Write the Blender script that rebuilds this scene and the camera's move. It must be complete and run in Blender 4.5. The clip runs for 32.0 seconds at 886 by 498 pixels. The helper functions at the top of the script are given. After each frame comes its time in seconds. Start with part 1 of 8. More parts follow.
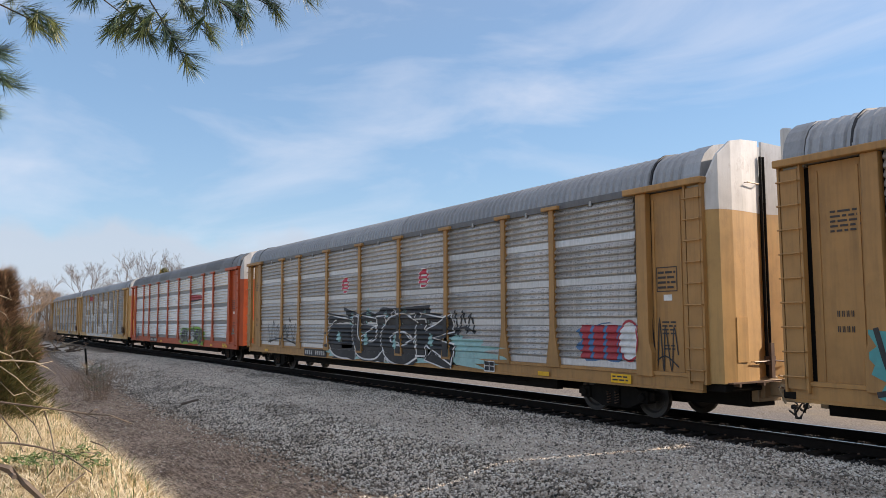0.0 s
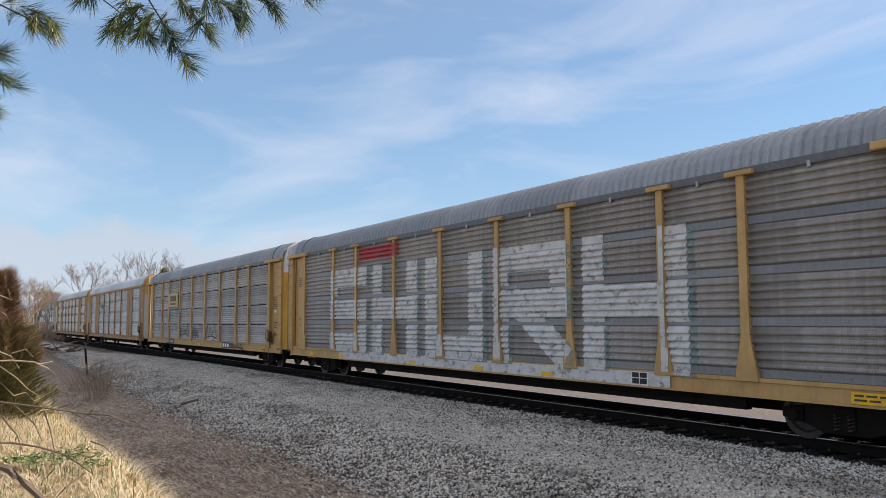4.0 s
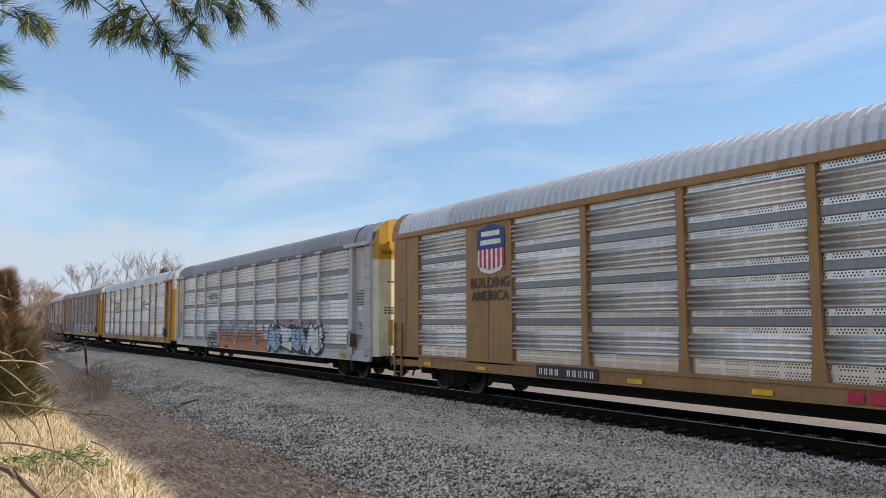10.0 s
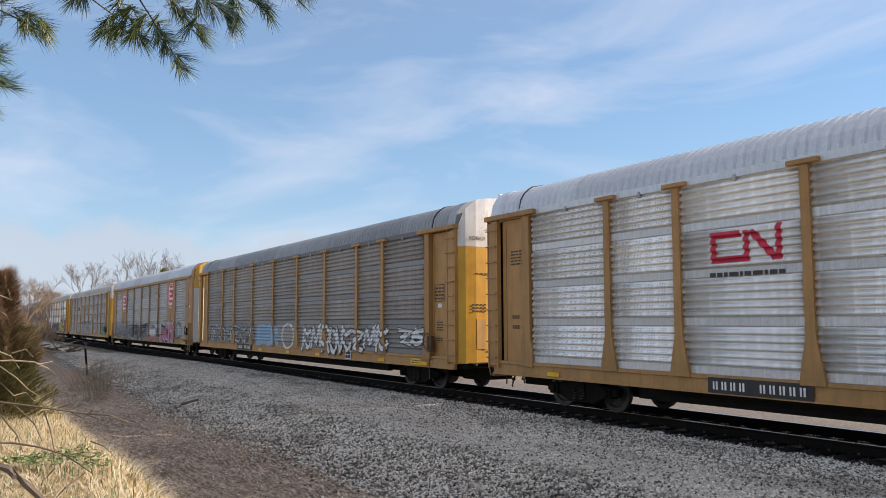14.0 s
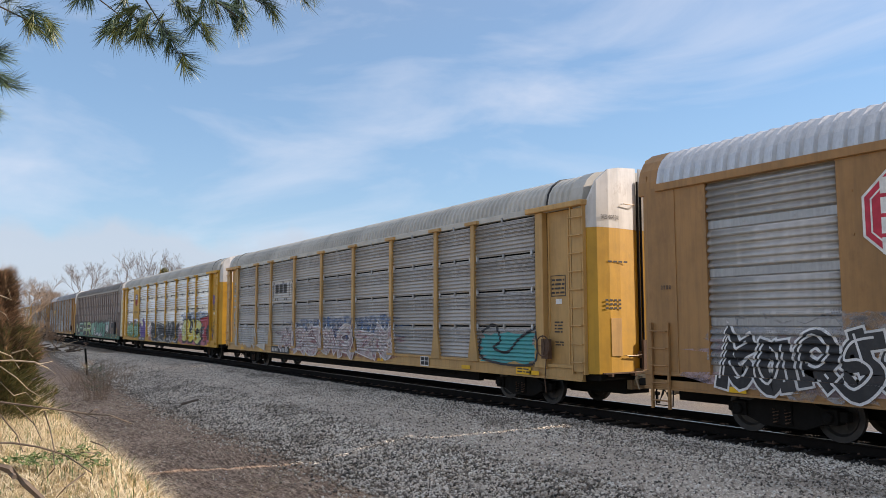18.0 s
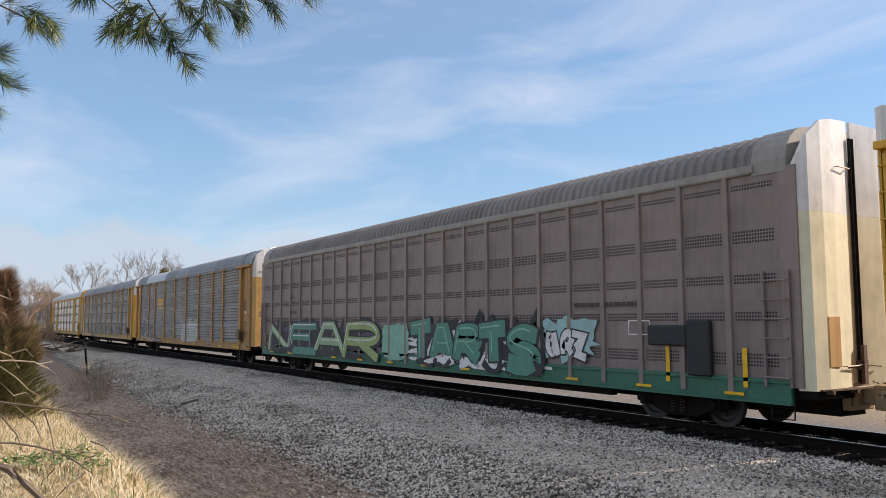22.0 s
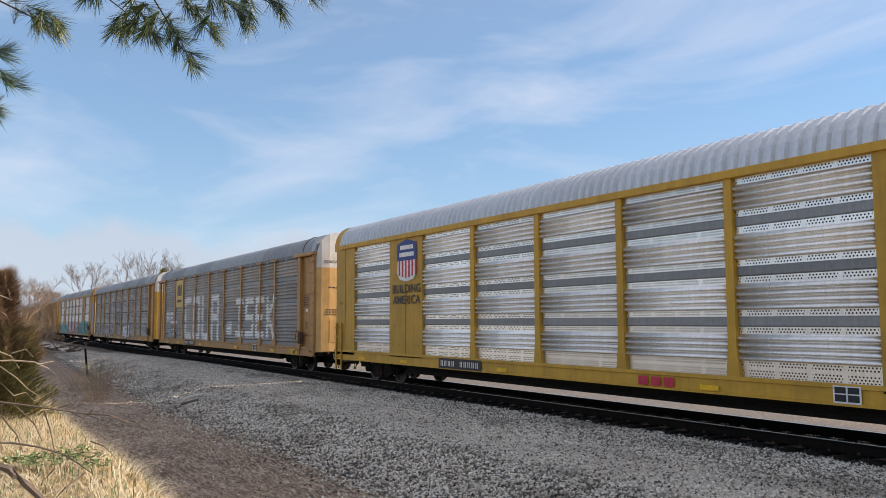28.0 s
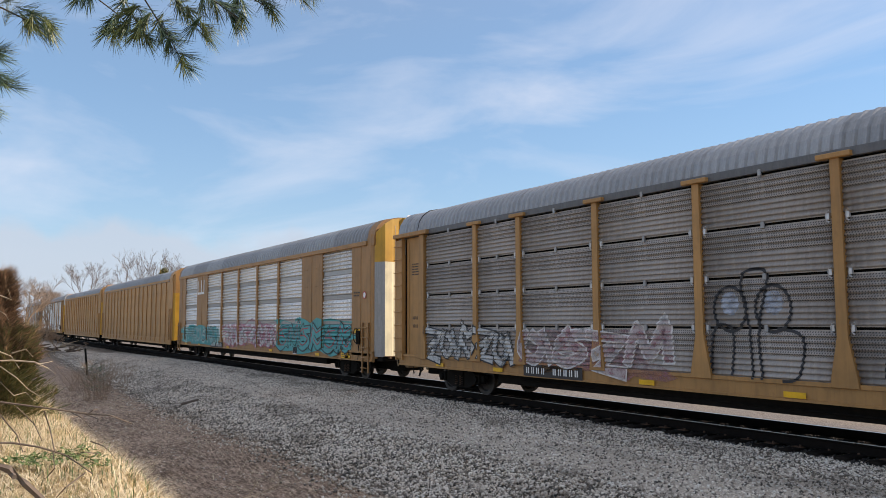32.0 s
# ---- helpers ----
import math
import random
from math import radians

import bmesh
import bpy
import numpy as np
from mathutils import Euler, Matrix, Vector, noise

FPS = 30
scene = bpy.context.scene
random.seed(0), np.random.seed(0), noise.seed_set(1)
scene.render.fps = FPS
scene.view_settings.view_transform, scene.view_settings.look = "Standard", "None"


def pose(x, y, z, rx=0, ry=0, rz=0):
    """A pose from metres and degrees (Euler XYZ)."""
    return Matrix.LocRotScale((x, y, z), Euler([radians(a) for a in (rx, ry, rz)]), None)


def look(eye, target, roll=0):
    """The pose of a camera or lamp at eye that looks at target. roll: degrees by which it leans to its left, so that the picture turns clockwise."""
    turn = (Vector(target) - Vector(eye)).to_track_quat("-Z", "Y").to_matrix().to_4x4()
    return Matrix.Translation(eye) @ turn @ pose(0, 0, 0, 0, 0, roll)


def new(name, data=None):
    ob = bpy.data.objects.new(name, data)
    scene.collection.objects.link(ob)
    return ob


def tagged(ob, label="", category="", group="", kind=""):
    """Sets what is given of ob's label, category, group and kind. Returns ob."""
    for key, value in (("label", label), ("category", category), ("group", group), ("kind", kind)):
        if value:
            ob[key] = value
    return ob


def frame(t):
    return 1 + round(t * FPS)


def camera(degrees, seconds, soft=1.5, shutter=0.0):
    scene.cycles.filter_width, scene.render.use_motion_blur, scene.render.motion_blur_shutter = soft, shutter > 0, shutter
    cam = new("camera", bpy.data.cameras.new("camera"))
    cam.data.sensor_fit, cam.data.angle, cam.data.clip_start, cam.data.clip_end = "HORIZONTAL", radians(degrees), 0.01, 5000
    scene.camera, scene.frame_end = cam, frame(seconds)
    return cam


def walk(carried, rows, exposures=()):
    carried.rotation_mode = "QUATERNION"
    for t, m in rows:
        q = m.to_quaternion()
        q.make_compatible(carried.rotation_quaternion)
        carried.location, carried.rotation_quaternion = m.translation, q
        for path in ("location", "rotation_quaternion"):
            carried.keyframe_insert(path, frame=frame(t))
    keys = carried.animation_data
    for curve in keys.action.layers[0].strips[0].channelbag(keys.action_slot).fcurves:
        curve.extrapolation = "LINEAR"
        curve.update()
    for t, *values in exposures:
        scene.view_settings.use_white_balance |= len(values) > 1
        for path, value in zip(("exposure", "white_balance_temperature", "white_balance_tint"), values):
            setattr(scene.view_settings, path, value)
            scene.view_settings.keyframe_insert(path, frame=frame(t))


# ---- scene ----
cam = camera(58.37, 32.0, soft=0.6, shutter=0.0)
EYE = Vector((0.0, 0.0, 2.055))          # rail tops lie at z = 0
YAW, PITCH = radians(31.88), radians(5.17)
AIM = EYE + Vector((math.sin(YAW) * math.cos(PITCH), math.cos(YAW) * math.cos(PITCH), math.sin(PITCH)))
STAND = look(EYE, AIM, -0.216)
walk(cam, [(0.0, STAND), (32.0, STAND)], exposures=[(0.0, 0.47, 7350, 18), (32.0, 0.47, 7350, 18)])

# ---- light ----
SUN_EL = radians(30)
SUN_DIR = Vector((0.938 * math.cos(SUN_EL), -0.347 * math.cos(SUN_EL), math.sin(SUN_EL)))
world = bpy.data.worlds.new("sky")
scene.world = world
world.use_nodes = True


def build_sky():
    nt = world.node_tree
    n, l = nt.nodes, nt.links
    n.clear()
    out = n.new("ShaderNodeOutputWorld")
    bg = n.new("ShaderNodeBackground")
    sky = n.new("ShaderNodeTexSky")
    sky.sky_type, sky.sun_disc = "NISHITA", False
    sky.sun_elevation, sky.sun_rotation = SUN_EL, math.atan2(SUN_DIR.x, SUN_DIR.y)
    sky.air_density, sky.dust_density, sky.ozone_density = 1.0, 0.05, 1.6
    bg.inputs["Strength"].default_value = 0.14
    # thin high cloud: stretched noise on the direction
    tc = n.new("ShaderNodeTexCoord")
    mp = n.new("ShaderNodeMapping")
    mp.inputs["Rotation"].default_value = (0.0, 0.0, -0.55)
    mp.inputs["Scale"].default_value = (2.2, 1.1, 6.5)
    no = n.new("ShaderNodeTexNoise")
    no.inputs["Scale"].default_value, no.inputs["Detail"].default_value = 1.6, 7.0
    no.inputs["Roughness"].default_value, no.inputs["Distortion"].default_value = 0.55, 0.5
    rp = n.new("ShaderNodeValToRGB")
    rp.color_ramp.elements[0].position, rp.color_ramp.elements[1].position = 0.44, 0.72
    rp.color_ramp.elements[0].color, rp.color_ramp.elements[1].color = (0.12, 0.12, 0.12, 1), (0.58, 0.58, 0.58, 1)
    # bank of cloud low over the horizon
    sep = n.new("ShaderNodeSeparateXYZ")
    no2 = n.new("ShaderNodeTexNoise")
    no2.inputs["Scale"].default_value, no2.inputs["Detail"].default_value = 9.0, 9.0
    add = n.new("ShaderNodeMath"); add.operation = "MULTIPLY_ADD"
    add.inputs[1].default_value, add.inputs[2].default_value = -0.11, 0.055
    low = n.new("ShaderNodeMath"); low.operation = "ADD"
    rp2 = n.new("ShaderNodeValToRGB")
    e = rp2.color_ramp.elements
    e[0].position, e[0].color = 0.0, (0.80, 0.80, 0.80, 1)
    e[1].position, e[1].color = 0.112, (0.0, 0.0, 0.0, 1)
    mid = e.new(0.094); mid.color = (0.80, 0.80, 0.80, 1)
    mix = n.new("ShaderNodeMixRGB")
    mix.inputs[2].default_value = (3.9, 4.55, 5.5, 1)
    l.new(tc.outputs["Generated"], mp.inputs["Vector"])
    l.new(mp.outputs[0], no.inputs["Vector"])
    l.new(no.outputs["Fac"], rp.inputs[0])
    l.new(tc.outputs["Generated"], sep.inputs[0])
    l.new(tc.outputs["Generated"], no2.inputs["Vector"])
    l.new(no2.outputs["Fac"], add.inputs[0])
    l.new(add.outputs[0], low.inputs[0])
    l.new(sep.outputs["Z"], low.inputs[1])
    l.new(low.outputs[0], rp2.inputs[0])
    veil = n.new("ShaderNodeMapRange")
    veil.interpolation_type = "SMOOTHSTEP"
    veil.inputs[1].default_value, veil.inputs[2].default_value = 0.25, 0.85
    veil.inputs[3].default_value, veil.inputs[4].default_value = 0.0, 0.45
    l.new(sep.outputs["Z"], veil.inputs[0])
    thick = n.new("ShaderNodeMath"); thick.operation, thick.use_clamp = "ADD", True
    l.new(rp.outputs[0], thick.inputs[0])
    l.new(veil.outputs[0], thick.inputs[1])
    l.new(thick.outputs[0], mix.inputs[0])
    bank = n.new("ShaderNodeMixRGB")
    bank.inputs[2].default_value = (2.75, 3.5, 4.4, 1)
    l.new(rp2.outputs[0], bank.inputs[0])
    l.new(mix.outputs[0], bank.inputs[1])
    hue = n.new("ShaderNodeHueSaturation")
    hue.inputs["Saturation"].default_value, hue.inputs["Value"].default_value = 1.30, 0.85
    l.new(sky.outputs[0], hue.inputs["Color"])
    # the clear air low over the land stays a fresh blue
    fresh = n.new("ShaderNodeMixRGB")
    fresh.inputs[2].default_value = (0.98, 2.45, 4.5, 1)
    fade = n.new("ShaderNodeMapRange")
    fade.inputs[1].default_value, fade.inputs[2].default_value = 0.0, 0.55
    fade.inputs[3].default_value, fade.inputs[4].default_value = 0.62, 0.0
    l.new(sep.outputs["Z"], fade.inputs[0])
    l.new(fade.outputs[0], fresh.inputs[0])
    l.new(hue.outputs[0], fresh.inputs[1])
    l.new(fresh.outputs[0], mix.inputs[1])
    l.new(bank.outputs[0], bg.inputs["Color"])
    l.new(bg.outputs[0], out.inputs[0])


build_sky()
sun = new("sun", bpy.data.lights.new("sun", "SUN"))
sun.data.energy, sun.data.angle, sun.data.color = 4.3, radians(0.6), (1.0, 0.95, 0.87)
sun.matrix_world = look(SUN_DIR * 80, (0, 0, 0))


# ---- materials ----
def shader(name, rough=0.6, metal=0.0):
    m = bpy.data.materials.new(name)
    m.use_nodes = True
    nt = m.node_tree
    b = nt.nodes["Principled BSDF"]
    b.inputs["Roughness"].default_value, b.inputs["Metallic"].default_value = rough, metal
    return m, nt, b


def ramp(nt, src, stops):
    r = nt.nodes.new("ShaderNodeValToRGB")
    e = r.color_ramp.elements
    e[0].position, e[0].color = stops[0][0], (*stops[0][1], 1)
    e[1].position, e[1].color = stops[-1][0], (*stops[-1][1], 1)
    for p, c in stops[1:-1]:
        e.new(p).color = (*c, 1)
    nt.links.new(src, r.inputs[0])
    return r.outputs[0]


def noise_tex(nt, scale, detail=4.0, rough=0.55, stretch=(1, 1, 1), space="Object"):
    tc = nt.nodes.new("ShaderNodeTexCoord")
    mp = nt.nodes.new("ShaderNodeMapping")
    mp.inputs["Scale"].default_value = stretch
    no = nt.nodes.new("ShaderNodeTexNoise")
    no.inputs["Scale"].default_value, no.inputs["Detail"].default_value, no.inputs["Roughness"].default_value = scale, detail, rough
    nt.links.new(tc.outputs[space], mp.inputs[0])
    nt.links.new(mp.outputs[0], no.inputs["Vector"])
    return no.outputs["Fac"]


def mixed(nt, fac, a, b, mode="MIX"):
    x = nt.nodes.new("ShaderNodeMixRGB")
    x.blend_type = mode
    for sock, v in zip(x.inputs, (fac, a, b)):
        if isinstance(v, (int, float)):
            sock.default_value = v
        elif isinstance(v, tuple):
            sock.default_value = (*v, 1)
        else:
            nt.links.new(v, sock)
    return x.outputs[0]


def bump(nt, b, src, strength, distance):
    bp = nt.nodes.new("ShaderNodeBump")
    bp.inputs["Strength"].default_value, bp.inputs["Distance"].default_value = strength, distance
    nt.links.new(src, bp.inputs["Height"])
    nt.links.new(bp.outputs[0], b.inputs["Normal"])


def paint(name, col, grime=0.35, rough=0.55, dark=(0.06, 0.045, 0.03)):
    """Weathered railway paint: streaks running down, blotches, fine grain."""
    m, nt, b = shader(name, rough)
    streak = noise_tex(nt, 3.0, 5, 0.6, (3.0, 3.0, 0.25))
    blot = noise_tex(nt, 1.3, 6, 0.6)
    c = ramp(nt, blot, [(0.3, tuple(v * 0.78 for v in col)), (0.55, col), (0.8, tuple(min(1, v * 1.12) for v in col))])
    f = ramp(nt, streak, [(0.45, (0, 0, 0)), (0.85, (grime,) * 3)])
    c = mixed(nt, f, c, dark)
    rust = ramp(nt, noise_tex(nt, 1.9, 9, 0.72, (1.0, 1.0, 0.55)), [(0.57, (0, 0, 0)), (0.70, (min(0.8, grime * 1.7),) * 3)])
    c = mixed(nt, rust, c, tuple(0.35 * v + 0.65 * k for v, k in zip(col, (0.16, 0.075, 0.032))))
    oi = nt.nodes.new("ShaderNodeObjectInfo")
    hs = nt.nodes.new("ShaderNodeHueSaturation")
    mr = nt.nodes.new("ShaderNodeMapRange")
    mr.inputs[3].default_value, mr.inputs[4].default_value = 0.9, 1.1
    nt.links.new(oi.outputs["Random"], mr.inputs[0])
    nt.links.new(mr.outputs[0], hs.inputs["Value"])
    nt.links.new(c, hs.inputs["Color"])
    nt.links.new(hs.outputs[0], b.inputs["Base Color"])
    bump(nt, b, noise_tex(nt, 30, 3), 0.12, 0.01)
    return m


def sheet_metal(name, col, rough=0.42, metal=0.55, grime=0.5, holes=0.0, pitch=0.05, radius=0.013, zones=((0.20, 0.92),), field=(0.52, 0.8)):
    """Galvanised sheet, streaked and dulled; holes: how dark its rows of punched holes read, in zones of each sheet's height."""
    m, nt, b = shader(name, rough, metal)
    streak = noise_tex(nt, 2.2, 6, 0.65, (1, 3.5, 0.35))
    fine = noise_tex(nt, 22, 3, 0.6, (1, 1, 0.5))
    c = ramp(nt, streak, [(0.3, tuple(v * (1 - grime * 0.7) for v in col)), (0.6, col), (0.85, tuple(min(1, v * 1.2) for v in col))])
    c = mixed(nt, 0.2, c, ramp(nt, fine, [(0.3, tuple(v * 0.4 for v in col)), (0.7, tuple(min(1, v * 1.1) for v in col))]))
    run = noise_tex(nt, 1.6, 7, 0.7, (1, 5.0, 0.18))
    c = mixed(nt, ramp(nt, run, [(0.54, (0, 0, 0)), (0.70, (grime * 0.8,) * 3)]), c, (0.11, 0.085, 0.065))
    oi = nt.nodes.new("ShaderNodeObjectInfo")
    hs = nt.nodes.new("ShaderNodeHueSaturation")
    mr = nt.nodes.new("ShaderNodeMapRange")
    mr.inputs[3].default_value, mr.inputs[4].default_value = 0.86, 1.14
    nt.links.new(oi.outputs["Random"], mr.inputs[0])
    nt.links.new(mr.outputs[0], hs.inputs["Value"])
    nt.links.new(c, hs.inputs["Color"])
    c = hs.outputs[0]
    if holes:
        tc = nt.nodes.new("ShaderNodeTexCoord")
        sp = nt.nodes.new("ShaderNodeSeparateXYZ")
        nt.links.new(tc.outputs["Object"], sp.inputs[0])

        def op(kind, *given):
            k = nt.nodes.new("ShaderNodeMath"); k.operation = kind
            for sock, v in zip(k.inputs, given):
                if isinstance(v, (int, float)):
                    sock.default_value = v
                else:
                    nt.links.new(v, sock)
            return k.outputs[0]
        y, z = sp.outputs["Y"], sp.outputs["Z"]
        zr = op("DIVIDE", z, pitch * 0.8)
        odd = op("MULTIPLY", op("FRACT", op("MULTIPLY", op("FLOOR", zr), 0.5)), 1.0)
        dy = op("MULTIPLY", op("SUBTRACT", op("FRACT", op("ADD", op("DIVIDE", y, pitch), odd)), 0.5), pitch)
        dz = op("MULTIPLY", op("SUBTRACT", op("FRACT", zr), 0.5), pitch * 0.8)
        dot = op("LESS_THAN", op("ADD", op("MULTIPLY", dy, dy), op("MULTIPLY", dz, dz)), radius * radius)
        dot = op("MULTIPLY", dot, op("LESS_THAN", op("FRACT", op("DIVIDE", y, field[0])), field[1]))
        where = 0.0
        for lo, hi in zones:
            where = op("ADD", op("MULTIPLY", op("GREATER_THAN", z, lo * 0.91), op("LESS_THAN", z, hi * 0.91)), where)
        c = mixed(nt, op("MULTIPLY", op("MULTIPLY", dot, where), holes), c, (0.008, 0.008, 0.01))
    nt.links.new(c, b.inputs["Base Color"])
    rr = nt.nodes.new("ShaderNodeMapRange")
    rr.inputs[3].default_value, rr.inputs[4].default_value = rough - 0.1, rough + 0.18
    nt.links.new(streak, rr.inputs[0])
    nt.links.new(rr.outputs[0], b.inputs["Roughness"])
    return m


def plain(name, col, rough=0.6, metal=0.0, vary=0.25, scale=6.0):
    m, nt, b = shader(name, rough, metal)
    if rough > 0.8:
        b.inputs["Specular IOR Level"].default_value = 0.1
    f = noise_tex(nt, scale, 5, 0.6)
    nt.links.new(ramp(nt, f, [(0.25, tuple(v * (1 - vary) for v in col)), (0.75, tuple(min(1, v * (1 + vary)) for v in col))]), b.inputs["Base Color"])
    return m


TAN = paint("tan_paint", (0.455, 0.237, 0.078), 0.4)
TAN_BROWN = paint("brown_tan_paint", (0.385, 0.20, 0.072), 0.4)
TAN_LIGHT = paint("light_tan_paint", (0.57, 0.335, 0.12), 0.3)
YELLOW = paint("yellow_paint", (0.62, 0.33, 0.03), 0.2)
GOLD = paint("gold_paint", (0.55, 0.30, 0.03), 0.3)
ORANGE = paint("orange_paint", (0.55, 0.095, 0.025), 0.25)
WHITE = paint("white_paint", (0.68, 0.665, 0.64), 0.35, dark=(0.25, 0.22, 0.18))
CREAM = paint("cream_paint", (0.75, 0.70, 0.50), 0.2, dark=(0.25, 0.22, 0.18))
GREY_PAINT = paint("pale_grey_paint", (0.52, 0.51, 0.50), 0.25, dark=(0.2, 0.18, 0.16))
TAUPE = paint("taupe_paint", (0.265, 0.207, 0.183), 0.3)
PALE_TAUPE = paint("pale_taupe_paint", (0.30, 0.275, 0.245), 0.3)
GREEN = paint("green_paint", (0.03, 0.16, 0.10), 0.3)
DASHES = tuple((0.24 + 0.156 * k, 0.335 + 0.156 * k) for k in range(5))
STEEL_BRIGHT = sheet_metal("bright_galvanised_sheet", (0.97, 0.94, 0.90), 0.31, 0.78, 0.25, 0.95, 0.062, 0.016, ((0.02, 0.15), (0.21, 0.325), (0.875, 0.985)), (0.62, 0.85))
STEEL_BOLD = sheet_metal("bold_galvanised_sheet", (0.78, 0.755, 0.72), 0.31, 0.78, 0.35, 0.95, 0.062, 0.016, ((0.02, 0.15), (0.21, 0.325), (0.875, 0.985)), (0.62, 0.85))
STEEL_HOLED = sheet_metal("bright_holed_sheet", (0.97, 0.94, 0.90), 0.31, 0.78, 0.25, 0.95, 0.062, 0.017, ((0.02, 0.15), (0.83, 0.94)), (0.70, 0.88))
STEEL_FINE = sheet_metal("bright_fine_punched_sheet", (0.97, 0.94, 0.89), 0.38, 0.66, 0.3, 0.7, 0.042, 0.010, DASHES, (0.33, 0.7))
STEEL_MID = sheet_metal("galvanised_sheet", (0.92, 0.88, 0.83), 0.38, 0.66, 0.35, 0.8, 0.046, 0.011, DASHES, (0.33, 0.7))
STEEL_SOFT = sheet_metal("soft_galvanised_sheet", (0.74, 0.71, 0.67), 0.38, 0.66, 0.4, 0.8, 0.046, 0.011, DASHES, (0.33, 0.7))
STEEL_DULL = sheet_metal("dull_galvanised_sheet", (0.57, 0.54, 0.505), 0.42, 0.5, 0.45, 0.75, 0.046, 0.011, DASHES, (0.33, 0.7))
STEEL_RIBBED = sheet_metal("dull_ribbed_sheet", (0.52, 0.485, 0.45), 0.44, 0.45, 0.4, 0.75, 0.048, 0.013, ((0.45, 0.93),), (2.0, 0.97))
STEEL_DARK = sheet_metal("dark_weathered_sheet", (0.41, 0.365, 0.325), 0.48, 0.4, 0.6, 0.6, 0.046, 0.011, DASHES, (0.33, 0.7))
STEEL_WORN = sheet_metal("dark_ribbed_sheet", (0.43, 0.385, 0.35), 0.48, 0.4, 0.5, 0.7, 0.048, 0.013, ((0.45, 0.93),), (2.0, 0.97))
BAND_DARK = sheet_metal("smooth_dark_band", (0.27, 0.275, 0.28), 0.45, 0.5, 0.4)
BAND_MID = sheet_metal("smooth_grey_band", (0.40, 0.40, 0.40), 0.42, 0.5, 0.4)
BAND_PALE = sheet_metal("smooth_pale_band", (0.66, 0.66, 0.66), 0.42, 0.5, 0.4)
EAVE = sheet_metal("eave_strip", (0.17, 0.17, 0.175), 0.5, 0.3, 0.4)
ROOF_BRIGHT = sheet_metal("bright_roof_sheet", (0.66, 0.67, 0.68), 0.38, 0.5, 0.2)
ROOF_MID = sheet_metal("roof_sheet", (0.37, 0.375, 0.38), 0.42, 0.42, 0.3)
ROOF_DARK = sheet_metal("dark_roof_sheet", (0.24, 0.245, 0.25), 0.5, 0.25, 0.35)
ROOF_CREAM = paint("cream_roof_paint", (0.50, 0.485, 0.44), 0.2, dark=(0.2, 0.18, 0.15))
ROOF_TAUPE = paint("taupe_roof_paint", (0.24, 0.22, 0.20), 0.25)
UNDER = plain("grimy_underframe", (0.016, 0.014, 0.012), 0.85)
IRON = plain("truck_iron", (0.016, 0.014, 0.012), 0.85)
RUST = plain("rusty_iron", (0.11, 0.06, 0.035), 0.75)
WHEEL = plain("wheel_steel", (0.06, 0.055, 0.05), 0.5, 0.5)
BAR = plain("bar_steel", (0.30, 0.21, 0.12), 0.55, 0.2)
HOSE = plain("black_rubber", (0.02, 0.02, 0.02), 0.6)
BLACK = plain("black_paint", (0.018, 0.018, 0.02), 0.6)
MARK_WHITE = plain("white_marking", (0.75, 0.74, 0.71), 0.6)
MARK_DARK = plain("dark_marking", (0.05, 0.04, 0.035), 0.6)
MARK_RED = plain("red_marking", (0.55, 0.03, 0.06), 0.6)
MARK_YELLOW = plain("yellow_reflector", (0.85, 0.45, 0.01), 0.45)
MARK_BLUE = plain("blue_marking", (0.03, 0.06, 0.22), 0.6)
# shade inside the cars, put into the filler's colour so seams read black
INSIDE = plain("interior_shade", (0.012, 0.012, 0.012), 0.9)


# ---- mesh helpers ----
def box(bm, x0, x1, y0, y1, z0, z1):
    v = [bm.verts.new((x, y, z)) for x in (x0, x1) for y in (y0, y1) for z in (z0, z1)]
    for f in ((0, 1, 3, 2), (4, 6, 7, 5), (0, 4, 5, 1), (2, 3, 7, 6), (0, 2, 6, 4), (1, 5, 7, 3)):
        bm.faces.new([v[i] for i in f])
    return v


def prism(bm, pts, lo, hi, axis="x"):
    """A polygon (two coordinates a point) pulled from lo to hi along an axis."""
    def at(p, k):
        return {"x": (k, p[0], p[1]), "y": (p[0], k, p[1]), "z": (p[0], p[1], k)}[axis]
    a = [bm.verts.new(at(p, lo)) for p in pts]
    b = [bm.verts.new(at(p, hi)) for p in pts]
    bm.faces.new(a)
    bm.faces.new(b[::-1])
    n = len(pts)
    for i in range(n):
        bm.faces.new((a[i], b[i], b[(i + 1) % n], a[(i + 1) % n]))


def tube(bm, path, r, sides=6):
    """A round bar along a list of points."""
    path = [Vector(q) for q in path]
    rings = []
    for i, q in enumerate(path):
        d = (path[min(i + 1, len(path) - 1)] - path[max(i - 1, 0)]).normalized()
        u = d.orthogonal().normalized()
        w = d.cross(u)
        rr = r[i] if isinstance(r, (list, tuple)) else r
        rings.append([bm.verts.new(q + (u * math.cos(a) + w * math.sin(a)) * rr) for a in [k * math.tau / sides for k in range(sides)]])
    for a, b in zip(rings, rings[1:]):
        for k in range(sides):
            bm.faces.new((a[k], a[(k + 1) % sides], b[(k + 1) % sides], b[k]))
    if sides > 2:
        bm.faces.new(rings[0][::-1])
        bm.faces.new(rings[-1])


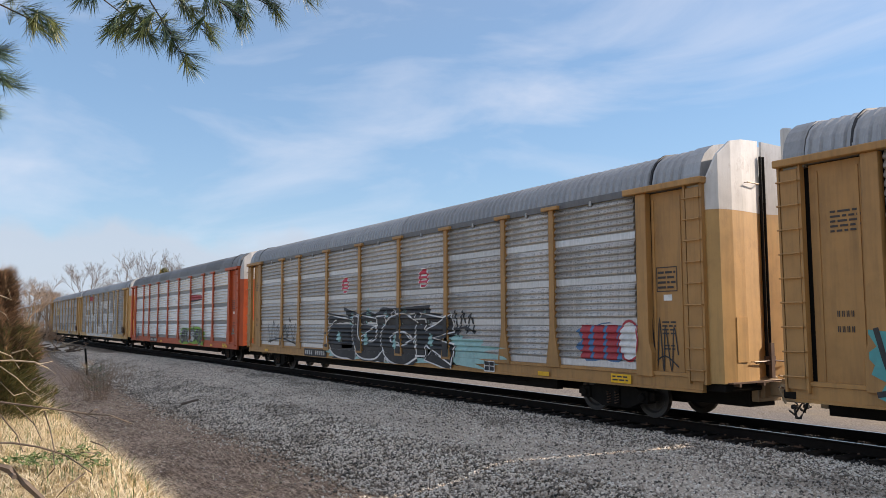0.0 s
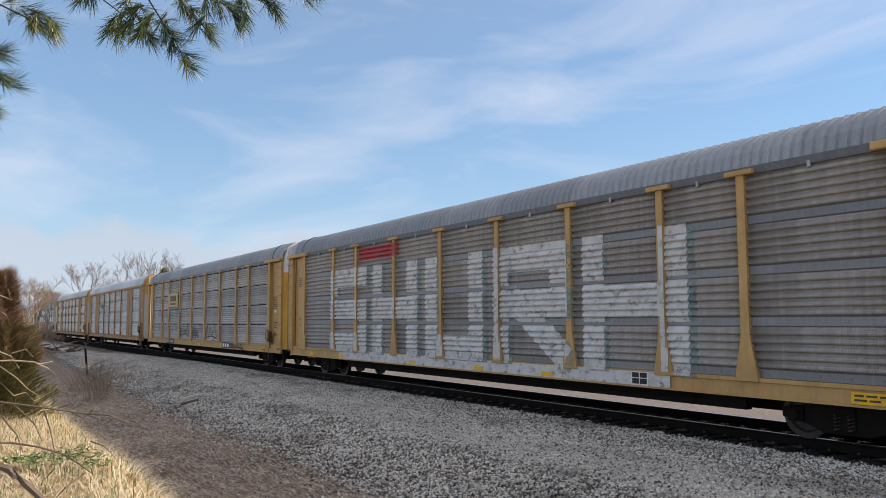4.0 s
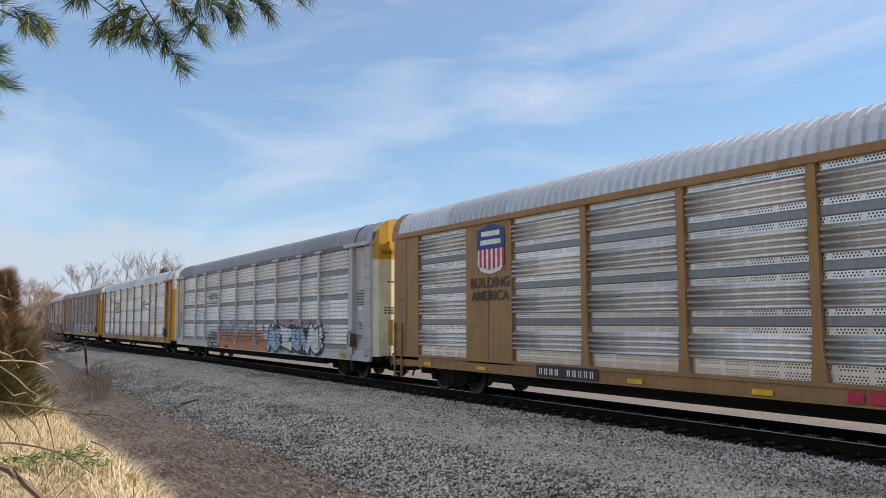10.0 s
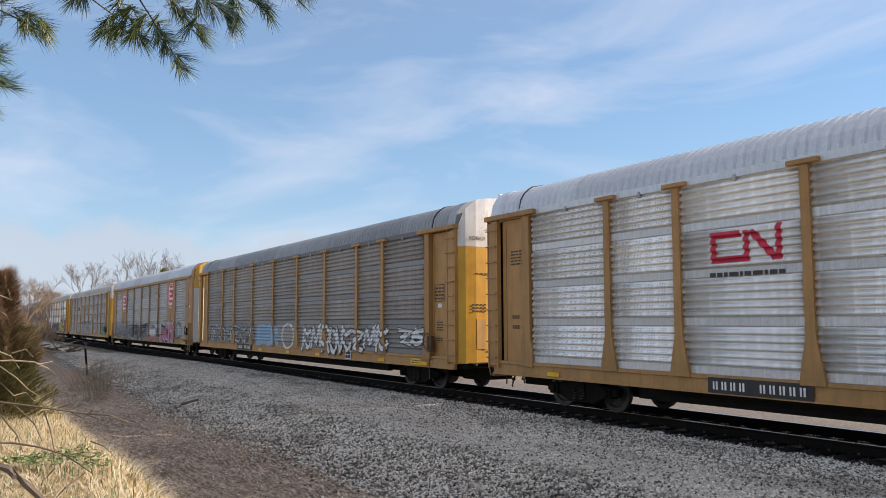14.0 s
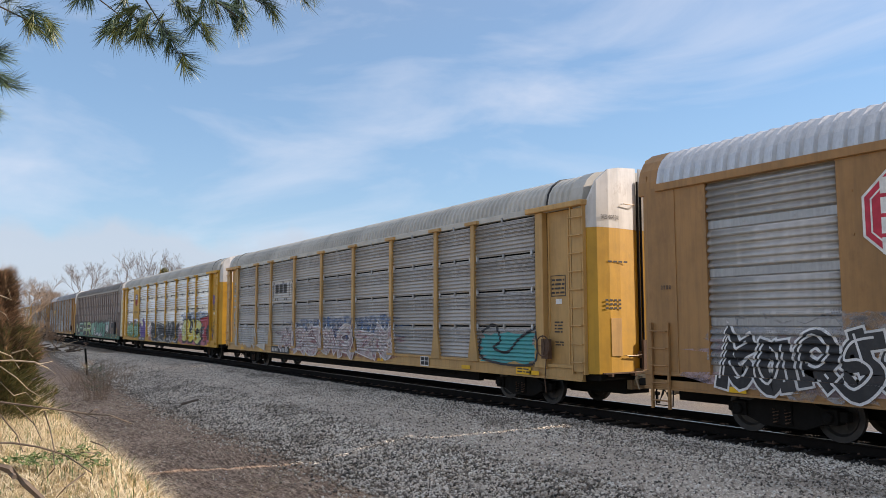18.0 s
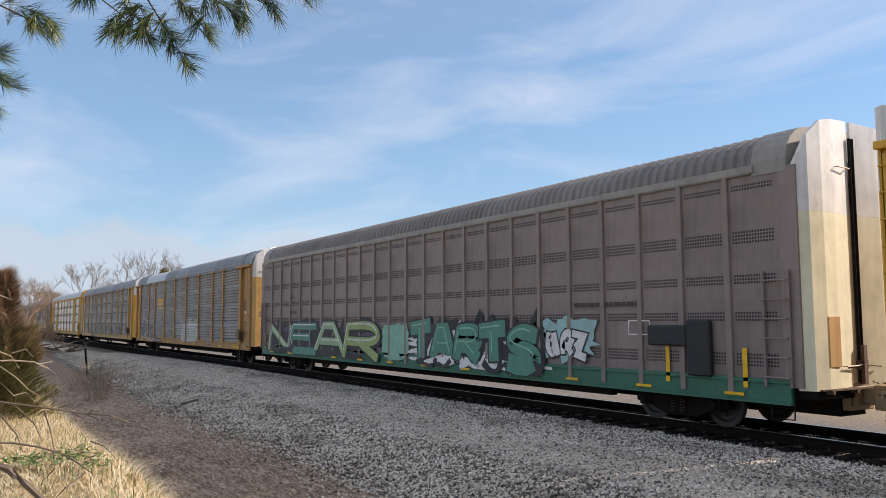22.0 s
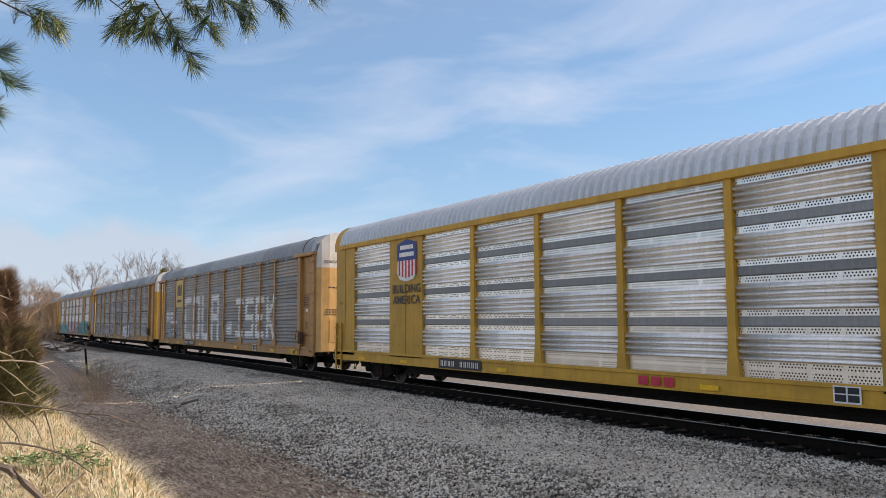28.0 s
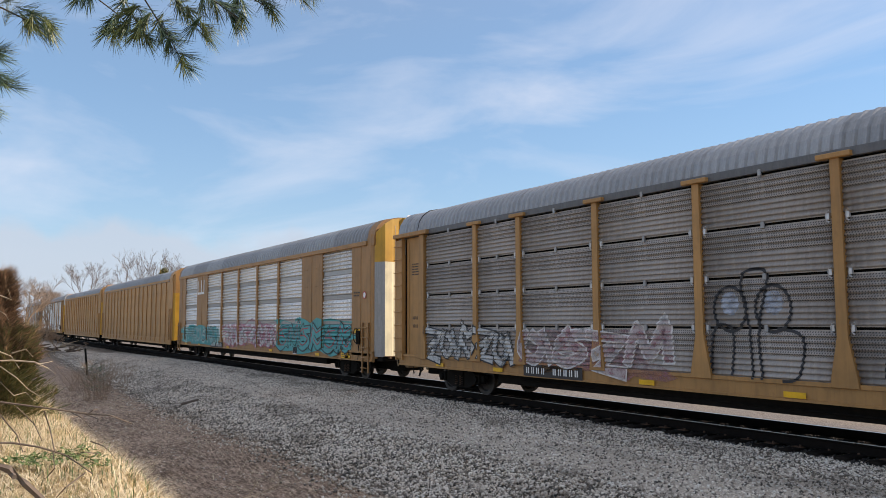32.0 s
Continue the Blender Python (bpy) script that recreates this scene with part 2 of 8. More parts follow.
def lathe(bm, prof, centre, axis="x", sides=24):
    """A profile of (radius, along) turned round an axis through centre."""
    c = Vector(centre)
    rings = []
    for r, h in prof:
        ring = []
        for k in range(sides):
            a = k * math.tau / sides
            p = {"x": (h, r * math.cos(a), r * math.sin(a)), "y": (r * math.cos(a), h, r * math.sin(a)), "z": (r * math.cos(a), r * math.sin(a), h)}[axis]
            ring.append(bm.verts.new(c + Vector(p)))
        rings.append(ring)
    for a, b in zip(rings, rings[1:]):
        for k in range(sides):
            bm.faces.new((a[k], b[k], b[(k + 1) % sides], a[(k + 1) % sides]))
    bm.faces.new(rings[0])
    bm.faces.new(rings[-1][::-1])


MESHES = {}


def mesh_of(key, build, smooth=False, bevel=0.0):
    """A mesh shared by all alike parts: built once, by a function that fills a bmesh."""
    if key not in MESHES:
        bm = bmesh.new()
        build(bm)
        if bevel:
            bmesh.ops.bevel(bm, geom=bm.edges[:], offset=bevel, segments=1, affect="EDGES", clamp_overlap=True)
        bmesh.ops.recalc_face_normals(bm, faces=bm.faces[:])
        me = bpy.data.meshes.new(key)
        bm.to_mesh(me)
        bm.free()
        if smooth:
            for f in me.polygons:
                f.use_smooth = True
        me.materials.append(None)
        MESHES[key] = me
    return MESHES[key]


def part(name, me, mat, parent, label="", at=(0, 0, 0), turn=0.0):
    """Links a mesh as one object under a thing or under a part."""
    ob = new(name, me)
    ob.material_slots[0].link = "OBJECT"
    ob.material_slots[0].material = mat
    ob.parent = parent
    ob.location = at
    if turn:
        ob.rotation_euler = (0, 0, turn)
    if label:
        ob["label"] = label
    return ob


def solo(name, build, mat, label="", category="", kind="", group="", smooth=False, bevel=0.0):
    """A thing or a piece of the setting made of one mesh."""
    me = mesh_of(name + str(len(MESHES)), build, smooth, bevel)
    me.materials[0] = mat
    return tagged(new(name, me), label, category, group, kind)

# ---- the track ----
TRACK_X = 13.69          # middle of the track, which runs along y
FAR, NEAR = 420.0, -60.0

# ---- autorack cars: dimensions ----
SIDE = 1.50              # half width over the side sheets
LOW, HIGH = 1.02, 4.66   # side sheets, bottom and top
BODY = 13.68             # half length of the body
BAYS = [2.72, 1.95, 2.80, 2.83, 2.84, 2.83, 2.80, 1.95, 2.72]
TRUCK_Y = 10.5


# each kind of row: smooth band at its foot, plain strips below and above the ridges, ridges, their depth
SHEETS = {"wide": (0.20, 0.0, 0.0, 5, 0.060), "bold": (0.20, 0.13, 0.13, 4, 0.078), "fine": (0.0, 0.02, 0.02, 8, 0.042), "holed": (0.0, 0.17, 0.17, 4, 0.070)}
ROWS = 4
ROW_H = (HIGH - LOW) / ROWS
BANDED = ("wide", "bold")


def sheet_height(kind):
    """Rows of ribbed sheet leave an open seam above them."""
    return ROW_H - (0.004 if kind in BANDED else 0.045)


def ridged(kind):
    """The section of one row of side sheet: (outward, height from 0 to 1) points."""
    band, low, high, n, depth = SHEETS[kind]
    flat = band + low
    pts = [(0.0, 0.0), (0.0, flat)]
    step = (1.0 - flat - high - 0.01) / n
    for i in range(n):
        a = flat + i * step
        for u, d in ((0.05, 0.10), (0.12, 0.85), (0.24, 1.0), (0.46, 0.95), (0.80, 0.35), (1.0, 0.0)):
            pts.append((depth * d, a + u * step))
    pts.append((0.0, 1.0))
    return pts


PROFILES = {k: ridged(k) for k in SHEETS}


def relief(kind, z):
    """How far the side sheet of this kind stands out at height z."""
    u = (z - LOW) / ROW_H
    if u <= 0 or u >= ROWS:
        return 0.03
    u = (u - int(u)) * ROW_H / sheet_height(kind)
    pts = PROFILES[kind]
    if u > 1.0:
        return 0.0
    if kind in BANDED and u <= SHEETS[kind][0] + 0.001:
        return 0.026
    for (d0, a), (d1, b) in zip(pts, pts[1:]):
        if a <= u <= b:
            return d0 + (d1 - d0) * (u - a) / max(1e-6, b - a)
    return 0.0


def sheet_mesh(kind, width):
    """One row of sheet, middle at y = 0, foot at z = 0, standing out towards -x."""
    def build(bm):
        h = sheet_height(kind)
        w = width / 2
        cols = []
        for y in (-w, w):
            cols.append([bm.verts.new((-d, y, u * h)) for d, u in PROFILES[kind]])
        back = [[bm.verts.new((0.03, y, u * h)) for u in (0, 1)] for y in (-w, w)]
        a, b = cols
        for i in range(len(a) - 1):
            f = bm.faces.new((a[i], b[i], b[i + 1], a[i + 1]))
            f.smooth = PROFILES[kind][i][0] > 0 or PROFILES[kind][i + 1][0] > 0      # the ridges are rolled round
        bm.faces.new((back[0][0], back[0][1], back[1][1], back[1][0]))
        bm.faces.new((a[0], back[0][0], back[1][0], b[0]))
        bm.faces.new((a[-1], b[-1], back[1][1], back[0][1]))
        for col, bk in zip((a, b), back):
            bm.faces.new([bk[0], *col, bk[1]])
    return mesh_of("sheet_%s_%.2f" % (kind, width), build)


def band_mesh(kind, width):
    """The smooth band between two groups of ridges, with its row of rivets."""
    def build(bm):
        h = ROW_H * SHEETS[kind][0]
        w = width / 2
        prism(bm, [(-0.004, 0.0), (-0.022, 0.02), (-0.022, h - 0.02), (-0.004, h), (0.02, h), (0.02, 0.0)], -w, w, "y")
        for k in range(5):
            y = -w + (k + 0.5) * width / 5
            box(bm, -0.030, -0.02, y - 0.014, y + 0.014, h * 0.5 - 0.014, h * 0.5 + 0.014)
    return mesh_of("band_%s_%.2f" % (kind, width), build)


def latch_mesh():
    return mesh_of("seam_latch", lambda bm: box(bm, -0.05, 0.0, -0.035, 0.035, -0.07, 0.05), bevel=0.008)


def clip_mesh():
    """A bent round clip that holds two rows of sheet beside a post."""
    def build(bm):
        tube(bm, [(-0.03, 0.05 * math.cos(k * 0.9), 0.10 * math.sin(k * 0.9)) for k in range(-2, 3)], 0.016, 5)
        box(bm, -0.05, 0.0, -0.02, 0.03, -0.05, 0.05)
    return mesh_of("seam_clip", build)


def post_mesh(kind):
    def build(bm):
        z0, z1 = LOW - 0.06, 4.69
        if kind == "flared":
            prism(bm, [(-0.24, z0), (0.24, z0), (0.22, z0 + 0.16), (0.085, z0 + 0.80), (0.085, z1), (-0.085, z1), (-0.085, z0 + 0.80), (-0.22, z0 + 0.16)], -0.095, 0.05)
        elif kind == "slim":
            prism(bm, [(-0.16, z0), (0.16, z0), (0.09, z0 + 0.6), (0.09, z1), (-0.09, z1), (-0.09, z0 + 0.6)], -0.07, 0.05)
        else:
            box(bm, -0.05, 0.05, -0.06, 0.06, LOW - 0.3, z1)
    return mesh_of("post_" + kind, build, bevel=0.008)


def cap_mesh():
    return mesh_of("post_cap", lambda bm: box(bm, -0.15, 0.04, -0.30, 0.30, 4.66, 4.75), bevel=0.012)


# steep flanks, rounded shoulders and a nearly flat crown
ROOF_ARCH = [(-1.50, 4.68), (-1.495, 4.86), (-1.44, 5.11), (-1.33, 5.30), (-1.19, 5.427), (-1.07, 5.503), (-0.60, 5.60), (0.0, 5.64)]
ROOF_ARCH = ROOF_ARCH + [(-x, z) for x, z in ROOF_ARCH[-2::-1]]


def arch(drop):
    return [(x, 4.68 + (z - 4.68) * drop) for x, z in ROOF_ARCH]


def roof_sheet_mesh(length, pitch, depth, drop=1.0):
    """A length of arched roof with ribs across it."""
    def build(bm):
        n = round(length / pitch)
        rows = []
        for i in range(n):
            for u, d in ((0.0, 0.0), (0.45, 0.0), (0.6, depth), (0.85, depth)):
                y = -length / 2 + (i + u) * length / n
                rows.append((y, d))
        rows.append((length / 2, 0.0))
        rings = []
        for y, d in rows:
            rings.append([bm.verts.new((x * (1 + d / 1.5), y, z + d * 0.15)) for x, z in arch(drop)])
        for a, b in zip(rings, rings[1:]):
            for i in range(len(a) - 1):
                bm.faces.new((a[i], b[i], b[i + 1], a[i + 1]))
    return mesh_of("roof_%.2f_%.2f_%.3f_%.2f" % (length, pitch, depth, drop), build)


def arch_solid(bm, y0, y1, grow=0.0, low=4.62, drop=1.0):
    pts = [(x * (1 + grow / 1.5), z + grow) for x, z in arch(drop)]
    pts = [(pts[0][0], low)] + pts + [(pts[-1][0], low)]
    prism(bm, pts, y0, y1, "y")


def add_ladder(car, mat, rung_mat, at, z0, z1, n, width, stiles=True):
    """A ladder: its stiles or its backing strip, and each rung a piece of its own."""
    def rails(bm):
        if stiles:
            for y in (-width / 2, width / 2):
                box(bm, -0.02, 0.03, y - 0.025, y + 0.025, z0, z1)
        else:
            box(bm, 0.001, 0.012, -width / 2 + 0.05, width / 2 - 0.05, z0, z1)
    lad = part("ladder", mesh_of("ladder_%.2f_%.2f_%d" % (z0, z1, stiles), rails), mat, car, at=at)

    def rung(bm):
        tube(bm, [(0.02, -width / 2, 0), (-0.06, -width / 2 + 0.01, 0), (-0.06, width / 2 - 0.01, 0), (0.02, width / 2, 0)], 0.016, 5)
    for i in range(n):
        part("rung", mesh_of("rung_%.2f" % width, rung), rung_mat, lad, at=(0, 0, z0 + (i + 0.5) * (z1 - z0) / n))


# ---- trucks ----
WHEELSETS = []


def side_frame_mesh():
    def build(bm):
        prism(bm, [(-1.18, 0.36), (-1.18, 0.52), (-0.70, 0.56), (-0.40, 0.70), (0.40, 0.70), (0.70, 0.56), (1.18, 0.52), (1.18, 0.36), (0.85, 0.34), (0.42, 0.15), (-0.42, 0.15), (-0.85, 0.34)], -0.08, 0.08)
        for y in (-0.89, 0.89):
            box(bm, -0.14, 0.10, y - 0.15, y + 0.15, 0.30, 0.56)
            lathe(bm, [(0.09, -0.20), (0.10, -0.14), (0.10, 0.0)], (0, y, 0.42), "x", 10)
        box(bm, -0.12, 0.10, -0.18, 0.18, 0.20, 0.62)
    return mesh_of("truck_side", build, bevel=0.012)


def spring_mesh():
    def build(bm):
        for y in (-0.12, 0.12):
            tube(bm, [(-0.13 + 0.05 * math.cos(a * 1.3), y + 0.05 * math.sin(a * 1.3), 0.22 + a * 0.012) for a in range(22)], 0.013, 5)
    return mesh_of("truck_spring", build)


def bolster_mesh():
    return mesh_of("bolster", lambda bm: box(bm, -1.0, 1.0, -0.22, 0.22, 0.34, 0.66), bevel=0.03)


def add_truck(car, y):
    t = part("truck", bolster_mesh(), IRON, car, "grimy cast-steel four-wheel truck", (0, y, 0))
    for s in (-1, 1):
        part("side_frame", side_frame_mesh(), IRON, t, at=(s * 1.0, 0, 0), turn=0.0 if s < 0 else math.pi)
    part("spring_nest", spring_mesh(), RUST, t, at=(-1.0, 0, 0))
    for dy in (-0.89, 0.89):
        w = part("wheelset", wheelset_mesh(), WHEEL, t, at=(0, dy, 0.42))
        WHEELSETS.append((car, w, y + dy))
    return t


def wheelset_mesh():
    def build(bm):
        lathe(bm, [(0.085, -0.95), (0.085, 0.95)], (0, 0, 0), "x", 10)
        for s in (-1, 1):
            prof = [(0.10, -0.10), (0.12, -0.02), (0.30, -0.015), (0.345, -0.06), (0.415, -0.06), (0.42, 0.04), (0.445, 0.055), (0.44, 0.075), (0.34, 0.075), (0.30, 0.03), (0.10, 0.04)]
            lathe(bm, [(r, h * -s * -1 if s < 0 else -h) for r, h in prof], (s * 0.75, 0, 0), "x", 28)
            for k in range(3):        # chalk and casting marks that show the turning
                a = k * 2.1
                box(bm, s * 0.86 - 0.004, s * 0.86 + 0.004, 0.2 * math.cos(a) - 0.03, 0.2 * math.cos(a) + 0.03, 0.2 * math.sin(a) - 0.05, 0.2 * math.sin(a) + 0.05)
    return mesh_of("wheelset", build)


def coupler_mesh():
    def build(bm):
        box(bm, -0.13, 0.13, -0.30, 0.55, 0.64, 0.92)
        prism(bm, [(-0.20, 0.50), (0.12, 0.44), (0.20, 0.60), (0.16, 0.86), (0.02, 0.94), (-0.20, 0.84)], 0.56, 0.98, "z")
        box(bm, -0.36, 0.36, -0.20, -0.04, 0.52, 1.0)
        box(bm, -0.30, 0.30, -0.04, 0.06, 0.60, 0.94)
    return mesh_of("coupler", build, bevel=0.015)


def hose_mesh(low):
    def build(bm):
        tube(bm, [(-0.45, 0.0, 0.72), (-0.44, 0.12, 0.45), (-0.40, 0.26, low), (-0.28, 0.42, low - 0.02), (-0.14, 0.55, 0.42)], 0.026, 6)
        lathe(bm, [(0.04, -0.05), (0.05, 0.0), (0.04, 0.05)], (-0.14, 0.55, 0.42), "y", 8)
        tube(bm, [(-0.80, -0.20, 0.74), (-0.78, 0.0, 0.52), (-0.62, 0.22, 0.34), (-0.45, 0.44, 0.38)], 0.018, 5)
    return mesh_of("air_hose%.2f" % low, build)


def lever_mesh():
    """The uncoupling lever: a bent bar from the corner of the car to the coupler."""
    def build(bm):
        tube(bm, [(-1.42, -0.02, 0.62), (-1.40, 0.10, 0.84), (-1.30, 0.14, 0.88), (-0.62, 0.14, 0.88), (-0.42, 0.22, 0.80), (-0.12, 0.24, 0.96), (0.0, 0.24, 0.98)], 0.020, 5)
        for x in (-1.25, -0.66):
            box(bm, x - 0.04, x + 0.04, -0.08, 0.17, 0.82, 0.93)
    return mesh_of("uncoupling_lever", build)


def chain_mesh():
    def build(bm):
        for k in range(9):
            a = -1.1 + k * 0.11
            z = 0.62 - 0.16 * math.sin(math.pi * k / 8)
            tube(bm, [(a, 0.06, z), (a + 0.06, 0.06, z + 0.02), (a + 0.12, 0.06, z)], 0.012, 4)
    return mesh_of("brake_chain", build)


def step_mesh():
    def build(bm):
        tube(bm, [(-1.40, -0.22, 0.9), (-1.44, -0.22, 0.36), (-1.44, 0.22, 0.36), (-1.40, 0.22, 0.9)], 0.016, 5)
    return mesh_of("sill_step", build)


def brake_wheel_mesh():
    def build(bm):
        for k in range(16):
            a, b = k * math.tau / 16, (k + 1) * math.tau / 16
            tube(bm, [(-0.05, 0.24 * math.cos(a), 0.24 * math.sin(a)), (-0.05, 0.24 * math.cos(b), 0.24 * math.sin(b))], 0.016, 5)
        for k in range(4):
            a = k * math.pi / 2
            tube(bm, [(0.0, 0, 0), (-0.05, 0.24 * math.cos(a), 0.24 * math.sin(a))], 0.012, 4)
        box(bm, 0.0, 0.12, -0.12, 0.12, -0.3, 0.16)
        tube(bm, [(0.05, 0.0, -0.3), (0.05, 0.06, -0.8), (0.05, 0.02, -1.1)], 0.012, 4)
    return mesh_of("brake_wheel", build)


def plate(bm, x, y0, y1, z0, z1, d=0.03):
    box(bm, x, x + d, y0, y1, z0, z1)


def end_leaf_mesh(s, low, high, kind, rear=False):
    """One leaf of the end doors at the y = -BODY end; s: side (-1 near, +1 far)."""
    def build(bm):
        if kind == "clam":
            plan = [(1.50, -0.17), (1.38, 0.03), (1.05, 0.07), (0.70, 0.05), (0.06, -0.05)]
        else:
            plan = [(1.46, -0.30), (1.28, 0.08), (0.98, 0.04), (0.94, 0.02), (0.74, -0.01), (0.68, -0.10), (0.52, -0.11), (0.47, -0.03), (0.34, -0.04), (0.30, -0.10), (0.06, -0.07)]
        if rear:                  # stands back behind the corner post
            # its unseen middle is bulged outward, added to narrow the sun streak between cars
            plan = [(1.36, -0.40), (1.16, -0.16)] + [(x, d + (0.42 if x < 0.35 else 0.27 if x < 0.82 else -0.04)) for x, d in plan if x < 1.1]
        elif kind == "fold":
            plan = plan[1:]
        elif kind == "fold_hinge":
            plan = plan[:2]

        def top(x):
            ax = [(-a, z) for a, z in arch(0.96)[:8]][::-1]
            for (a, za), (b, zb) in zip(ax, ax[1:]):
                if a <= x <= b:
                    return za + (zb - za) * (x - a) / (b - a)
            return 5.0
        lo, hi = [], []
        for x, d in plan:
            t = top(x) + 0.02
            lo.append(((s * x, -(BODY + d)), min(low, t)))
            hi.append(((s * x, -(BODY + d)), min(high, t)))
        fr = [[bm.verts.new((p[0], p[1] + th, z)) for (p, z) in row] for row in (lo, hi) for th in (0.0, 0.05)]
        l0, l1, h0, h1 = fr
        for i in range(len(plan) - 1):
            bm.faces.new((l0[i], l0[i + 1], h0[i + 1], h0[i]))
            bm.faces.new((l1[i], h1[i], h1[i + 1], l1[i + 1]))
            bm.faces.new((h0[i], h0[i + 1], h1[i + 1], h1[i]))
            bm.faces.new((l0[i], l1[i], l1[i + 1], l0[i + 1]))
        bm.faces.new((l0[0], h0[0], h1[0], l1[0]))
        bm.faces.new((l0[-1], l1[-1], h1[-1], h0[-1]))
    return mesh_of("leaf_%s_%d_%.2f_%.2f_%d" % (kind, s, low, high, rear), build)


def add_ends(car, kind, low_mat, high_mat, split):
    """End doors at both ends, each leaf a lower and an upper painted part, with their bars and gear."""
    for e, turn in ((-1, 0.0), (1, math.pi)):
        for s in (-1, 1):
            part("end_door", end_leaf_mesh(s, 0.86, split, kind, e > 0), low_mat, car, turn=turn)
            if kind == "fold" and e < 0:
                part("hinge_panel", end_leaf_mesh(s, 0.86, split, "fold_hinge"), BAND_MID, car, turn=turn)
                part("hinge_panel_top", end_leaf_mesh(s, split + 0.002, 5.72, "fold_hinge"), high_mat, car, turn=turn)
            part("end_door_top", end_leaf_mesh(s, split + 0.002, 5.72, kind, e > 0), high_mat, car, turn=turn)

        for x in (-0.05, 0.05) if kind == "clam" else (-0.86, 0.86):
            part("lock_bar", mesh_of("lock_bar", lambda bm: tube(bm, [(0, -(BODY - 0.01), 0.95), (0, -(BODY - 0.01), 5.3)], 0.028, 5)), BAR if kind != "clam" else UNDER, car, at=(x if e < 0 else -x, 0, 0), turn=turn)
        for z in (1.25, 4.72):
            part("grab_iron", mesh_of("end_grab", lambda bm: tube(bm, [(-0.62, -(BODY + 0.02), 0), (-0.60, -(BODY + 0.10), 0), (-0.2, -(BODY + 0.06), 0), (-0.18, -(BODY - 0.02), 0)], 0.013, 5)), BAR, car, at=(0, 0, z), turn=turn)
        if kind == "clam":
            part("end_vent", mesh_of("end_vent", lambda bm: prism(bm, [(-1.04, 1.25), (-0.72, 1.25), (-0.72, 2.10), (-1.04, 2.10)], -(BODY + 0.08), -(BODY + 0.0), "y")), TAN_LIGHT, car, turn=turn)
        part("end_sill", mesh_of("end_sill", lambda bm: box(bm, -1.36, 1.36, -(BODY + 0.02), -(BODY - 0.45), 0.70, 0.85), bevel=0.02), UNDER, car, turn=turn)
        part("lock_gear", mesh_of("lock_gear", lambda bm: (box(bm, -0.12, 0.12, -(BODY + 0.05), -(BODY - 0.03), 1.18, 1.34), box(bm, -0.05, 0.05, -(BODY + 0.08), -(BODY - 0.03), 0.92, 1.6), tube(bm, [(-0.5, -(BODY + 0.06), 1.22), (0.0, -(BODY + 0.05), 1.27), (0.5, -(BODY + 0.06), 1.22)], 0.016, 5)), bevel=0.0), RUST, car, turn=turn)
        part("uncoupling_lever", lever_mesh(), BAR, car, at=(0, e * (BODY - 0.05), 0), turn=0.0 if e > 0 else math.pi)
        if e < 0:
            part("brake_chain", chain_mesh(), RUST, car, at=(0, e * (BODY + 0.02), 0), turn=math.pi)
        part("cross_platform", mesh_of("cross_platform", lambda bm: [box(bm, -1.30, 1.30, -(BODY + 0.16) + 0.07 * k, -(BODY + 0.11) + 0.07 * k, 0.86, 0.885) for k in range(3)] + [box(bm, x - 0.03, x + 0.03, -(BODY + 0.16), -(BODY - 0.2), 0.80, 0.86) for x in (-1.1, -0.4, 0.4, 1.1)]), RUST, car, turn=turn)
        part("coupler", coupler_mesh(), BAR, car, at=(0, e * (BODY + 0.02), -0.05), turn=0.0 if e > 0 else math.pi)
        part("air_hose", hose_mesh(0.26 if e > 0 else 0.32), HOSE, car, at=(0, e * (BODY + 0.1), 0), turn=0.0 if e > 0 else math.pi)


def add_underframe(car, sill_mat, sill_low=0.70):
    def core(bm):
        box(bm, -0.38, 0.38, -BODY + 0.2, BODY - 0.2, 0.36, 0.92)
        box(bm, -1.42, 1.42, -BODY + 0.4, BODY - 0.4, 0.90, 0.97)
        for i in range(19):
            y = -12.6 + i * 1.4
            box(bm, -1.38, 1.38, y - 0.06, y + 0.06, 0.66, 0.92)
        for y0, y1 in ((-8.6, 8.6),):
            box(bm, -1.12, -0.95, y0, y1, 0.40, 0.80)
            box(bm, 0.95, 1.12, y0, y1, 0.36, 0.80)
    part("underframe", mesh_of("underframe", core), UNDER, car)

    def sill(bm):
        pts = [(-1.44, sill_low - 0.02), (-1.56, sill_low - 0.02), (-1.56, sill_low + 0.02), (-1.53, sill_low + 0.03), (-1.53, 0.95), (-1.56, 0.96), (-1.56, 1.03), (-1.44, 1.03)]
        prism(bm, pts, -BODY + 0.35, BODY - 0.35, "y")
    for turn in (0.0, math.pi):
        part("side_sill", mesh_of("side_sill%.2f" % sill_low, sill), sill_mat, car, turn=turn)

    def gear(bm):
        box(bm, -1.0, -0.45, 0.9, 2.0, 0.42, 0.74)
        lathe(bm, [(0.18, -0.5), (0.20, -0.46), (0.20, 0.46), (0.18, 0.5)], (-0.85, -1.6, 0.60), "y", 12)
        tube(bm, [(-1.2, -7.5, 0.55), (-1.2, -2.0, 0.50), (-1.1, 2.0, 0.50), (-1.2, 7.5, 0.55)], 0.022, 5)
    part("brake_gear", mesh_of("brake_gear", gear), UNDER, car)
    for y in (-TRUCK_Y, TRUCK_Y):
        add_truck(car, y)


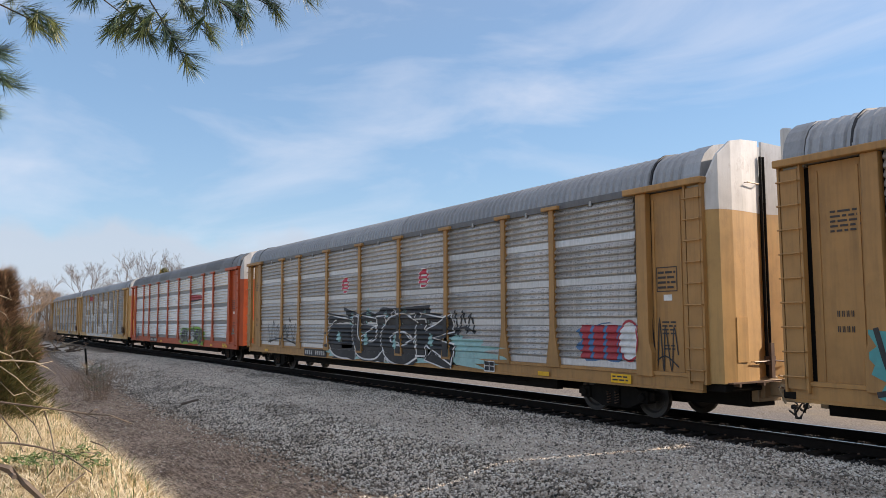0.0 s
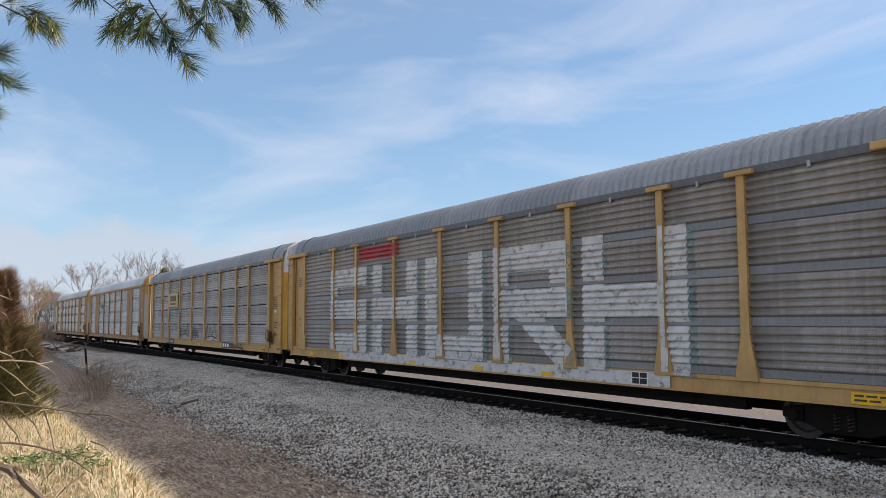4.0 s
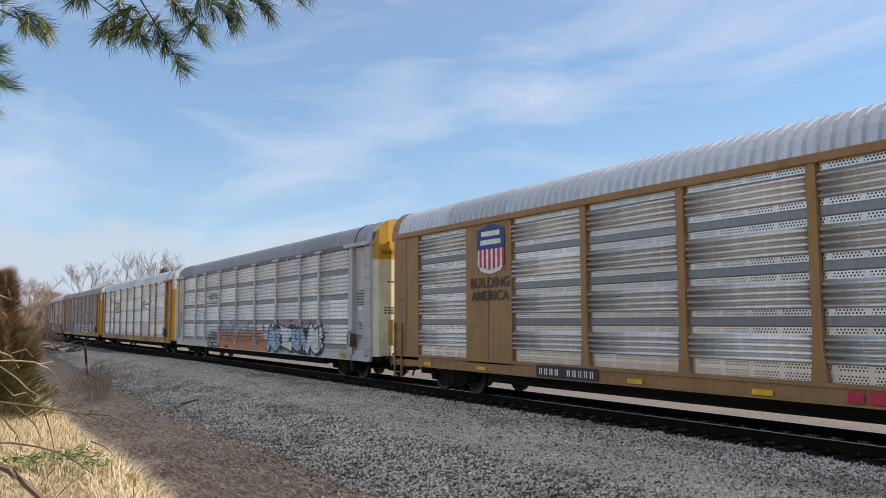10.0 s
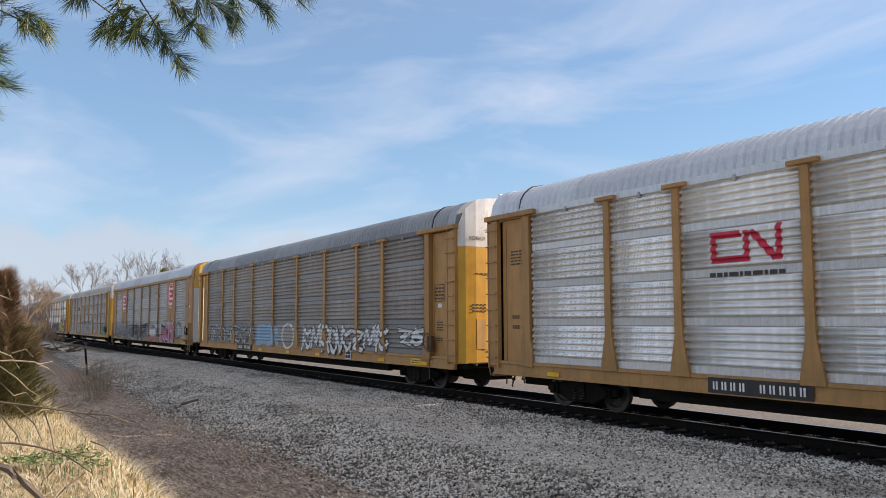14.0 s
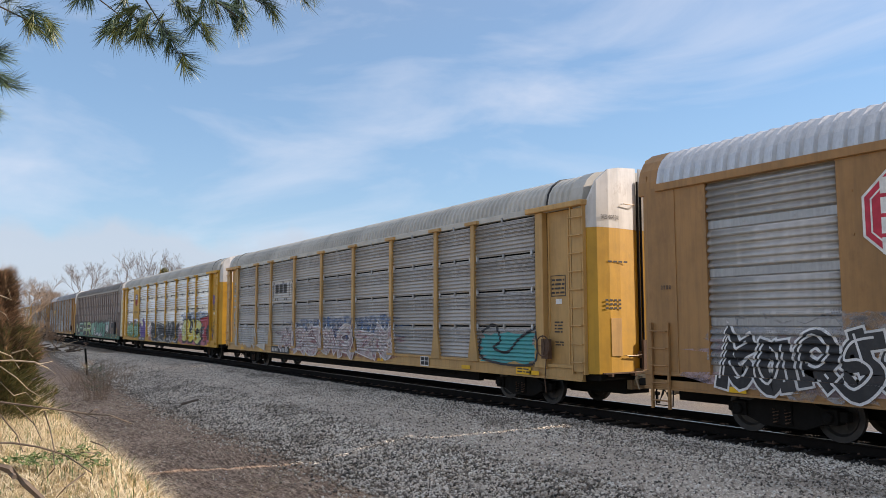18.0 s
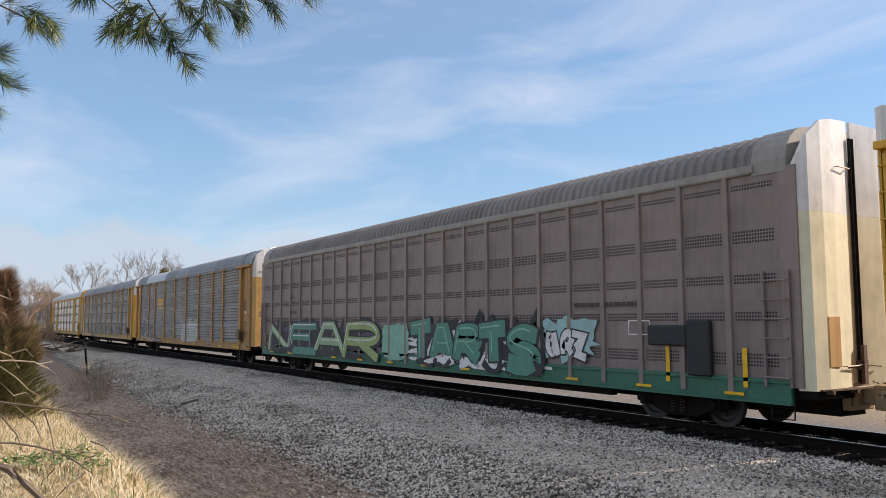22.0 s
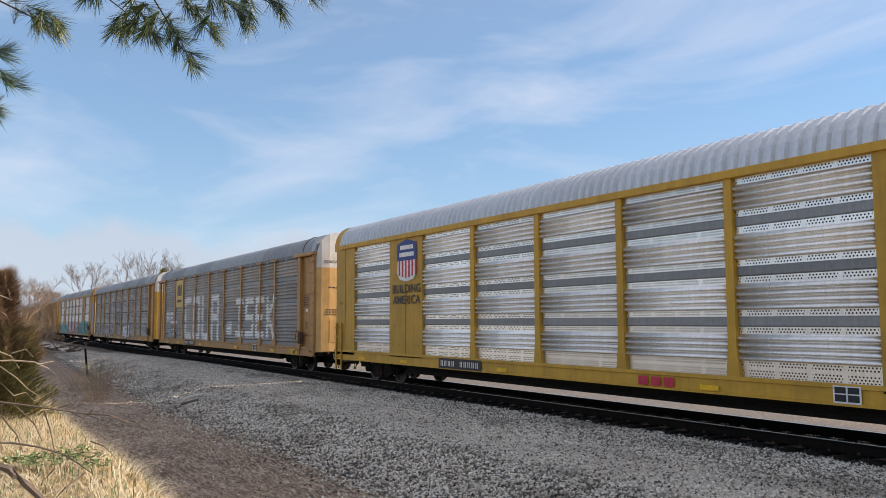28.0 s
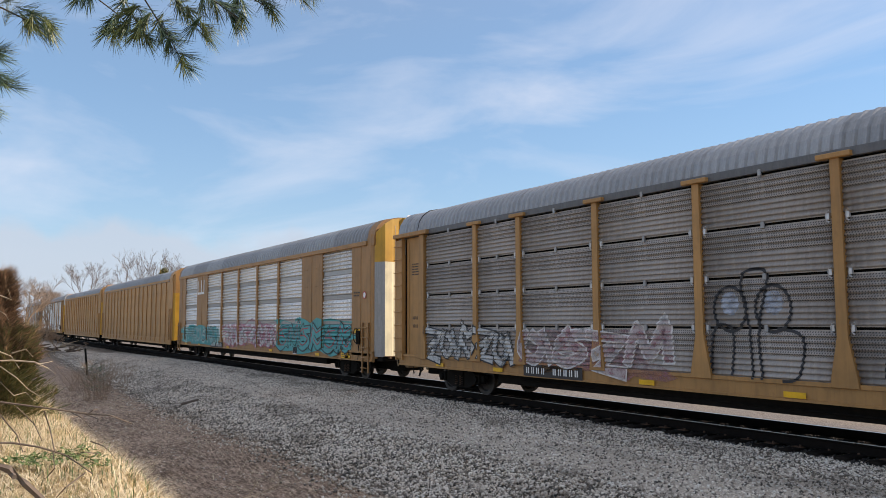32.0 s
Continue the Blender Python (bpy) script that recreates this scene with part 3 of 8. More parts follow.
def add_shell(car, sheet):
    """Near-black filler painting the unlit inside, and the far wall; no light shows through."""
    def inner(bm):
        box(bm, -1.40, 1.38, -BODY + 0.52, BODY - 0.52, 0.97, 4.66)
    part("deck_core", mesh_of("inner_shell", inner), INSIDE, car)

    def far_side(bm):
        z = LOW
        pts = []
        for k in range(24):
            a = LOW + (HIGH - LOW) * k / 24
            h = (HIGH - LOW) / 24
            pts += [(1.46, a), (1.50, a + 0.3 * h), (1.50, a + 0.7 * h)]
        pts.append((1.46, HIGH))
        rows = [[bm.verts.new((x, y, z)) for x, z in pts] for y in (-BODY + 0.3, BODY - 0.3)]
        for i in range(len(pts) - 1):
            bm.faces.new((rows[0][i], rows[0][i + 1], rows[1][i + 1], rows[1][i]))
    part("far_side_wall", mesh_of("far_side_wall", far_side), sheet, car)


def add_roof(car, mat, pitch, depth, half, cap_mat, odd=None, drop=1.0, eave=None):
    n = 9
    ln = 2 * half / n
    me = roof_sheet_mesh(ln, pitch, depth, drop)
    for i in range(n):
        m = odd[i] if odd and i in odd else mat
        part("roof_sheet", me, m, car, at=(0, -half + (i + 0.5) * ln, 0.004 * (i % 2)))

    for y0, y1 in ((-BODY + 0.28, -half), (half, BODY - 0.28)):
        part("roof_end_cap", mesh_of("roof_cap%.2f_%d_%.2f" % (half, y0 > 0, drop), lambda bm: arch_solid(bm, y0, y1, 0.025, 4.62, drop)), cap_mat, car)
    wide = 0.09 if eave and depth > 0.06 else 0.06
    for s in (-1, 1):
        part("eave_rail", mesh_of("eave_rail%.2f%d_%.3f" % (half, s, depth), lambda bm: box(bm, s * 1.50 - wide, s * 1.50 + wide, -half, half, 4.655, 4.81), bevel=0.01), eave or mat, car)


def bay_edges(bays):
    total = sum(bays)
    e = [total / 2]
    for b in bays:
        e.append(e[-1] - b)
    return e            # from the +y end to the -y end




def post_car(label, frame_mat, sheet, rows_kind, roof, ends, sill_mat=None, sheets_odd=None, caps=True, door_mat=None, band=None, brake=True, roof_odd=None):
    """An autorack with outside posts, corner ladders and curved end doors."""
    car = tagged(new("autorack_car"), label, "train car", "autorack train")
    add_underframe(car, sill_mat or frame_mat)
    add_shell(car, STEEL_DULL)
    add_roof(car, roof, 0.20, 0.050 if roof is ROOF_CREAM else 0.046, 13.0, roof, roof_odd, 0.93, EAVE if roof is ROOF_MID else None)
    add_ends(car, "clam", ends[0], ends[1], 4.15)
    for e in (-1, 1):
        def seam(bm):
            rings = [[bm.verts.new((x * 1.028, y, z + 0.038)) for x, z in arch(0.93)] for y in (-0.022, 0.022)]
            low = [[bm.verts.new((x * 1.0, y, z)) for x, z in arch(0.93)] for y in (-0.03, 0.03)]
            for i in range(len(ROOF_ARCH) - 1):
                bm.faces.new((rings[0][i], rings[1][i], rings[1][i + 1], rings[0][i + 1]))
                bm.faces.new((low[0][i], rings[0][i], rings[0][i + 1], low[0][i + 1]))
                bm.faces.new((rings[1][i], low[1][i], low[1][i + 1], rings[1][i + 1]))
        part("roof_seam", mesh_of("roof_seam", seam), BLACK, car, at=(0, e * 12.15, 0))
    edges = bay_edges(BAYS)
    rows, step = ROWS, ROW_H
    for j, (a, b) in enumerate(zip(edges, edges[1:])):
        me = sheet_mesh(rows_kind, round(a - b - 0.12, 2))
        for i in range(rows):
            mat = sheet
            if sheets_odd and (j, i) in sheets_odd:
                mat = sheets_odd[(j, i)]
            part("side_panel", me, mat, car, at=(-SIDE, (a + b) / 2, LOW + i * step))
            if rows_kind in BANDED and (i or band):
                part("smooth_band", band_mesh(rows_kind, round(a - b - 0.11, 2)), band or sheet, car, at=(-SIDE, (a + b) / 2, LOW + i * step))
            elif rows_kind not in BANDED and i:
                part("seam_latch", latch_mesh(), BAND_MID, car, at=(-SIDE, (a + b) / 2, LOW + i * step - 0.02))
                for e in (a - 0.17, b + 0.17):
                    part("seam_clip", clip_mesh(), BAND_PALE, car, at=(-SIDE, e, LOW + i * step - 0.02))
        part("eave_latch", latch_mesh(), BAND_MID, car, at=(-SIDE - 0.03, (a + b) / 2, 4.665))
    for y in edges[1:-1]:
        part("post", post_mesh("flared"), frame_mat, car, at=(-SIDE, y, 0))
        if caps:
            part("post_cap", cap_mesh(), frame_mat, car, at=(-SIDE, y, 0))

    for e in (-1, 1):
        y0 = e * edges[0]

        def plates(bm):
            prism(bm, [(-0.24, LOW - 0.1), (0.20, LOW - 0.1), (0.20, 1.5), (0.12, 1.7), (0.12, 4.66), (-0.16, 4.66), (-0.16, 1.6), (-0.24, 1.4)], -1.60, -1.44)
        part("corner_post", mesh_of("corner_post", plates, bevel=0.01), frame_mat, car, at=(0, e * (edges[0] + 0.16), 0))

        def recess(bm):
            box(bm, -1.46, -1.41, -0.44, 0.45, LOW - 0.06, 4.64)

        part("end_side_plate", mesh_of("end_side_plate", recess), door_mat or frame_mat, car, at=(0, e * (edges[0] + 0.80), 0))
        for dy in (-0.39, 0.31):
            part("trim_strip", mesh_of("trim_strip", lambda bm: box(bm, -1.475, -1.455, -0.02, 0.02, LOW, 4.52)), door_mat or frame_mat, car, at=(0, e * (edges[0] + 0.80 + dy), 0))

        def shield(bm):
            prism(bm, [(-1.60, -0.22), (-1.60, -0.17), (-1.52, -0.17), (-1.52, 0.18), (-1.60, 0.18), (-1.60, 0.22), (-1.48, 0.22), (-1.48, -0.22)], 0.84, 4.68, "z")
        part("ladder_plate", mesh_of("ladder_plate", shield), frame_mat, car, at=(0, e * (edges[0] + 1.54), 0))
        add_ladder(car, frame_mat, frame_mat, (-1.60, e * (edges[0] + 1.54), 0), 0.9, 4.6, 9, 0.42, False)
        part("header_beam", mesh_of("header_beam", lambda bm: box(bm, -1.68, -1.46, -1.03, 1.03, 4.66, 4.79), bevel=0.015), frame_mat, car, at=(0, e * (edges[0] + 0.77), 0))
    if brake:
        part("hand_brake", brake_wheel_mesh(), RUST, car, at=(-1.66, -edges[0] - 0.42, 1.45))
    return car


BAYS_B = [("p", 2.64), ("s", 2.10), ("p", 2.62), ("p", 2.62), ("p", 2.62), ("p", 2.62), ("p", 2.62), ("s", 2.10), ("p", 2.64)]
GAP_B = 0.20


def flush_edges():
    total = sum(w for _, w in BAYS_B) + GAP_B * 4
    y = total / 2
    out = []
    for i, (k, w) in enumerate(BAYS_B):
        out.append((k, y, y - w))
        y -= w
        if k == "p" and i + 1 < len(BAYS_B) and BAYS_B[i + 1][0] == "p":
            y -= GAP_B
    return out


def flush_car(label, frame_mat, sheet, rows_kind, roof, ends, band=None):
    """A smooth-sided autorack: framed panels, two solid bays, folding end doors, low corner ladders."""
    car = tagged(new("autorack_car"), label, "train car", "autorack train")
    add_underframe(car, frame_mat)
    add_shell(car, STEEL_DULL)
    add_roof(car, roof, 0.27, 0.070, 12.9, frame_mat, None, 1.0, frame_mat)
    add_ends(car, "fold", ends[0], ends[1], 4.05)
    rows, step = ROWS, ROW_H
    bays = flush_edges()
    for j, (k, a, b) in enumerate(bays):
        if k == "p":
            me = sheet_mesh(rows_kind, round(a - b, 2))
            for i in range(rows):
                part("side_panel", me, sheet, car, at=(-SIDE + 0.05, (a + b) / 2, LOW + i * step))
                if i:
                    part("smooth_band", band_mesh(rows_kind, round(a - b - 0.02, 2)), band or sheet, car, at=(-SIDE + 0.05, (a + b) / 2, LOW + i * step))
        else:
            def solid(bm):
                box(bm, -1.53, -1.40, -1.05, 1.05, LOW - 0.1, HIGH + 0.02)
                box(bm, -1.545, -1.50, -0.02, 0.02, LOW, HIGH)
                for y in (-0.8, -0.45, 0.45, 0.8):
                    for z in (1.3, 1.9, 3.4, 4.1):
                        box(bm, -1.542, -1.50, y - 0.02, y + 0.02, z - 0.02, z + 0.02)
            part("solid_panel", mesh_of("solid_panel", solid), frame_mat, car, at=(0, (a + b) / 2, 0))
    for (k0, a0, b0), (k1, a1, b1) in zip(bays, bays[1:]):
        if k0 == k1:
            part("post", post_mesh("slim"), frame_mat, car, at=(-SIDE + 0.02, (b0 + a1) / 2, 0))
    part("top_chord", mesh_of("top_chord", lambda bm: box(bm, -1.555, -1.40, -12.9, 12.9, HIGH, HIGH + 0.10), bevel=0.01), frame_mat, car)
    y1 = bays[0][1]
    for e in (-1, 1):
        def end_plate(bm):
            ln = BODY - 0.50 - y1
            box(bm, -1.53, -1.40, -ln / 2, ln / 2, LOW - 0.15, HIGH + 0.08)
            box(bm, -1.545, -1.50, 0.0, 0.03, LOW, HIGH)
        part("end_side_plate", mesh_of("flush_end_plate", end_plate), frame_mat, car, at=(0, e * (y1 + BODY - 0.50) / 2, 0))

        def corner(bm):
            pts = [(-1.52, 0.0), (-1.50, 0.10), (-1.42, 0.20), (-1.30, 0.24), (-1.25, 0.10), (-1.25, 0.0)]
            prism(bm, pts if e > 0 else [(x, -y) for x, y in pts], 0.80, 5.02, "z")
        part("corner_post", mesh_of("round_corner%d" % e, corner), frame_mat, car, at=(0, e * (BODY - 0.50), 0))
        add_ladder(car, frame_mat, frame_mat, (-1.58, e * (BODY - 0.80), 0), 0.30, 2.0, 5, 0.44)
        part("sill_step", step_mesh(), IRON, car, at=(-0.05, e * (BODY - 0.80), 0))
    part("hand_brake", brake_wheel_mesh(), IRON, car, at=(-1.60, -y1 - 0.62, 1.55))
    return car


def ribbed_car(label, skin, trim, roof, ends, sill_mat, pitch=1.12, perforated=True):
    """A car with flat vertical panels between slim ribs."""
    car = tagged(new("autorack_car"), label, "train car", "autorack train")
    add_underframe(car, sill_mat, 0.62)
    add_shell(car, skin)
    add_roof(car, roof, 0.24, 0.060, 12.7, trim, None, 0.88)
    add_ends(car, "clam", ends[0], ends[1], 3.9)
    n = int(round((2 * BODY - 0.9) / pitch))
    w = (2 * BODY - 0.9) / n

    def flat(bm):
        box(bm, -0.03, 0.05, -w / 2 + 0.01, w / 2 - 0.01, LOW - 0.12, HIGH + 0.05)
    for i in range(n):
        y = BODY - 0.45 - (i + 0.5) * w
        part("side_panel", mesh_of("flat_panel%.3f" % w, flat), skin, car, at=(-SIDE + 0.02, y, 0))
        if i:
            part("post", post_mesh("rib"), skin, car, at=(-SIDE - 0.02, y + w / 2, 0))
        if perforated:
            def dots(bm):
                for z0, rows in ((1.25, 4), (2.05, 3), (2.72, 3), (3.45, 4), (4.42, 2)):
                    for r in range(rows):
                        for c in range(15):
                            yy = -w / 2 + 0.14 + c * (w - 0.28) / 14
                            zz = z0 + r * 0.062
                            v = [bm.verts.new((-0.034, yy + a * 0.018, zz + b * 0.018)) for a, b in ((-1, -1), (1, -1), (1, 1), (-1, 1))]
                            bm.faces.new(v)
            part("vent_holes", mesh_of("vent_holes%.3f" % w, dots), BLACK, car, at=(-SIDE + 0.02, y, 0))["kind"] = "stuff"
    part("top_chord", mesh_of("ribbed_chord", lambda bm: box(bm, -1.57, -1.40, -12.75, 12.75, HIGH + 0.02, HIGH + 0.16), bevel=0.01), trim, car)
    for e in (-1, 1):
        part("end_side_plate", mesh_of("ribbed_end_plate", lambda bm: box(bm, -1.52, -1.40, -0.17, 0.17, LOW - 0.12, HIGH + 0.05)), skin, car, at=(0, e * (BODY - 0.29), 0))
        add_ladder(car, skin, skin, (-1.57, e * (BODY - 0.55), 0), 0.9, 2.9, 6, 0.5)
        part("sill_step", step_mesh(), IRON, car, at=(-0.05, e * (BODY - 0.55), 0))

    def boxes(bm):
        box(bm, -1.66, -1.52, -11.2, -10.2, 1.55, 1.95)
        box(bm, -1.66, -1.52, -11.75, -11.2, 1.0, 2.05)
    if perforated:
        part("hand_brake", mesh_of("brake_box", boxes, bevel=0.03), BLACK, car)
    return car

# ---- ground, ballast and rails ----
def ground_z(x, y):
    """Height of the ground: ballast bench, a drop to the soil, then the bank of grass."""
    d = abs(x - TRACK_X)
    side = x < TRACK_X
    wob = 0.12 * noise.noise(Vector((x * 0.25, y * 0.12, 0.0))) + 0.04 * noise.noise(Vector((x * 1.1, y * 0.9, 3.0)))
    if not side:
        return -0.26 - min(0.5, max(0.0, d - 2.0) * 0.12) + wob * min(1, max(0, d - 2) / 3)
    bench = -0.24 - 0.12 * max(0.0, min(1.0, (d - 1.5) / 3.5))
    edge = 5.35 + 0.5 * noise.noise(Vector((0.0, y * 0.13, 7.0))) - 0.035 * min(25.0, max(0.0, y - 22))
    t = max(0.0, min(1.0, (d - edge) / 2.1))
    t = t * t * (3 - 2 * t)
    z = bench * (1 - t) + -0.86 * t
    g = max(0.0, min(1.0, (d - 10.55 - 0.35 * noise.noise(Vector((0, y * 0.3, 1.0)))) / 1.5))
    g = g * g * (3 - 2 * g)
    z = z * (1 - g) + 0.22 * g
    far = max(0.0, min(1.0, (y - 45) / 25))
    z = z * (1 - far) + (-0.45) * far
    lumps = 0.05 * noise.noise(Vector((x * 2.7, y * 2.1, 5.0))) + 0.03 * noise.noise(Vector((x * 6.0, y * 5.0, 9.0)))
    return z + wob * min(1.0, max(0.0, (d - 3) / 3)) + lumps * max(0.0, min(1.0, (d - 4.6) / 1.2))


def build_ground():
    xs = [-900, -400, -150, -60, -30, -15, -10, -7, -5] + [-4 + 0.35 * i for i in range(19)] + [2.6 + 0.16 * i for i in range(45)] + [9.8 + 0.35 * i for i in range(31)] + [21, 23, 26, 30, 40, 60, 120, 300, 900]
    ys = [-900, -300, -100, -40, -20, -10, -5, -2, 0, 1.5, 3] + [4.5 + 0.2 * i for i in range(130)] + [30.6 + 0.45 * i for i in range(25)] + [42 + 1.5 * i for i in range(40)] + [105, 120, 150, 200, 300, 500, 900, 1500]
    verts = [(x, y, ground_z(x, y)) for y in ys for x in xs]
    w = len(xs)
    faces = [(j * w + i, j * w + i + 1, (j + 1) * w + i + 1, (j + 1) * w + i) for j in range(len(ys) - 1) for i in range(w - 1)]
    me = bpy.data.meshes.new("ground")
    me.from_pydata(verts, [], faces)
    for f in me.polygons:
        f.use_smooth = True
    m, nt, b = shader("soil_gravel_and_turf", 0.95)
    b.inputs["Specular IOR Level"].default_value = 0.15
    geo = nt.nodes.new("ShaderNodeNewGeometry")
    sp = nt.nodes.new("ShaderNodeSeparateXYZ")
    nt.links.new(geo.outputs["Position"], sp.inputs[0])
    big = noise_tex(nt, 0.5, 6, 0.65)
    fine = noise_tex(nt, 22.0, 4, 0.7)
    grit = noise_tex(nt, 45.0, 2, 0.6)
    soil = ramp(nt, big, [(0.3, (0.11, 0.072, 0.050)), (0.5, (0.27, 0.180, 0.125)), (0.72, (0.58, 0.41, 0.295))])
    soil = mixed(nt, 0.5, soil, ramp(nt, fine, [(0.38, (0.03, 0.020, 0.014)), (0.49, (0.30, 0.203, 0.142)), (0.62, (0.80, 0.58, 0.43))]))
    # gravel bed coloured dark, painting the shaded gaps between the loose stones
    stone = ramp(nt, grit, [(0.38, (0.02, 0.017, 0.013)), (0.54, (0.22, 0.175, 0.135)), (0.70, (0.70, 0.58, 0.45))])
    turf = mixed(nt, ramp(nt, big, [(0.45, (0, 0, 0)), (0.75, (0.5, 0.5, 0.5))]), ramp(nt, fine, [(0.3, (0.30, 0.21, 0.09)), (0.7, (0.52, 0.40, 0.20))]), (0.16, 0.17, 0.05))

    def band(lo, hi, jitter):
        ad = nt.nodes.new("ShaderNodeMath"); ad.operation = "MULTIPLY_ADD"
        nt.links.new(big, ad.inputs[0]); ad.inputs[1].default_value = jitter
        nt.links.new(sp.outputs["X"], ad.inputs[2])
        mr = nt.nodes.new("ShaderNodeMapRange")
        mr.inputs[1].default_value, mr.inputs[2].default_value = lo, hi
        nt.links.new(ad.outputs[0], mr.inputs[0])
        return mr.outputs[0]
    # trampled litter: long dark and pale smears along the track
    litter = noise_tex(nt, 5.0, 7, 0.75, (3.0, 0.7, 1.0))
    soil = mixed(nt, ramp(nt, litter, [(0.41, (0.8, 0.8, 0.8)), (0.49, (0, 0, 0))]), soil, (0.10, 0.066, 0.047))
    soil = mixed(nt, ramp(nt, litter, [(0.53, (0, 0, 0)), (0.63, (0.75, 0.75, 0.75))]), soil, (0.72, 0.52, 0.38))
    c = mixed(nt, band(2.6, 3.4, 0.8), turf, soil)
    c = mixed(nt, band(6.55, 7.05, 0.9), c, stone)
    dust = ramp(nt, fine, [(0.3, (0.46, 0.39, 0.315)), (0.7, (0.92, 0.80, 0.67))])
    up, down = band(8.9, 9.5, 1.4), band(10.9, 12.1, 1.6)
    inv = nt.nodes.new("ShaderNodeMath"); inv.operation = "SUBTRACT"
    nt.links.new(up, inv.inputs[0]); nt.links.new(down, inv.inputs[1])
    half = nt.nodes.new("ShaderNodeMath"); half.operation = "MULTIPLY"
    nt.links.new(inv.outputs[0], half.inputs[0]); half.inputs[1].default_value = 0.7
    c = mixed(nt, half.outputs[0], c, dust)
    c = mixed(nt, band(16.9, 17.8, 1.0), c, ramp(nt, fine, [(0.3, (0.07, 0.06, 0.052)), (0.5, (0.17, 0.15, 0.132)), (0.7, (0.30, 0.265, 0.235))]))
    c = mixed(nt, band(24.0, 30.0, 6.0), c, mixed(nt, 0.55, soil, turf))
    nt.links.new(c, b.inputs["Base Color"])
    bump(nt, b, mixed(nt, 0.5, fine, grit), 0.65, 0.05)
    me.materials.append(m)
    return tagged(new("ground", me), "dark soil and grey ballast with a bank of dry grass", "ground", kind="structure")


build_ground()


def build_track():
    # rail sides coloured near black, with the shade under the train included
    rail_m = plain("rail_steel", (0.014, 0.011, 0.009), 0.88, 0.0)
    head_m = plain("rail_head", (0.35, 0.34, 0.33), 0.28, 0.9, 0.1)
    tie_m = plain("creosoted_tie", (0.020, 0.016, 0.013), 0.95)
    for s in (-1, 1):
        x = TRACK_X + s * 0.753
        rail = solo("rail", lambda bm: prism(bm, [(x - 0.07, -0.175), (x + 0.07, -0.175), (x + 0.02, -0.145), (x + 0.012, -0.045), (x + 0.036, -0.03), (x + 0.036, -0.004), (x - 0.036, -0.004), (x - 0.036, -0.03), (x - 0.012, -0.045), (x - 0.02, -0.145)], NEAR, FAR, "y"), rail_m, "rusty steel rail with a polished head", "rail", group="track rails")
        hd = mesh_of("rail_head%d" % s, lambda bm: box(bm, x - 0.03, x + 0.03, NEAR, FAR, -0.0035, 0.0))
        part("rail_head", hd, head_m, rail)
    track = tagged(new("railway_ties"), "creosoted wooden ties bedded in ballast", "railway ties", kind="structure")
    tie = mesh_of("tie", lambda bm: box(bm, -1.3, 1.3, -0.115, 0.115, -0.40, -0.18), bevel=0.012)
    for i in range(150):
        y = 1.0 + i * 0.52 + 0.03 * math.sin(i * 7.1)
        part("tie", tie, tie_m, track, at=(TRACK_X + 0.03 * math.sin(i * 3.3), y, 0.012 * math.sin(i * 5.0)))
    pl = mesh_of("tie_plate", lambda bm: (box(bm, -0.18, 0.18, -0.09, 0.09, -0.19, -0.172), box(bm, -0.13, -0.10, -0.06, -0.03, -0.19, -0.14), box(bm, 0.10, 0.13, 0.03, 0.06, -0.19, -0.14)))
    for i in range(60):
        y = 1.0 + i * 0.52 + 0.03 * math.sin(i * 7.1)
        part("tie_plate", pl, RUST, track, at=(TRACK_X - 0.753, y, 0))

    def far_ties(bm):
        for i in range(150, 600):
            y = 1.0 + i * 0.52
            box(bm, TRACK_X - 1.3, TRACK_X + 1.3, y - 0.115, y + 0.115, -0.40, -0.18)
        for i in range(1, 90):
            y = 1.0 - i * 0.52
            box(bm, TRACK_X - 1.3, TRACK_X + 1.3, y - 0.115, y + 0.115, -0.40, -0.18)
    far = part("far_ties", mesh_of("far_ties", far_ties), tie_m, track)
    far["kind"] = "stuff"


build_track()

# ---- the train ----
V = 15.6                 # metres a second, towards -y


def start_y(ref):
    """y at 0 s of a car whose middle is at ref at 22 s."""
    return ref + V * 22.0


CARS = []


def place(car, ref):
    car.location = (TRACK_X, start_y(ref), 0)
    CARS.append((car, start_y(ref)))
    return car


c00 = place(post_car("tan autorack with dull galvanised sides", TAN, STEEL_DULL, "wide", ROOF_MID, (TAN_LIGHT, WHITE), brake=False), -348.2)
c01 = place(post_car("tan autorack, grey corrugated sides with black and teal graffiti", TAN, STEEL_DULL, "wide", ROOF_MID, (TAN_LIGHT, WHITE), band=BAND_PALE, brake=False), -319.6)
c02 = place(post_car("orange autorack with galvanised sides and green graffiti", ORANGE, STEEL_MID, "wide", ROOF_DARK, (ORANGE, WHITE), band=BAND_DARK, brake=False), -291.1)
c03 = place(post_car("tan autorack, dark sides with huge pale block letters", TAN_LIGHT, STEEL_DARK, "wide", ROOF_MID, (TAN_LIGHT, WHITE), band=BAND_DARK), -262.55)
c04 = place(post_car("pale yellow autorack with grey fine-ribbed sides", TAN_LIGHT, STEEL_RIBBED, "fine", ROOF_MID, (YELLOW, WHITE)), -234.7)
c05 = place(flush_car("tan smooth autorack with galvanised panels and a bright roof", TAN_BROWN, STEEL_SOFT, "wide", ROOF_BRIGHT, (CREAM, GOLD), band=BAND_MID), -206.15)
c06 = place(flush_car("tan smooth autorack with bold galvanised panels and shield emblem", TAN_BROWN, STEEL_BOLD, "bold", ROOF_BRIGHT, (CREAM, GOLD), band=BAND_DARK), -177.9)
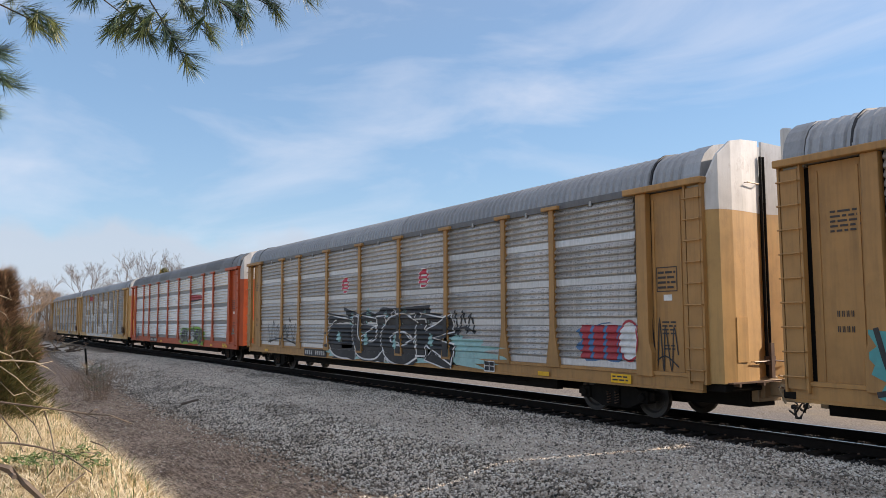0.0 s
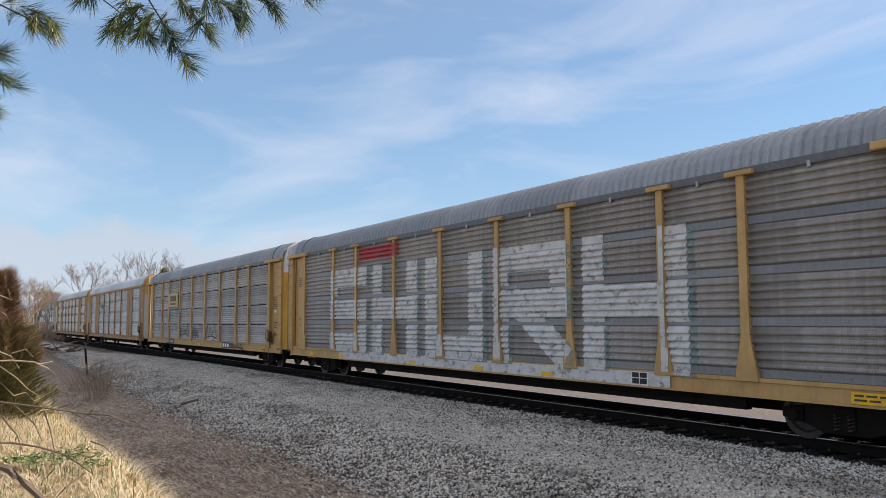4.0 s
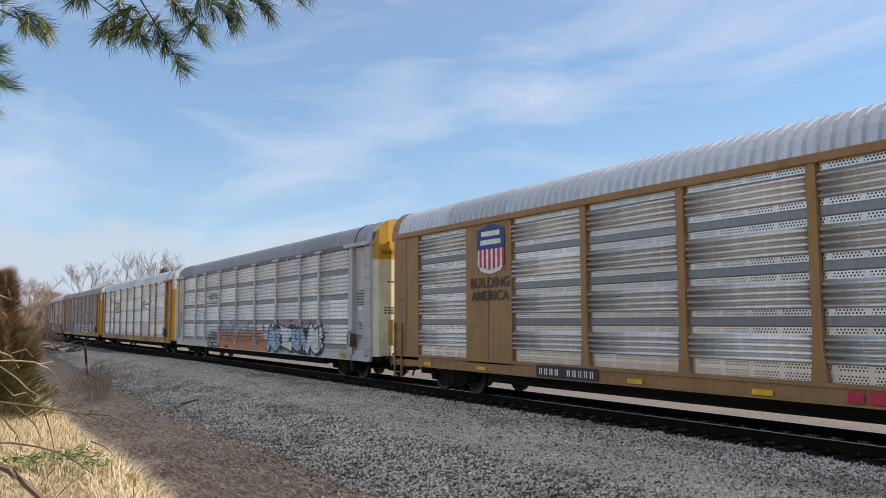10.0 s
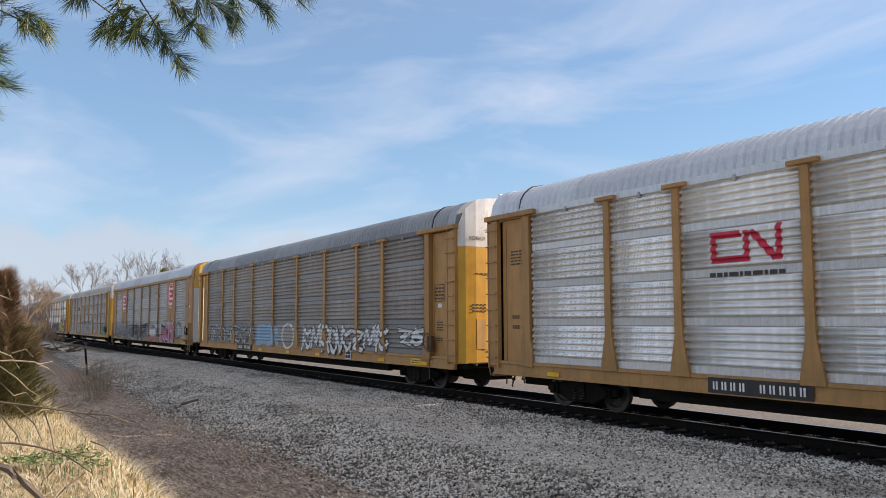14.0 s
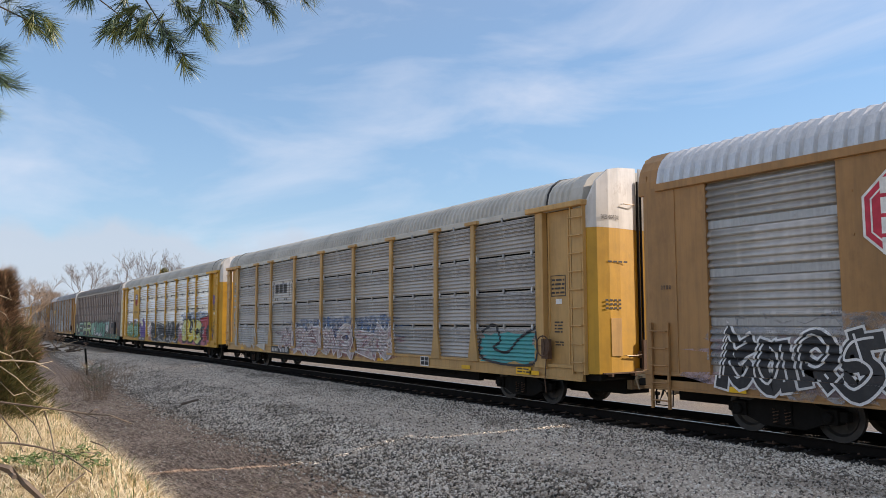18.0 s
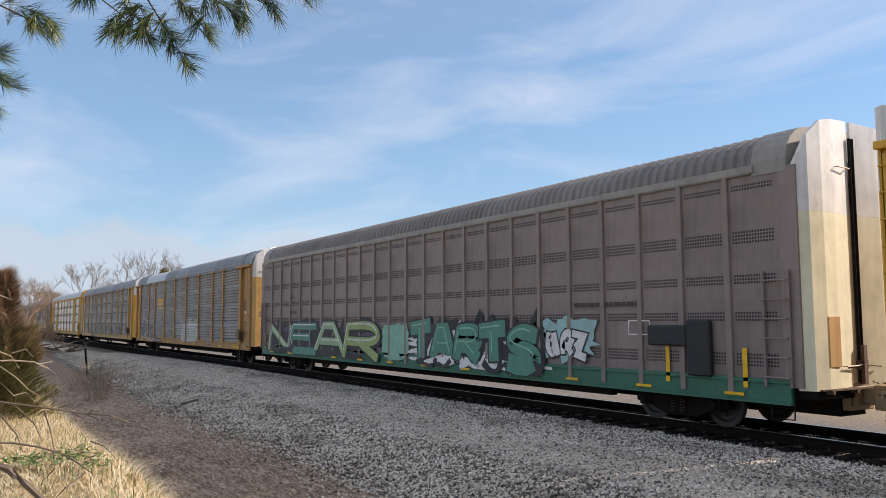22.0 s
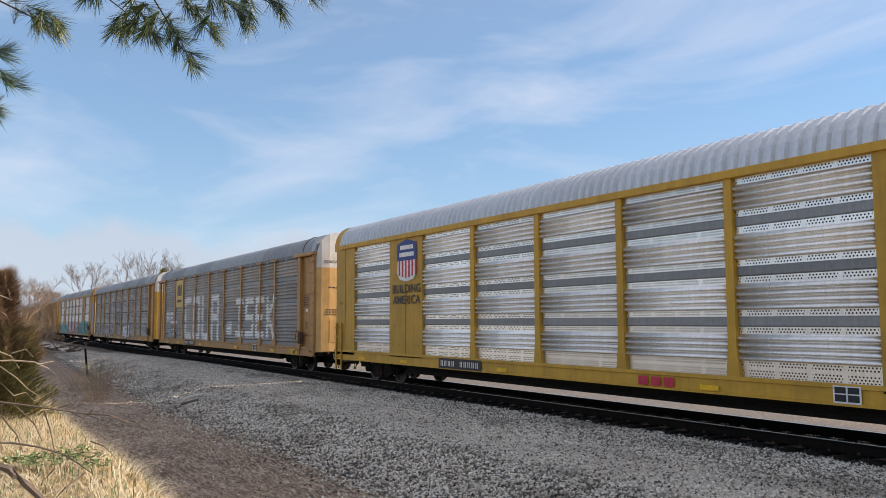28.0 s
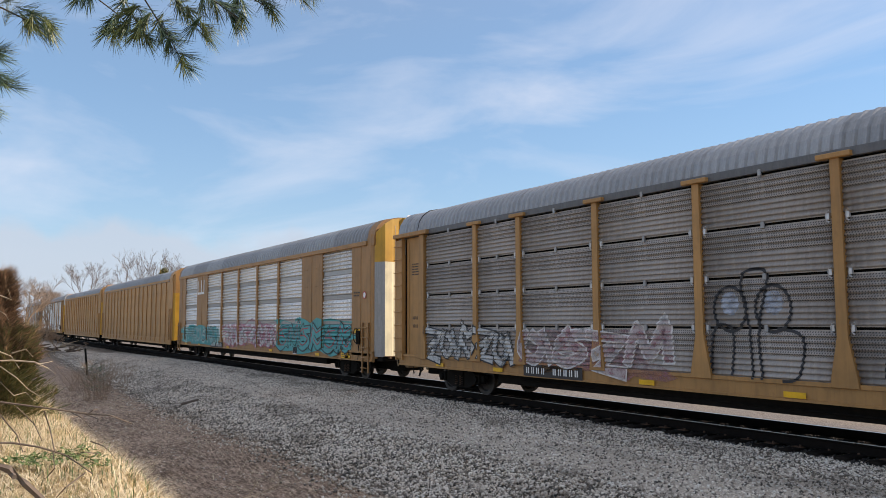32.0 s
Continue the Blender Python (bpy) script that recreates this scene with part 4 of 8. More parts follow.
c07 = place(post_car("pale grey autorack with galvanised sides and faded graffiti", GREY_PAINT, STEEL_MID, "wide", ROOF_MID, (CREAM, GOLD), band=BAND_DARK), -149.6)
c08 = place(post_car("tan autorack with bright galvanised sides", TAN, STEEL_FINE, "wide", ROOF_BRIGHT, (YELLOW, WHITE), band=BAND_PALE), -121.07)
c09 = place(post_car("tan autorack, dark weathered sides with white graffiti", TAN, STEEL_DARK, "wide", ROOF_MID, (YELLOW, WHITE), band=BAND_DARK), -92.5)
c10 = place(flush_car("tan smooth autorack with grey panels, red octagons and graffiti", TAN_BROWN, STEEL_DULL, "wide", ROOF_BRIGHT, (CREAM, GOLD), band=BAND_MID), -64.0)
c11 = place(post_car("tan autorack with grey fine-ribbed sides and a cream roof", TAN_LIGHT, STEEL_RIBBED, "fine", ROOF_CREAM, (YELLOW, WHITE)), -35.45)
c12 = place(post_car("yellow autorack with bright sides and many-coloured graffiti", YELLOW, STEEL_HOLED, "holed", ROOF_CREAM, (YELLOW, WHITE), brake=False), -6.78)
c13 = place(ribbed_car("taupe ribbed autorack with green sill and green graffiti", TAUPE, PALE_TAUPE, ROOF_TAUPE, (CREAM, WHITE), GREEN), 21.75)
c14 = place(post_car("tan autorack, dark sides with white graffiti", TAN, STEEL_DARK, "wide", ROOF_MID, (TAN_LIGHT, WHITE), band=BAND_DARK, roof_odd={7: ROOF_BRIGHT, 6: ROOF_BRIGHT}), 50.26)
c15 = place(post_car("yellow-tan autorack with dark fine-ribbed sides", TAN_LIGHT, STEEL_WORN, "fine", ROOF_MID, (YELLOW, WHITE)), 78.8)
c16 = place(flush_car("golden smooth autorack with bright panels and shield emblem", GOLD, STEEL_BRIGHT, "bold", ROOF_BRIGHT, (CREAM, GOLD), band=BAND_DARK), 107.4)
c17 = place(post_car("tan autorack, dark sides with big white block letters", TAN, STEEL_DARK, "wide", ROOF_MID, (TAN_LIGHT, WHITE), band=BAND_DARK), 136.1)
c18 = place(post_car("tan autorack, dark fine-ribbed sides with graffiti", TAN, STEEL_WORN, "fine", ROOF_MID, (GOLD, WHITE)), 164.85)
c19 = place(flush_car("tan smooth autorack with teal graffiti along its foot", TAN_BROWN, STEEL_MID, "wide", ROOF_MID, (CREAM, GOLD), band=BAND_MID), 193.4)
place(ribbed_car("tan ribbed autorack with slim posts", TAN, TAN, ROOF_MID, (YELLOW, TAN), TAN, 1.5, False), 222.0)
place(ribbed_car("tan ribbed autorack coupled in a pair", TAN, TAN, ROOF_MID, (YELLOW, TAN), TAN, 1.5, False), 250.4)
c22 = place(post_car("distant tan autorack with grey sides", TAN, STEEL_MID, "wide", ROOF_MID, (YELLOW, WHITE)), 279.0)
c23 = place(post_car("distant tan autorack with dull sides", TAN, STEEL_DULL, "wide", ROOF_MID, (YELLOW, WHITE)), 307.6)

# ---- painting on the cars: markings, emblems and graffiti ----
def spray(name, col, fade=0.35, rough=0.6, cover=None):
    """Spray paint: uneven, thin in places; cover: the spread of noise over which it wears away to the sheet below."""
    m, nt, b = shader(name, rough)
    f = noise_tex(nt, 3.5, 6, 0.7)
    g = noise_tex(nt, 1.0, 3, 0.5, (1, 1, 0.4))
    c = ramp(nt, f, [(0.28, tuple(v * (1 - fade) + 0.12 * fade for v in col)), (0.5, col), (0.8, tuple(min(1, v * 1.15 + 0.02) for v in col))])
    c = mixed(nt, ramp(nt, g, [(0.5, (0, 0, 0)), (0.85, (fade,) * 3)]), c, (0.2, 0.19, 0.18))
    nt.links.new(c, b.inputs["Base Color"])
    if cover:
        worn = noise_tex(nt, 3.2, 8, 0.72, (1, 1, 1.6))
        nt.links.new(ramp(nt, worn, [(cover[0], (0, 0, 0)), (cover[1], (cover[2],) * 3)]), b.inputs["Alpha"])
    return m


S_BLACK = spray("black_spray", (0.02, 0.02, 0.022), 0.2)
S_WHITE = spray("white_spray", (0.72, 0.71, 0.69), 0.35)
S_CHALK = spray("worn_white_spray", (0.60, 0.60, 0.58), 0.45, cover=(0.34, 0.52, 0.9))
S_CHALK_BOLD = spray("bold_white_spray", (0.72, 0.71, 0.69), 0.3, cover=(0.30, 0.44, 1.0))
S_DIM = spray("dim_grey_spray", (0.15, 0.14, 0.13), 0.4)
S_FAINT = spray("rubbed_white_spray", (0.68, 0.66, 0.63), 0.35, cover=(0.30, 0.47, 0.92))
S_MIST = spray("dusty_rose_mist", (0.40, 0.17, 0.19), 0.4, cover=(0.38, 0.66, 0.75))
S_BLUE_MIST = spray("dusty_blue_mist", (0.10, 0.20, 0.38), 0.35, cover=(0.38, 0.66, 0.8))
S_PINK_MIST = spray("pink_mist", (0.66, 0.30, 0.36), 0.3, cover=(0.36, 0.64, 0.75))
S_RUST_MIST = spray("orange_mist", (0.50, 0.20, 0.09), 0.3, cover=(0.32, 0.55, 0.85))
S_GREY_MIST = spray("grey_mist", (0.42, 0.42, 0.43), 0.4, cover=(0.38, 0.62, 0.7))
S_PURPLE_MIST = spray("purple_mist", (0.16, 0.12, 0.26), 0.3, cover=(0.36, 0.60, 0.8))
S_TEAL = spray("teal_spray", (0.05, 0.34, 0.34), 0.3)
S_AQUA = spray("pale_teal_spray", (0.30, 0.52, 0.50), 0.4)
S_AQUA_WORN = spray("rubbed_teal_spray", (0.24, 0.36, 0.34), 0.4, cover=(0.40, 0.60, 0.8))
S_MINT = spray("mint_spray", (0.22, 0.46, 0.34), 0.3)
S_JADE = spray("jade_spray", (0.07, 0.25, 0.18), 0.3)
S_LEAF = spray("pale_leaf_spray", (0.30, 0.44, 0.24), 0.3)
S_GREEN = spray("green_spray", (0.20, 0.42, 0.04), 0.3)
S_OLIVE = spray("olive_spray", (0.30, 0.40, 0.14), 0.35)
S_RED = spray("red_spray", (0.42, 0.04, 0.05), 0.35)
S_PINK = spray("pink_spray", (0.62, 0.20, 0.28), 0.35)
S_ROSE = spray("rose_spray", (0.45, 0.13, 0.18), 0.35)
S_BLUE = spray("blue_spray", (0.06, 0.18, 0.36), 0.35)
S_SKY = spray("light_blue_spray", (0.26, 0.42, 0.56), 0.35)
S_SKY_MIST = spray("pale_blue_mist", (0.50, 0.56, 0.66), 0.3, cover=(0.32, 0.60, 0.8))
S_PURPLE = spray("purple_spray", (0.13, 0.07, 0.28), 0.3)
S_YELLOW = spray("yellow_spray", (0.72, 0.58, 0.06), 0.3)
S_LIME = spray("pale_yellow_spray", (0.62, 0.62, 0.22), 0.3)
S_ORANGE = spray("orange_spray", (0.55, 0.18, 0.06), 0.4)
S_HAZE = spray("pale_pink_haze", (0.52, 0.38, 0.40), 0.4, cover=(0.34, 0.60, 0.75))
PLATE = plain("dark_plate_paint", (0.035, 0.03, 0.028), 0.6)
EMBLEM_TAN = plain("emblem_plate_tan", (0.52, 0.34, 0.09), 0.5)
EMBLEM_PALE = plain("emblem_plate_pale", (0.52, 0.50, 0.48), 0.5)


def post_style(kind):
    edges = bay_edges(BAYS)

    def x_at(y, z, ry):
        """Outward distance of the surface at y, z; ry: the y that decides which piece it is."""
        if abs(ry) > edges[0] + 1.32:
            return 1.606
        if abs(ry) > edges[0] + 0.28:
            return 1.464
        if abs(ry) > edges[0] - 0.02:
            return 1.603
        if z < 1.035:
            return 1.563
        for p in edges[1:-1]:
            if abs(ry - p) < 0.088 or (z < 1.5 and abs(ry - p) < 0.15):
                return 1.598
        return 1.50 + relief(kind, z)
    cuts = []
    for p in edges[1:-1]:
        cuts += [p - 0.15, p - 0.088, p + 0.088, p + 0.15]
    for s in (-1, 1):
        cuts += [s * (edges[0] - 0.02), s * (edges[0] + 0.28), s * (edges[0] + 1.32)]
    return kind, x_at, cuts


def flush_style(kind):
    bays = flush_edges()

    def x_at(y, z, ry):
        if z < 1.035:
            return 1.563
        for k, a, b in bays:
            if b - 0.001 < ry < a + 0.001:
                return 1.45 + relief(kind, z) if k == "p" else 1.546
        return 1.552
    cuts = []
    for k, a, b in bays:
        cuts += [a, b]
    return kind, x_at, cuts


def flat_style():
    return None, (lambda y, z, ry: 1.575 if z < 0.9 else 1.556), []


STYLES = {"wide": post_style("wide"), "fine": post_style("fine"), "holed": post_style("holed"), "f_wide": flush_style("wide"), "f_bold": flush_style("bold"), "flat": flat_style()}


def levels(kind):
    out = {1.035}
    for r in range(ROWS):
        for _, u in PROFILES[kind]:
            out.add(round(LOW + r * ROW_H + u * sheet_height(kind), 4))
    return sorted(out)


def paint_on(car, style, polys, mat, lift=0.004, name="graffiti", label="", flat=False, even=False, orders=None):
    """Lays polygons (u to the reader's right from the car's middle, z up) on the car's near side, following its sheets."""
    kind, x_at, cuts = STYLES[style]
    bm = bmesh.new()
    lo_u = min(p[0] for q in polys for p in q); hi_u = max(p[0] for q in polys for p in q)
    lo_z = min(p[1] for q in polys for p in q); hi_z = max(p[1] for q in polys for p in q)
    tag = bm.faces.layers.int.new("order")
    for i, q in enumerate(polys):
        bm.faces.new([bm.verts.new((0.0, -u, z)) for u, z in q])[tag] = orders[i] if orders else i
    for z, n in ((0.705, -1), (4.62, 1)):          # nothing hangs below the sill or over the eave
        bmesh.ops.bisect_plane(bm, geom=bm.verts[:] + bm.edges[:] + bm.faces[:], plane_co=(0, 0, z), plane_no=(0, 0, n), clear_outer=True)
    for y in [] if flat else cuts:
        if -hi_u < y < -lo_u:
            bmesh.ops.bisect_plane(bm, geom=bm.verts[:] + bm.edges[:] + bm.faces[:], plane_co=(0, y, 0), plane_no=(0, 1, 0))
    if kind and not flat:
        for z in levels(kind):
            if lo_z < z < hi_z:
                bmesh.ops.bisect_plane(bm, geom=bm.verts[:] + bm.edges[:] + bm.faces[:], plane_co=(0, 0, z), plane_no=(0, 0, 1))
    verts, faces, known = [], [], {}
    order = bm.faces.layers.int["order"]
    for f in bm.faces:
        c = f.calc_center_median()
        up = lift + (0.0 if even else 0.00035 * (f[order] % 40))
        ids = []
        for v in f.verts:
            z = v.co.z
            zz = min(z, 1.034) if c.z < 1.035 else max(z, 1.036)
            co = (-((1.592 if flat else x_at(v.co.y, zz, c.y)) + up), v.co.y, z)
            key = tuple(round(k, 4) for k in co)
            if key not in known:
                known[key] = len(verts)
                verts.append(co)
            if known[key] not in ids:
                ids.append(known[key])
        if len(ids) > 2:
            faces.append(ids if f.normal.x < 0 else ids[::-1])
    bm.free()
    me = bpy.data.meshes.new(name)
    me.from_pydata(verts, [], faces)
    me.materials.append(mat)
    ob = new(name, me)
    ob.parent = car
    if label:
        ob["label"] = label
    return ob


def rect(u0, u1, z0, z1):
    return [(u0, z0), (u1, z0), (u1, z1), (u0, z1)]


STROKES = {
    "C": [(0, 0, 0, 1), (0, 0, 1, 0), (0, 1, 1, 1)], "O": [(0, 0, 0, 1), (0, 0, 1, 0), (0, 1, 1, 1), (1, 0, 1, 1)],
    "L": [(0, 0, 0, 1), (0, 0, 1, 0)], "A": [(0, 0, 0, 1), (0, 1, 1, 1), (1, 0, 1, 1), (0, .5, 1, .5)],
    "I": [(.5, 0, .5, 1), (0, 0, 1, 0), (0, 1, 1, 1)], "S": [(0, 0, 1, 0), (1, 0, 1, .5), (0, .5, 1, .5), (0, .5, 0, 1), (0, 1, 1, 1)],
    "E": [(0, 0, 0, 1), (0, 0, 1, 0), (0, .5, .8, .5), (0, 1, 1, 1)], "K": [(0, 0, 0, 1), (.05, .5, 1, 1), (.05, .5, 1, 0)],
    "H": [(0, 0, 0, 1), (1, 0, 1, 1), (0, .5, 1, .5)], "U": [(0, 0, 0, 1), (1, 0, 1, 1), (0, 0, 1, 0)],
    "R": [(0, 0, 0, 1), (0, 1, 1, 1), (1, .5, 1, 1), (0, .5, 1, .5), (.3, .5, 1, 0)], "B": [(0, 0, 0, 1), (0, 0, 1, 0), (0, .5, 1, .5), (0, 1, .9, 1), (1, 0, 1, .5), (.9, .5, .9, 1)],
    "M": [(0, 0, 0, 1), (1, 0, 1, 1), (0, 1, .5, .4), (.5, .4, 1, 1)], "W": [(0, 0, 0, 1), (1, 0, 1, 1), (0, 0, .5, .6), (.5, .6, 1, 0)],
    "N": [(0, 0, 0, 1), (1, 0, 1, 1), (0, 1, 1, 0)], "G": [(0, 0, 0, 1), (0, 0, 1, 0), (0, 1, 1, 1), (1, 0, 1, .45), (.5, .45, 1, .45)],
    "D": [(0, 0, 0, 1), (0, 0, .8, 0), (0, 1, .8, 1), (1, .15, 1, .85)], "T": [(.5, 0, .5, 1), (0, 1, 1, 1)], "2": [(0, 1, 1, 1), (1, .5, 1, 1), (0, .5, 1, .5), (0, 0, 0, .5), (0, 0, 1, 0)],
}


def bar_poly(x0, z0, x1, z1, t, flare=0.0):
    d = Vector((x1 - x0, z1 - z0))
    if d.length < 1e-6:
        d = Vector((1, 0))
    d.normalize()
    n = Vector((-d.y, d.x)) * t / 2
    e = d * t / 2
    a, b = Vector((x0, z0)) - e, Vector((x1, z1)) + e
    n2 = n * (1 + flare)
    return [tuple(a - n), tuple(b - n2), tuple(b + n2), tuple(a + n)]


def block_word(word, u0, u1, z0, z1, thick, gap=0.3, lean=0.0):
    """A word in square strokes filling a box."""
    w = (u1 - u0) / (len(word) + gap * (len(word) - 1))
    out = []
    for i, ch in enumerate(word):
        a = u0 + i * w * (1 + gap)
        for x0, y0, x1, y1 in STROKES.get(ch, []):
            fx = lambda x: a + thick / 2 + x * (w - thick)
            fz = lambda y: z0 + thick / 2 + y * (z1 - z0 - thick)
            out.append(bar_poly(fx(x0) + lean * (fz(y0) - z0), fz(y0), fx(x1) + lean * (fz(y1) - z0), fz(y1), thick))
    return out


def cloud(u0, u1, z0, z1, seed, n=26, rough=0.22):
    r = random.Random(seed)
    cu, cz, ru, rz = (u0 + u1) / 2, (z0 + z1) / 2, (u1 - u0) / 2, (z1 - z0) / 2
    pts = []
    for k in range(n):
        a = k * math.tau / n
        c, s = math.cos(a), math.sin(a)
        q = max(abs(c), abs(s)) ** 0.75
        j = 1 + r.uniform(-rough, rough * 0.5)
        pts.append((cu + ru * c / q * j, cz + rz * s / q * j))
    return [[(cu, cz), pts[k], pts[(k + 1) % n]] for k in range(n)]


# strokes of spray letters on a ten by ten grid; "~": a curved stroke. The numbered ones are loose flourishes, no letters.
GLYPHS = {
    "G": "~9,8 6,10 2,9 0,5 2,1 6,0 9,1 9,4 5,4", "U": "~0,10 0,4 2,0 7,0 9,4 9,10", "C": "~9,8 6,10 2,9 0,5 2,1 6,0 9,2",
    "K": "1,0 1,10|9,10 2,5 9,0", "A": "0,0 3,10 6,10 9,0|2,4 8,4", "N": "0,0 1,10 8,0 9,10", "T": "0,9 9,10|5,9 5,0",
    "S": "~9,9 5,10 1,8 2,6 8,4 9,2 5,0 0,1", "E": "9,9 1,9 0,5 1,0 9,0|1,5 7,5", "R": "0,0 1,10|~1,10 7,10 9,7 7,5 1,5|4,5 9,0",
    "1": "~0,1 2,9 5,3 8,10 9,2", "2": "~9,9 3,8 1,5 5,5 8,3 4,0 0,2|3,10 6,4", "3": "0,0 2,10 5,7 9,9|~2,5 6,1 9,4",
    "4": "~1,9 0,3 4,0 6,5 3,8|6,9 9,0", "5": "0,9 9,8 3,1 9,0|~2,4 6,6", "6": "~2,0 1,7 5,10 9,7 6,3 2,4|7,2 9,0",
}


def curved(pts, steps=5):
    """A smooth line through the points."""
    out = []
    p = [Vector(q) for q in pts]
    for i in range(len(p) - 1):
        a, b, c, d = p[max(i - 1, 0)], p[i], p[i + 1], p[min(i + 2, len(p) - 1)]
        for k in range(steps):
            t = k / steps
            out.append(0.5 * (2 * b + (c - a) * t + (2 * a - 5 * b + 4 * c - d) * t * t + (3 * b - a - 3 * c + d) * t ** 3))
    return out + [p[-1]]


def ribbon(path, t, ends=0.0, grow=0.0):
    """Quads of a stroke of thickness t along a path, with mitred corners; grow: how much thicker its end is."""
    p = [Vector(q) for q in path]
    p[0] = p[0] + (p[0] - p[1]).normalized() * ends
    p[-1] = p[-1] + (p[-1] - p[-2]).normalized() * ends
    left, right = [], []
    for i, q in enumerate(p):
        d0 = (q - p[i - 1]).normalized() if i else (p[1] - q).normalized()
        d1 = (p[i + 1] - q).normalized() if i + 1 < len(p) else d0
        m = d0 + d1
        m = m.normalized() if m.length > 0.2 else Vector((-d0.y, d0.x))
        n = Vector((-m.y, m.x))
        k = 1.0 / max(0.55, abs(n.dot(Vector((-d1.y, d1.x)))))
        w = n * (t / 2 * k * (1 + grow * i / len(p)))
        left.append(q + w)
        right.append(q - w)
    return [[tuple(right[i]), tuple(right[i + 1]), tuple(left[i + 1]), tuple(left[i])] for i in range(len(p) - 1)]


def letter(car, style, ch, u0, u1, z0, z1, thick, fill, line, shine, drop, base, r, label=""):
    """One sprayed letter: a drop shadow, its outline, its fill and a thin gleam."""
    paths = []
    lean = r.uniform(-0.04, 0.10)
    for code in GLYPHS[ch].split("|"):
        pts = [tuple(float(v) / 10 for v in q.split(",")) for q in code.strip("~").split()]
        h = thick / 2
        pts = [(u0 + h + x / 0.9 * (u1 - u0 - thick) + lean * y, z0 + h + y * (z1 - z0 - thick)) for x, y in pts]
        paths.append(curved(pts) if code[0] == "~" else [Vector(q) for q in pts])
    edge = 0.028 + 0.05 * thick

    def layer(mat, t, dx, dz, lift, cap, name):
        polys, orders = [], []
        for k, path in enumerate(paths):
            qs = ribbon([q + Vector((dx, dz)) for q in path], t, cap, 0.18)
            polys += qs
            orders += [k] * len(qs)
        return paint_on(car, style, polys, mat, lift, name, label if name == "graffiti" else "", orders=orders)
    if drop:
        layer(drop, thick + edge * 1.6, 0.10, -0.07, base - 0.003, thick * 0.2, "letter_shadow")
    layer(line, thick + edge * 2, 0, 0, base, thick * 0.25 + edge, "letter_outline")
    layer(fill, thick, 0, 0, base + 0.0022, thick * 0.25, "graffiti")
    if shine:
        layer(shine, 0.04, -thick * 0.22, thick * 0.2, base + 0.0044, -0.05, "letter_gleam")


def graffiti(car, style, u0, u1, z0, z1, n, seed, fill, line, back=None, shine=None, thick=0.24, label="", up=0.0, word="", drop=None):
    """A sprayed piece: a cloud behind, then letters that overlap one another."""
    r = random.Random(seed)
    if back:
        paint_on(car, style, cloud(u0 - 0.3, u1 + 0.3, z0 - 0.05, z1 + 0.15, seed, 44, 0.3), back, 0.003, "paint_cloud", even=True)
    if not word:
        last = ""
        for k in range(n):
            last = r.choice([q for q in "123456" if q != last])
            word += last
    w = (u1 - u0) / len(word)
    for i, ch in enumerate(word):
        a = u0 + i * w - 0.05 * w
        if drop:
            letter(car, style, r.choice("12356"), a + r.uniform(-0.1, 0.2) * w, a + w * r.uniform(1.0, 1.25), z0 - 0.02, z1 + 0.04, min(thick * 0.55, w * 0.2), drop, line, None, None, 0.006 + up + 0.0006 * i, r)
        letter(car, style, ch, a, a + w * 1.10, z0 + r.uniform(-0.02, 0.14) * (z1 - z0), z1 - r.uniform(0.0, 0.14) * (z1 - z0), min(thick, w * 0.34, (z1 - z0) * 0.30), fill if not isinstance(fill, tuple) else fill[i % len(fill)], line, shine, drop, 0.0075 + up + 0.005 * (i % 6), r, label if i == 0 else "")


def scrawl(car, style, u0, u1, z0, z1, seed, mat, t=0.045, n=7):
    """A quick tag: one thin looping line and a cross stroke."""
    r = random.Random(seed)
    pts = []
    m = max(5, int(n * 1.6))
    for i in range(m):
        u = u0 + (u1 - u0) * (i + r.uniform(-0.35, 0.35)) / (m - 1)
        pts.append((min(u1, max(u0, u)), (z0 if i % 2 else z1) + r.uniform(-0.28, 0.28) * (z1 - z0)))
    qs = ribbon(curved(pts, 4), t)
    more = ribbon(curved([(u0, z0), ((u0 + u1) / 2, z0 + 0.22 * (z1 - z0)), (u1, z0 - 0.02)], 4), t)
    paint_on(car, style, qs + more, mat, 0.007, "scrawled_tag", orders=[i % 3 for i in range(len(qs))] + [4] * len(more))


def drip(u, z, w, h, lean=0.0):
    """A drop-shaped blot."""
    return [(u + w * math.sin(a) * (1.0 - 0.55 * math.cos(a)) + lean * math.cos(a) * h, z + h * math.cos(a)) for a in [k * math.tau / 14 for k in range(14)]]


def plate_bars(car, style, u0, u1, z0, z1, digits=9, plate_mat=PLATE, bar_mat=MARK_WHITE, edge=True):
    """A car's number as plain bars on its dark plate."""
    if edge:
        paint_on(car, style, [rect(u0, u1, z0, z1)], plate_mat, 0.003, "number_plate")
    h = z1 - z0
    w = (u1 - u0) * 0.92 / (digits + 1.2)
    qs = []
    for i in range(digits):
        a = u0 + (u1 - u0) * 0.04 + (i + (1.2 if i > 3 else 0)) * w
        qs += [rect(a + 0.15 * w, a + 0.34 * w, z0 + 0.24 * h, z1 - 0.24 * h), rect(a + 0.50 * w, a + 0.72 * w, z0 + 0.24 * h, z1 - 0.24 * h)]
    paint_on(car, style, qs, bar_mat, 0.006, "number_bars")


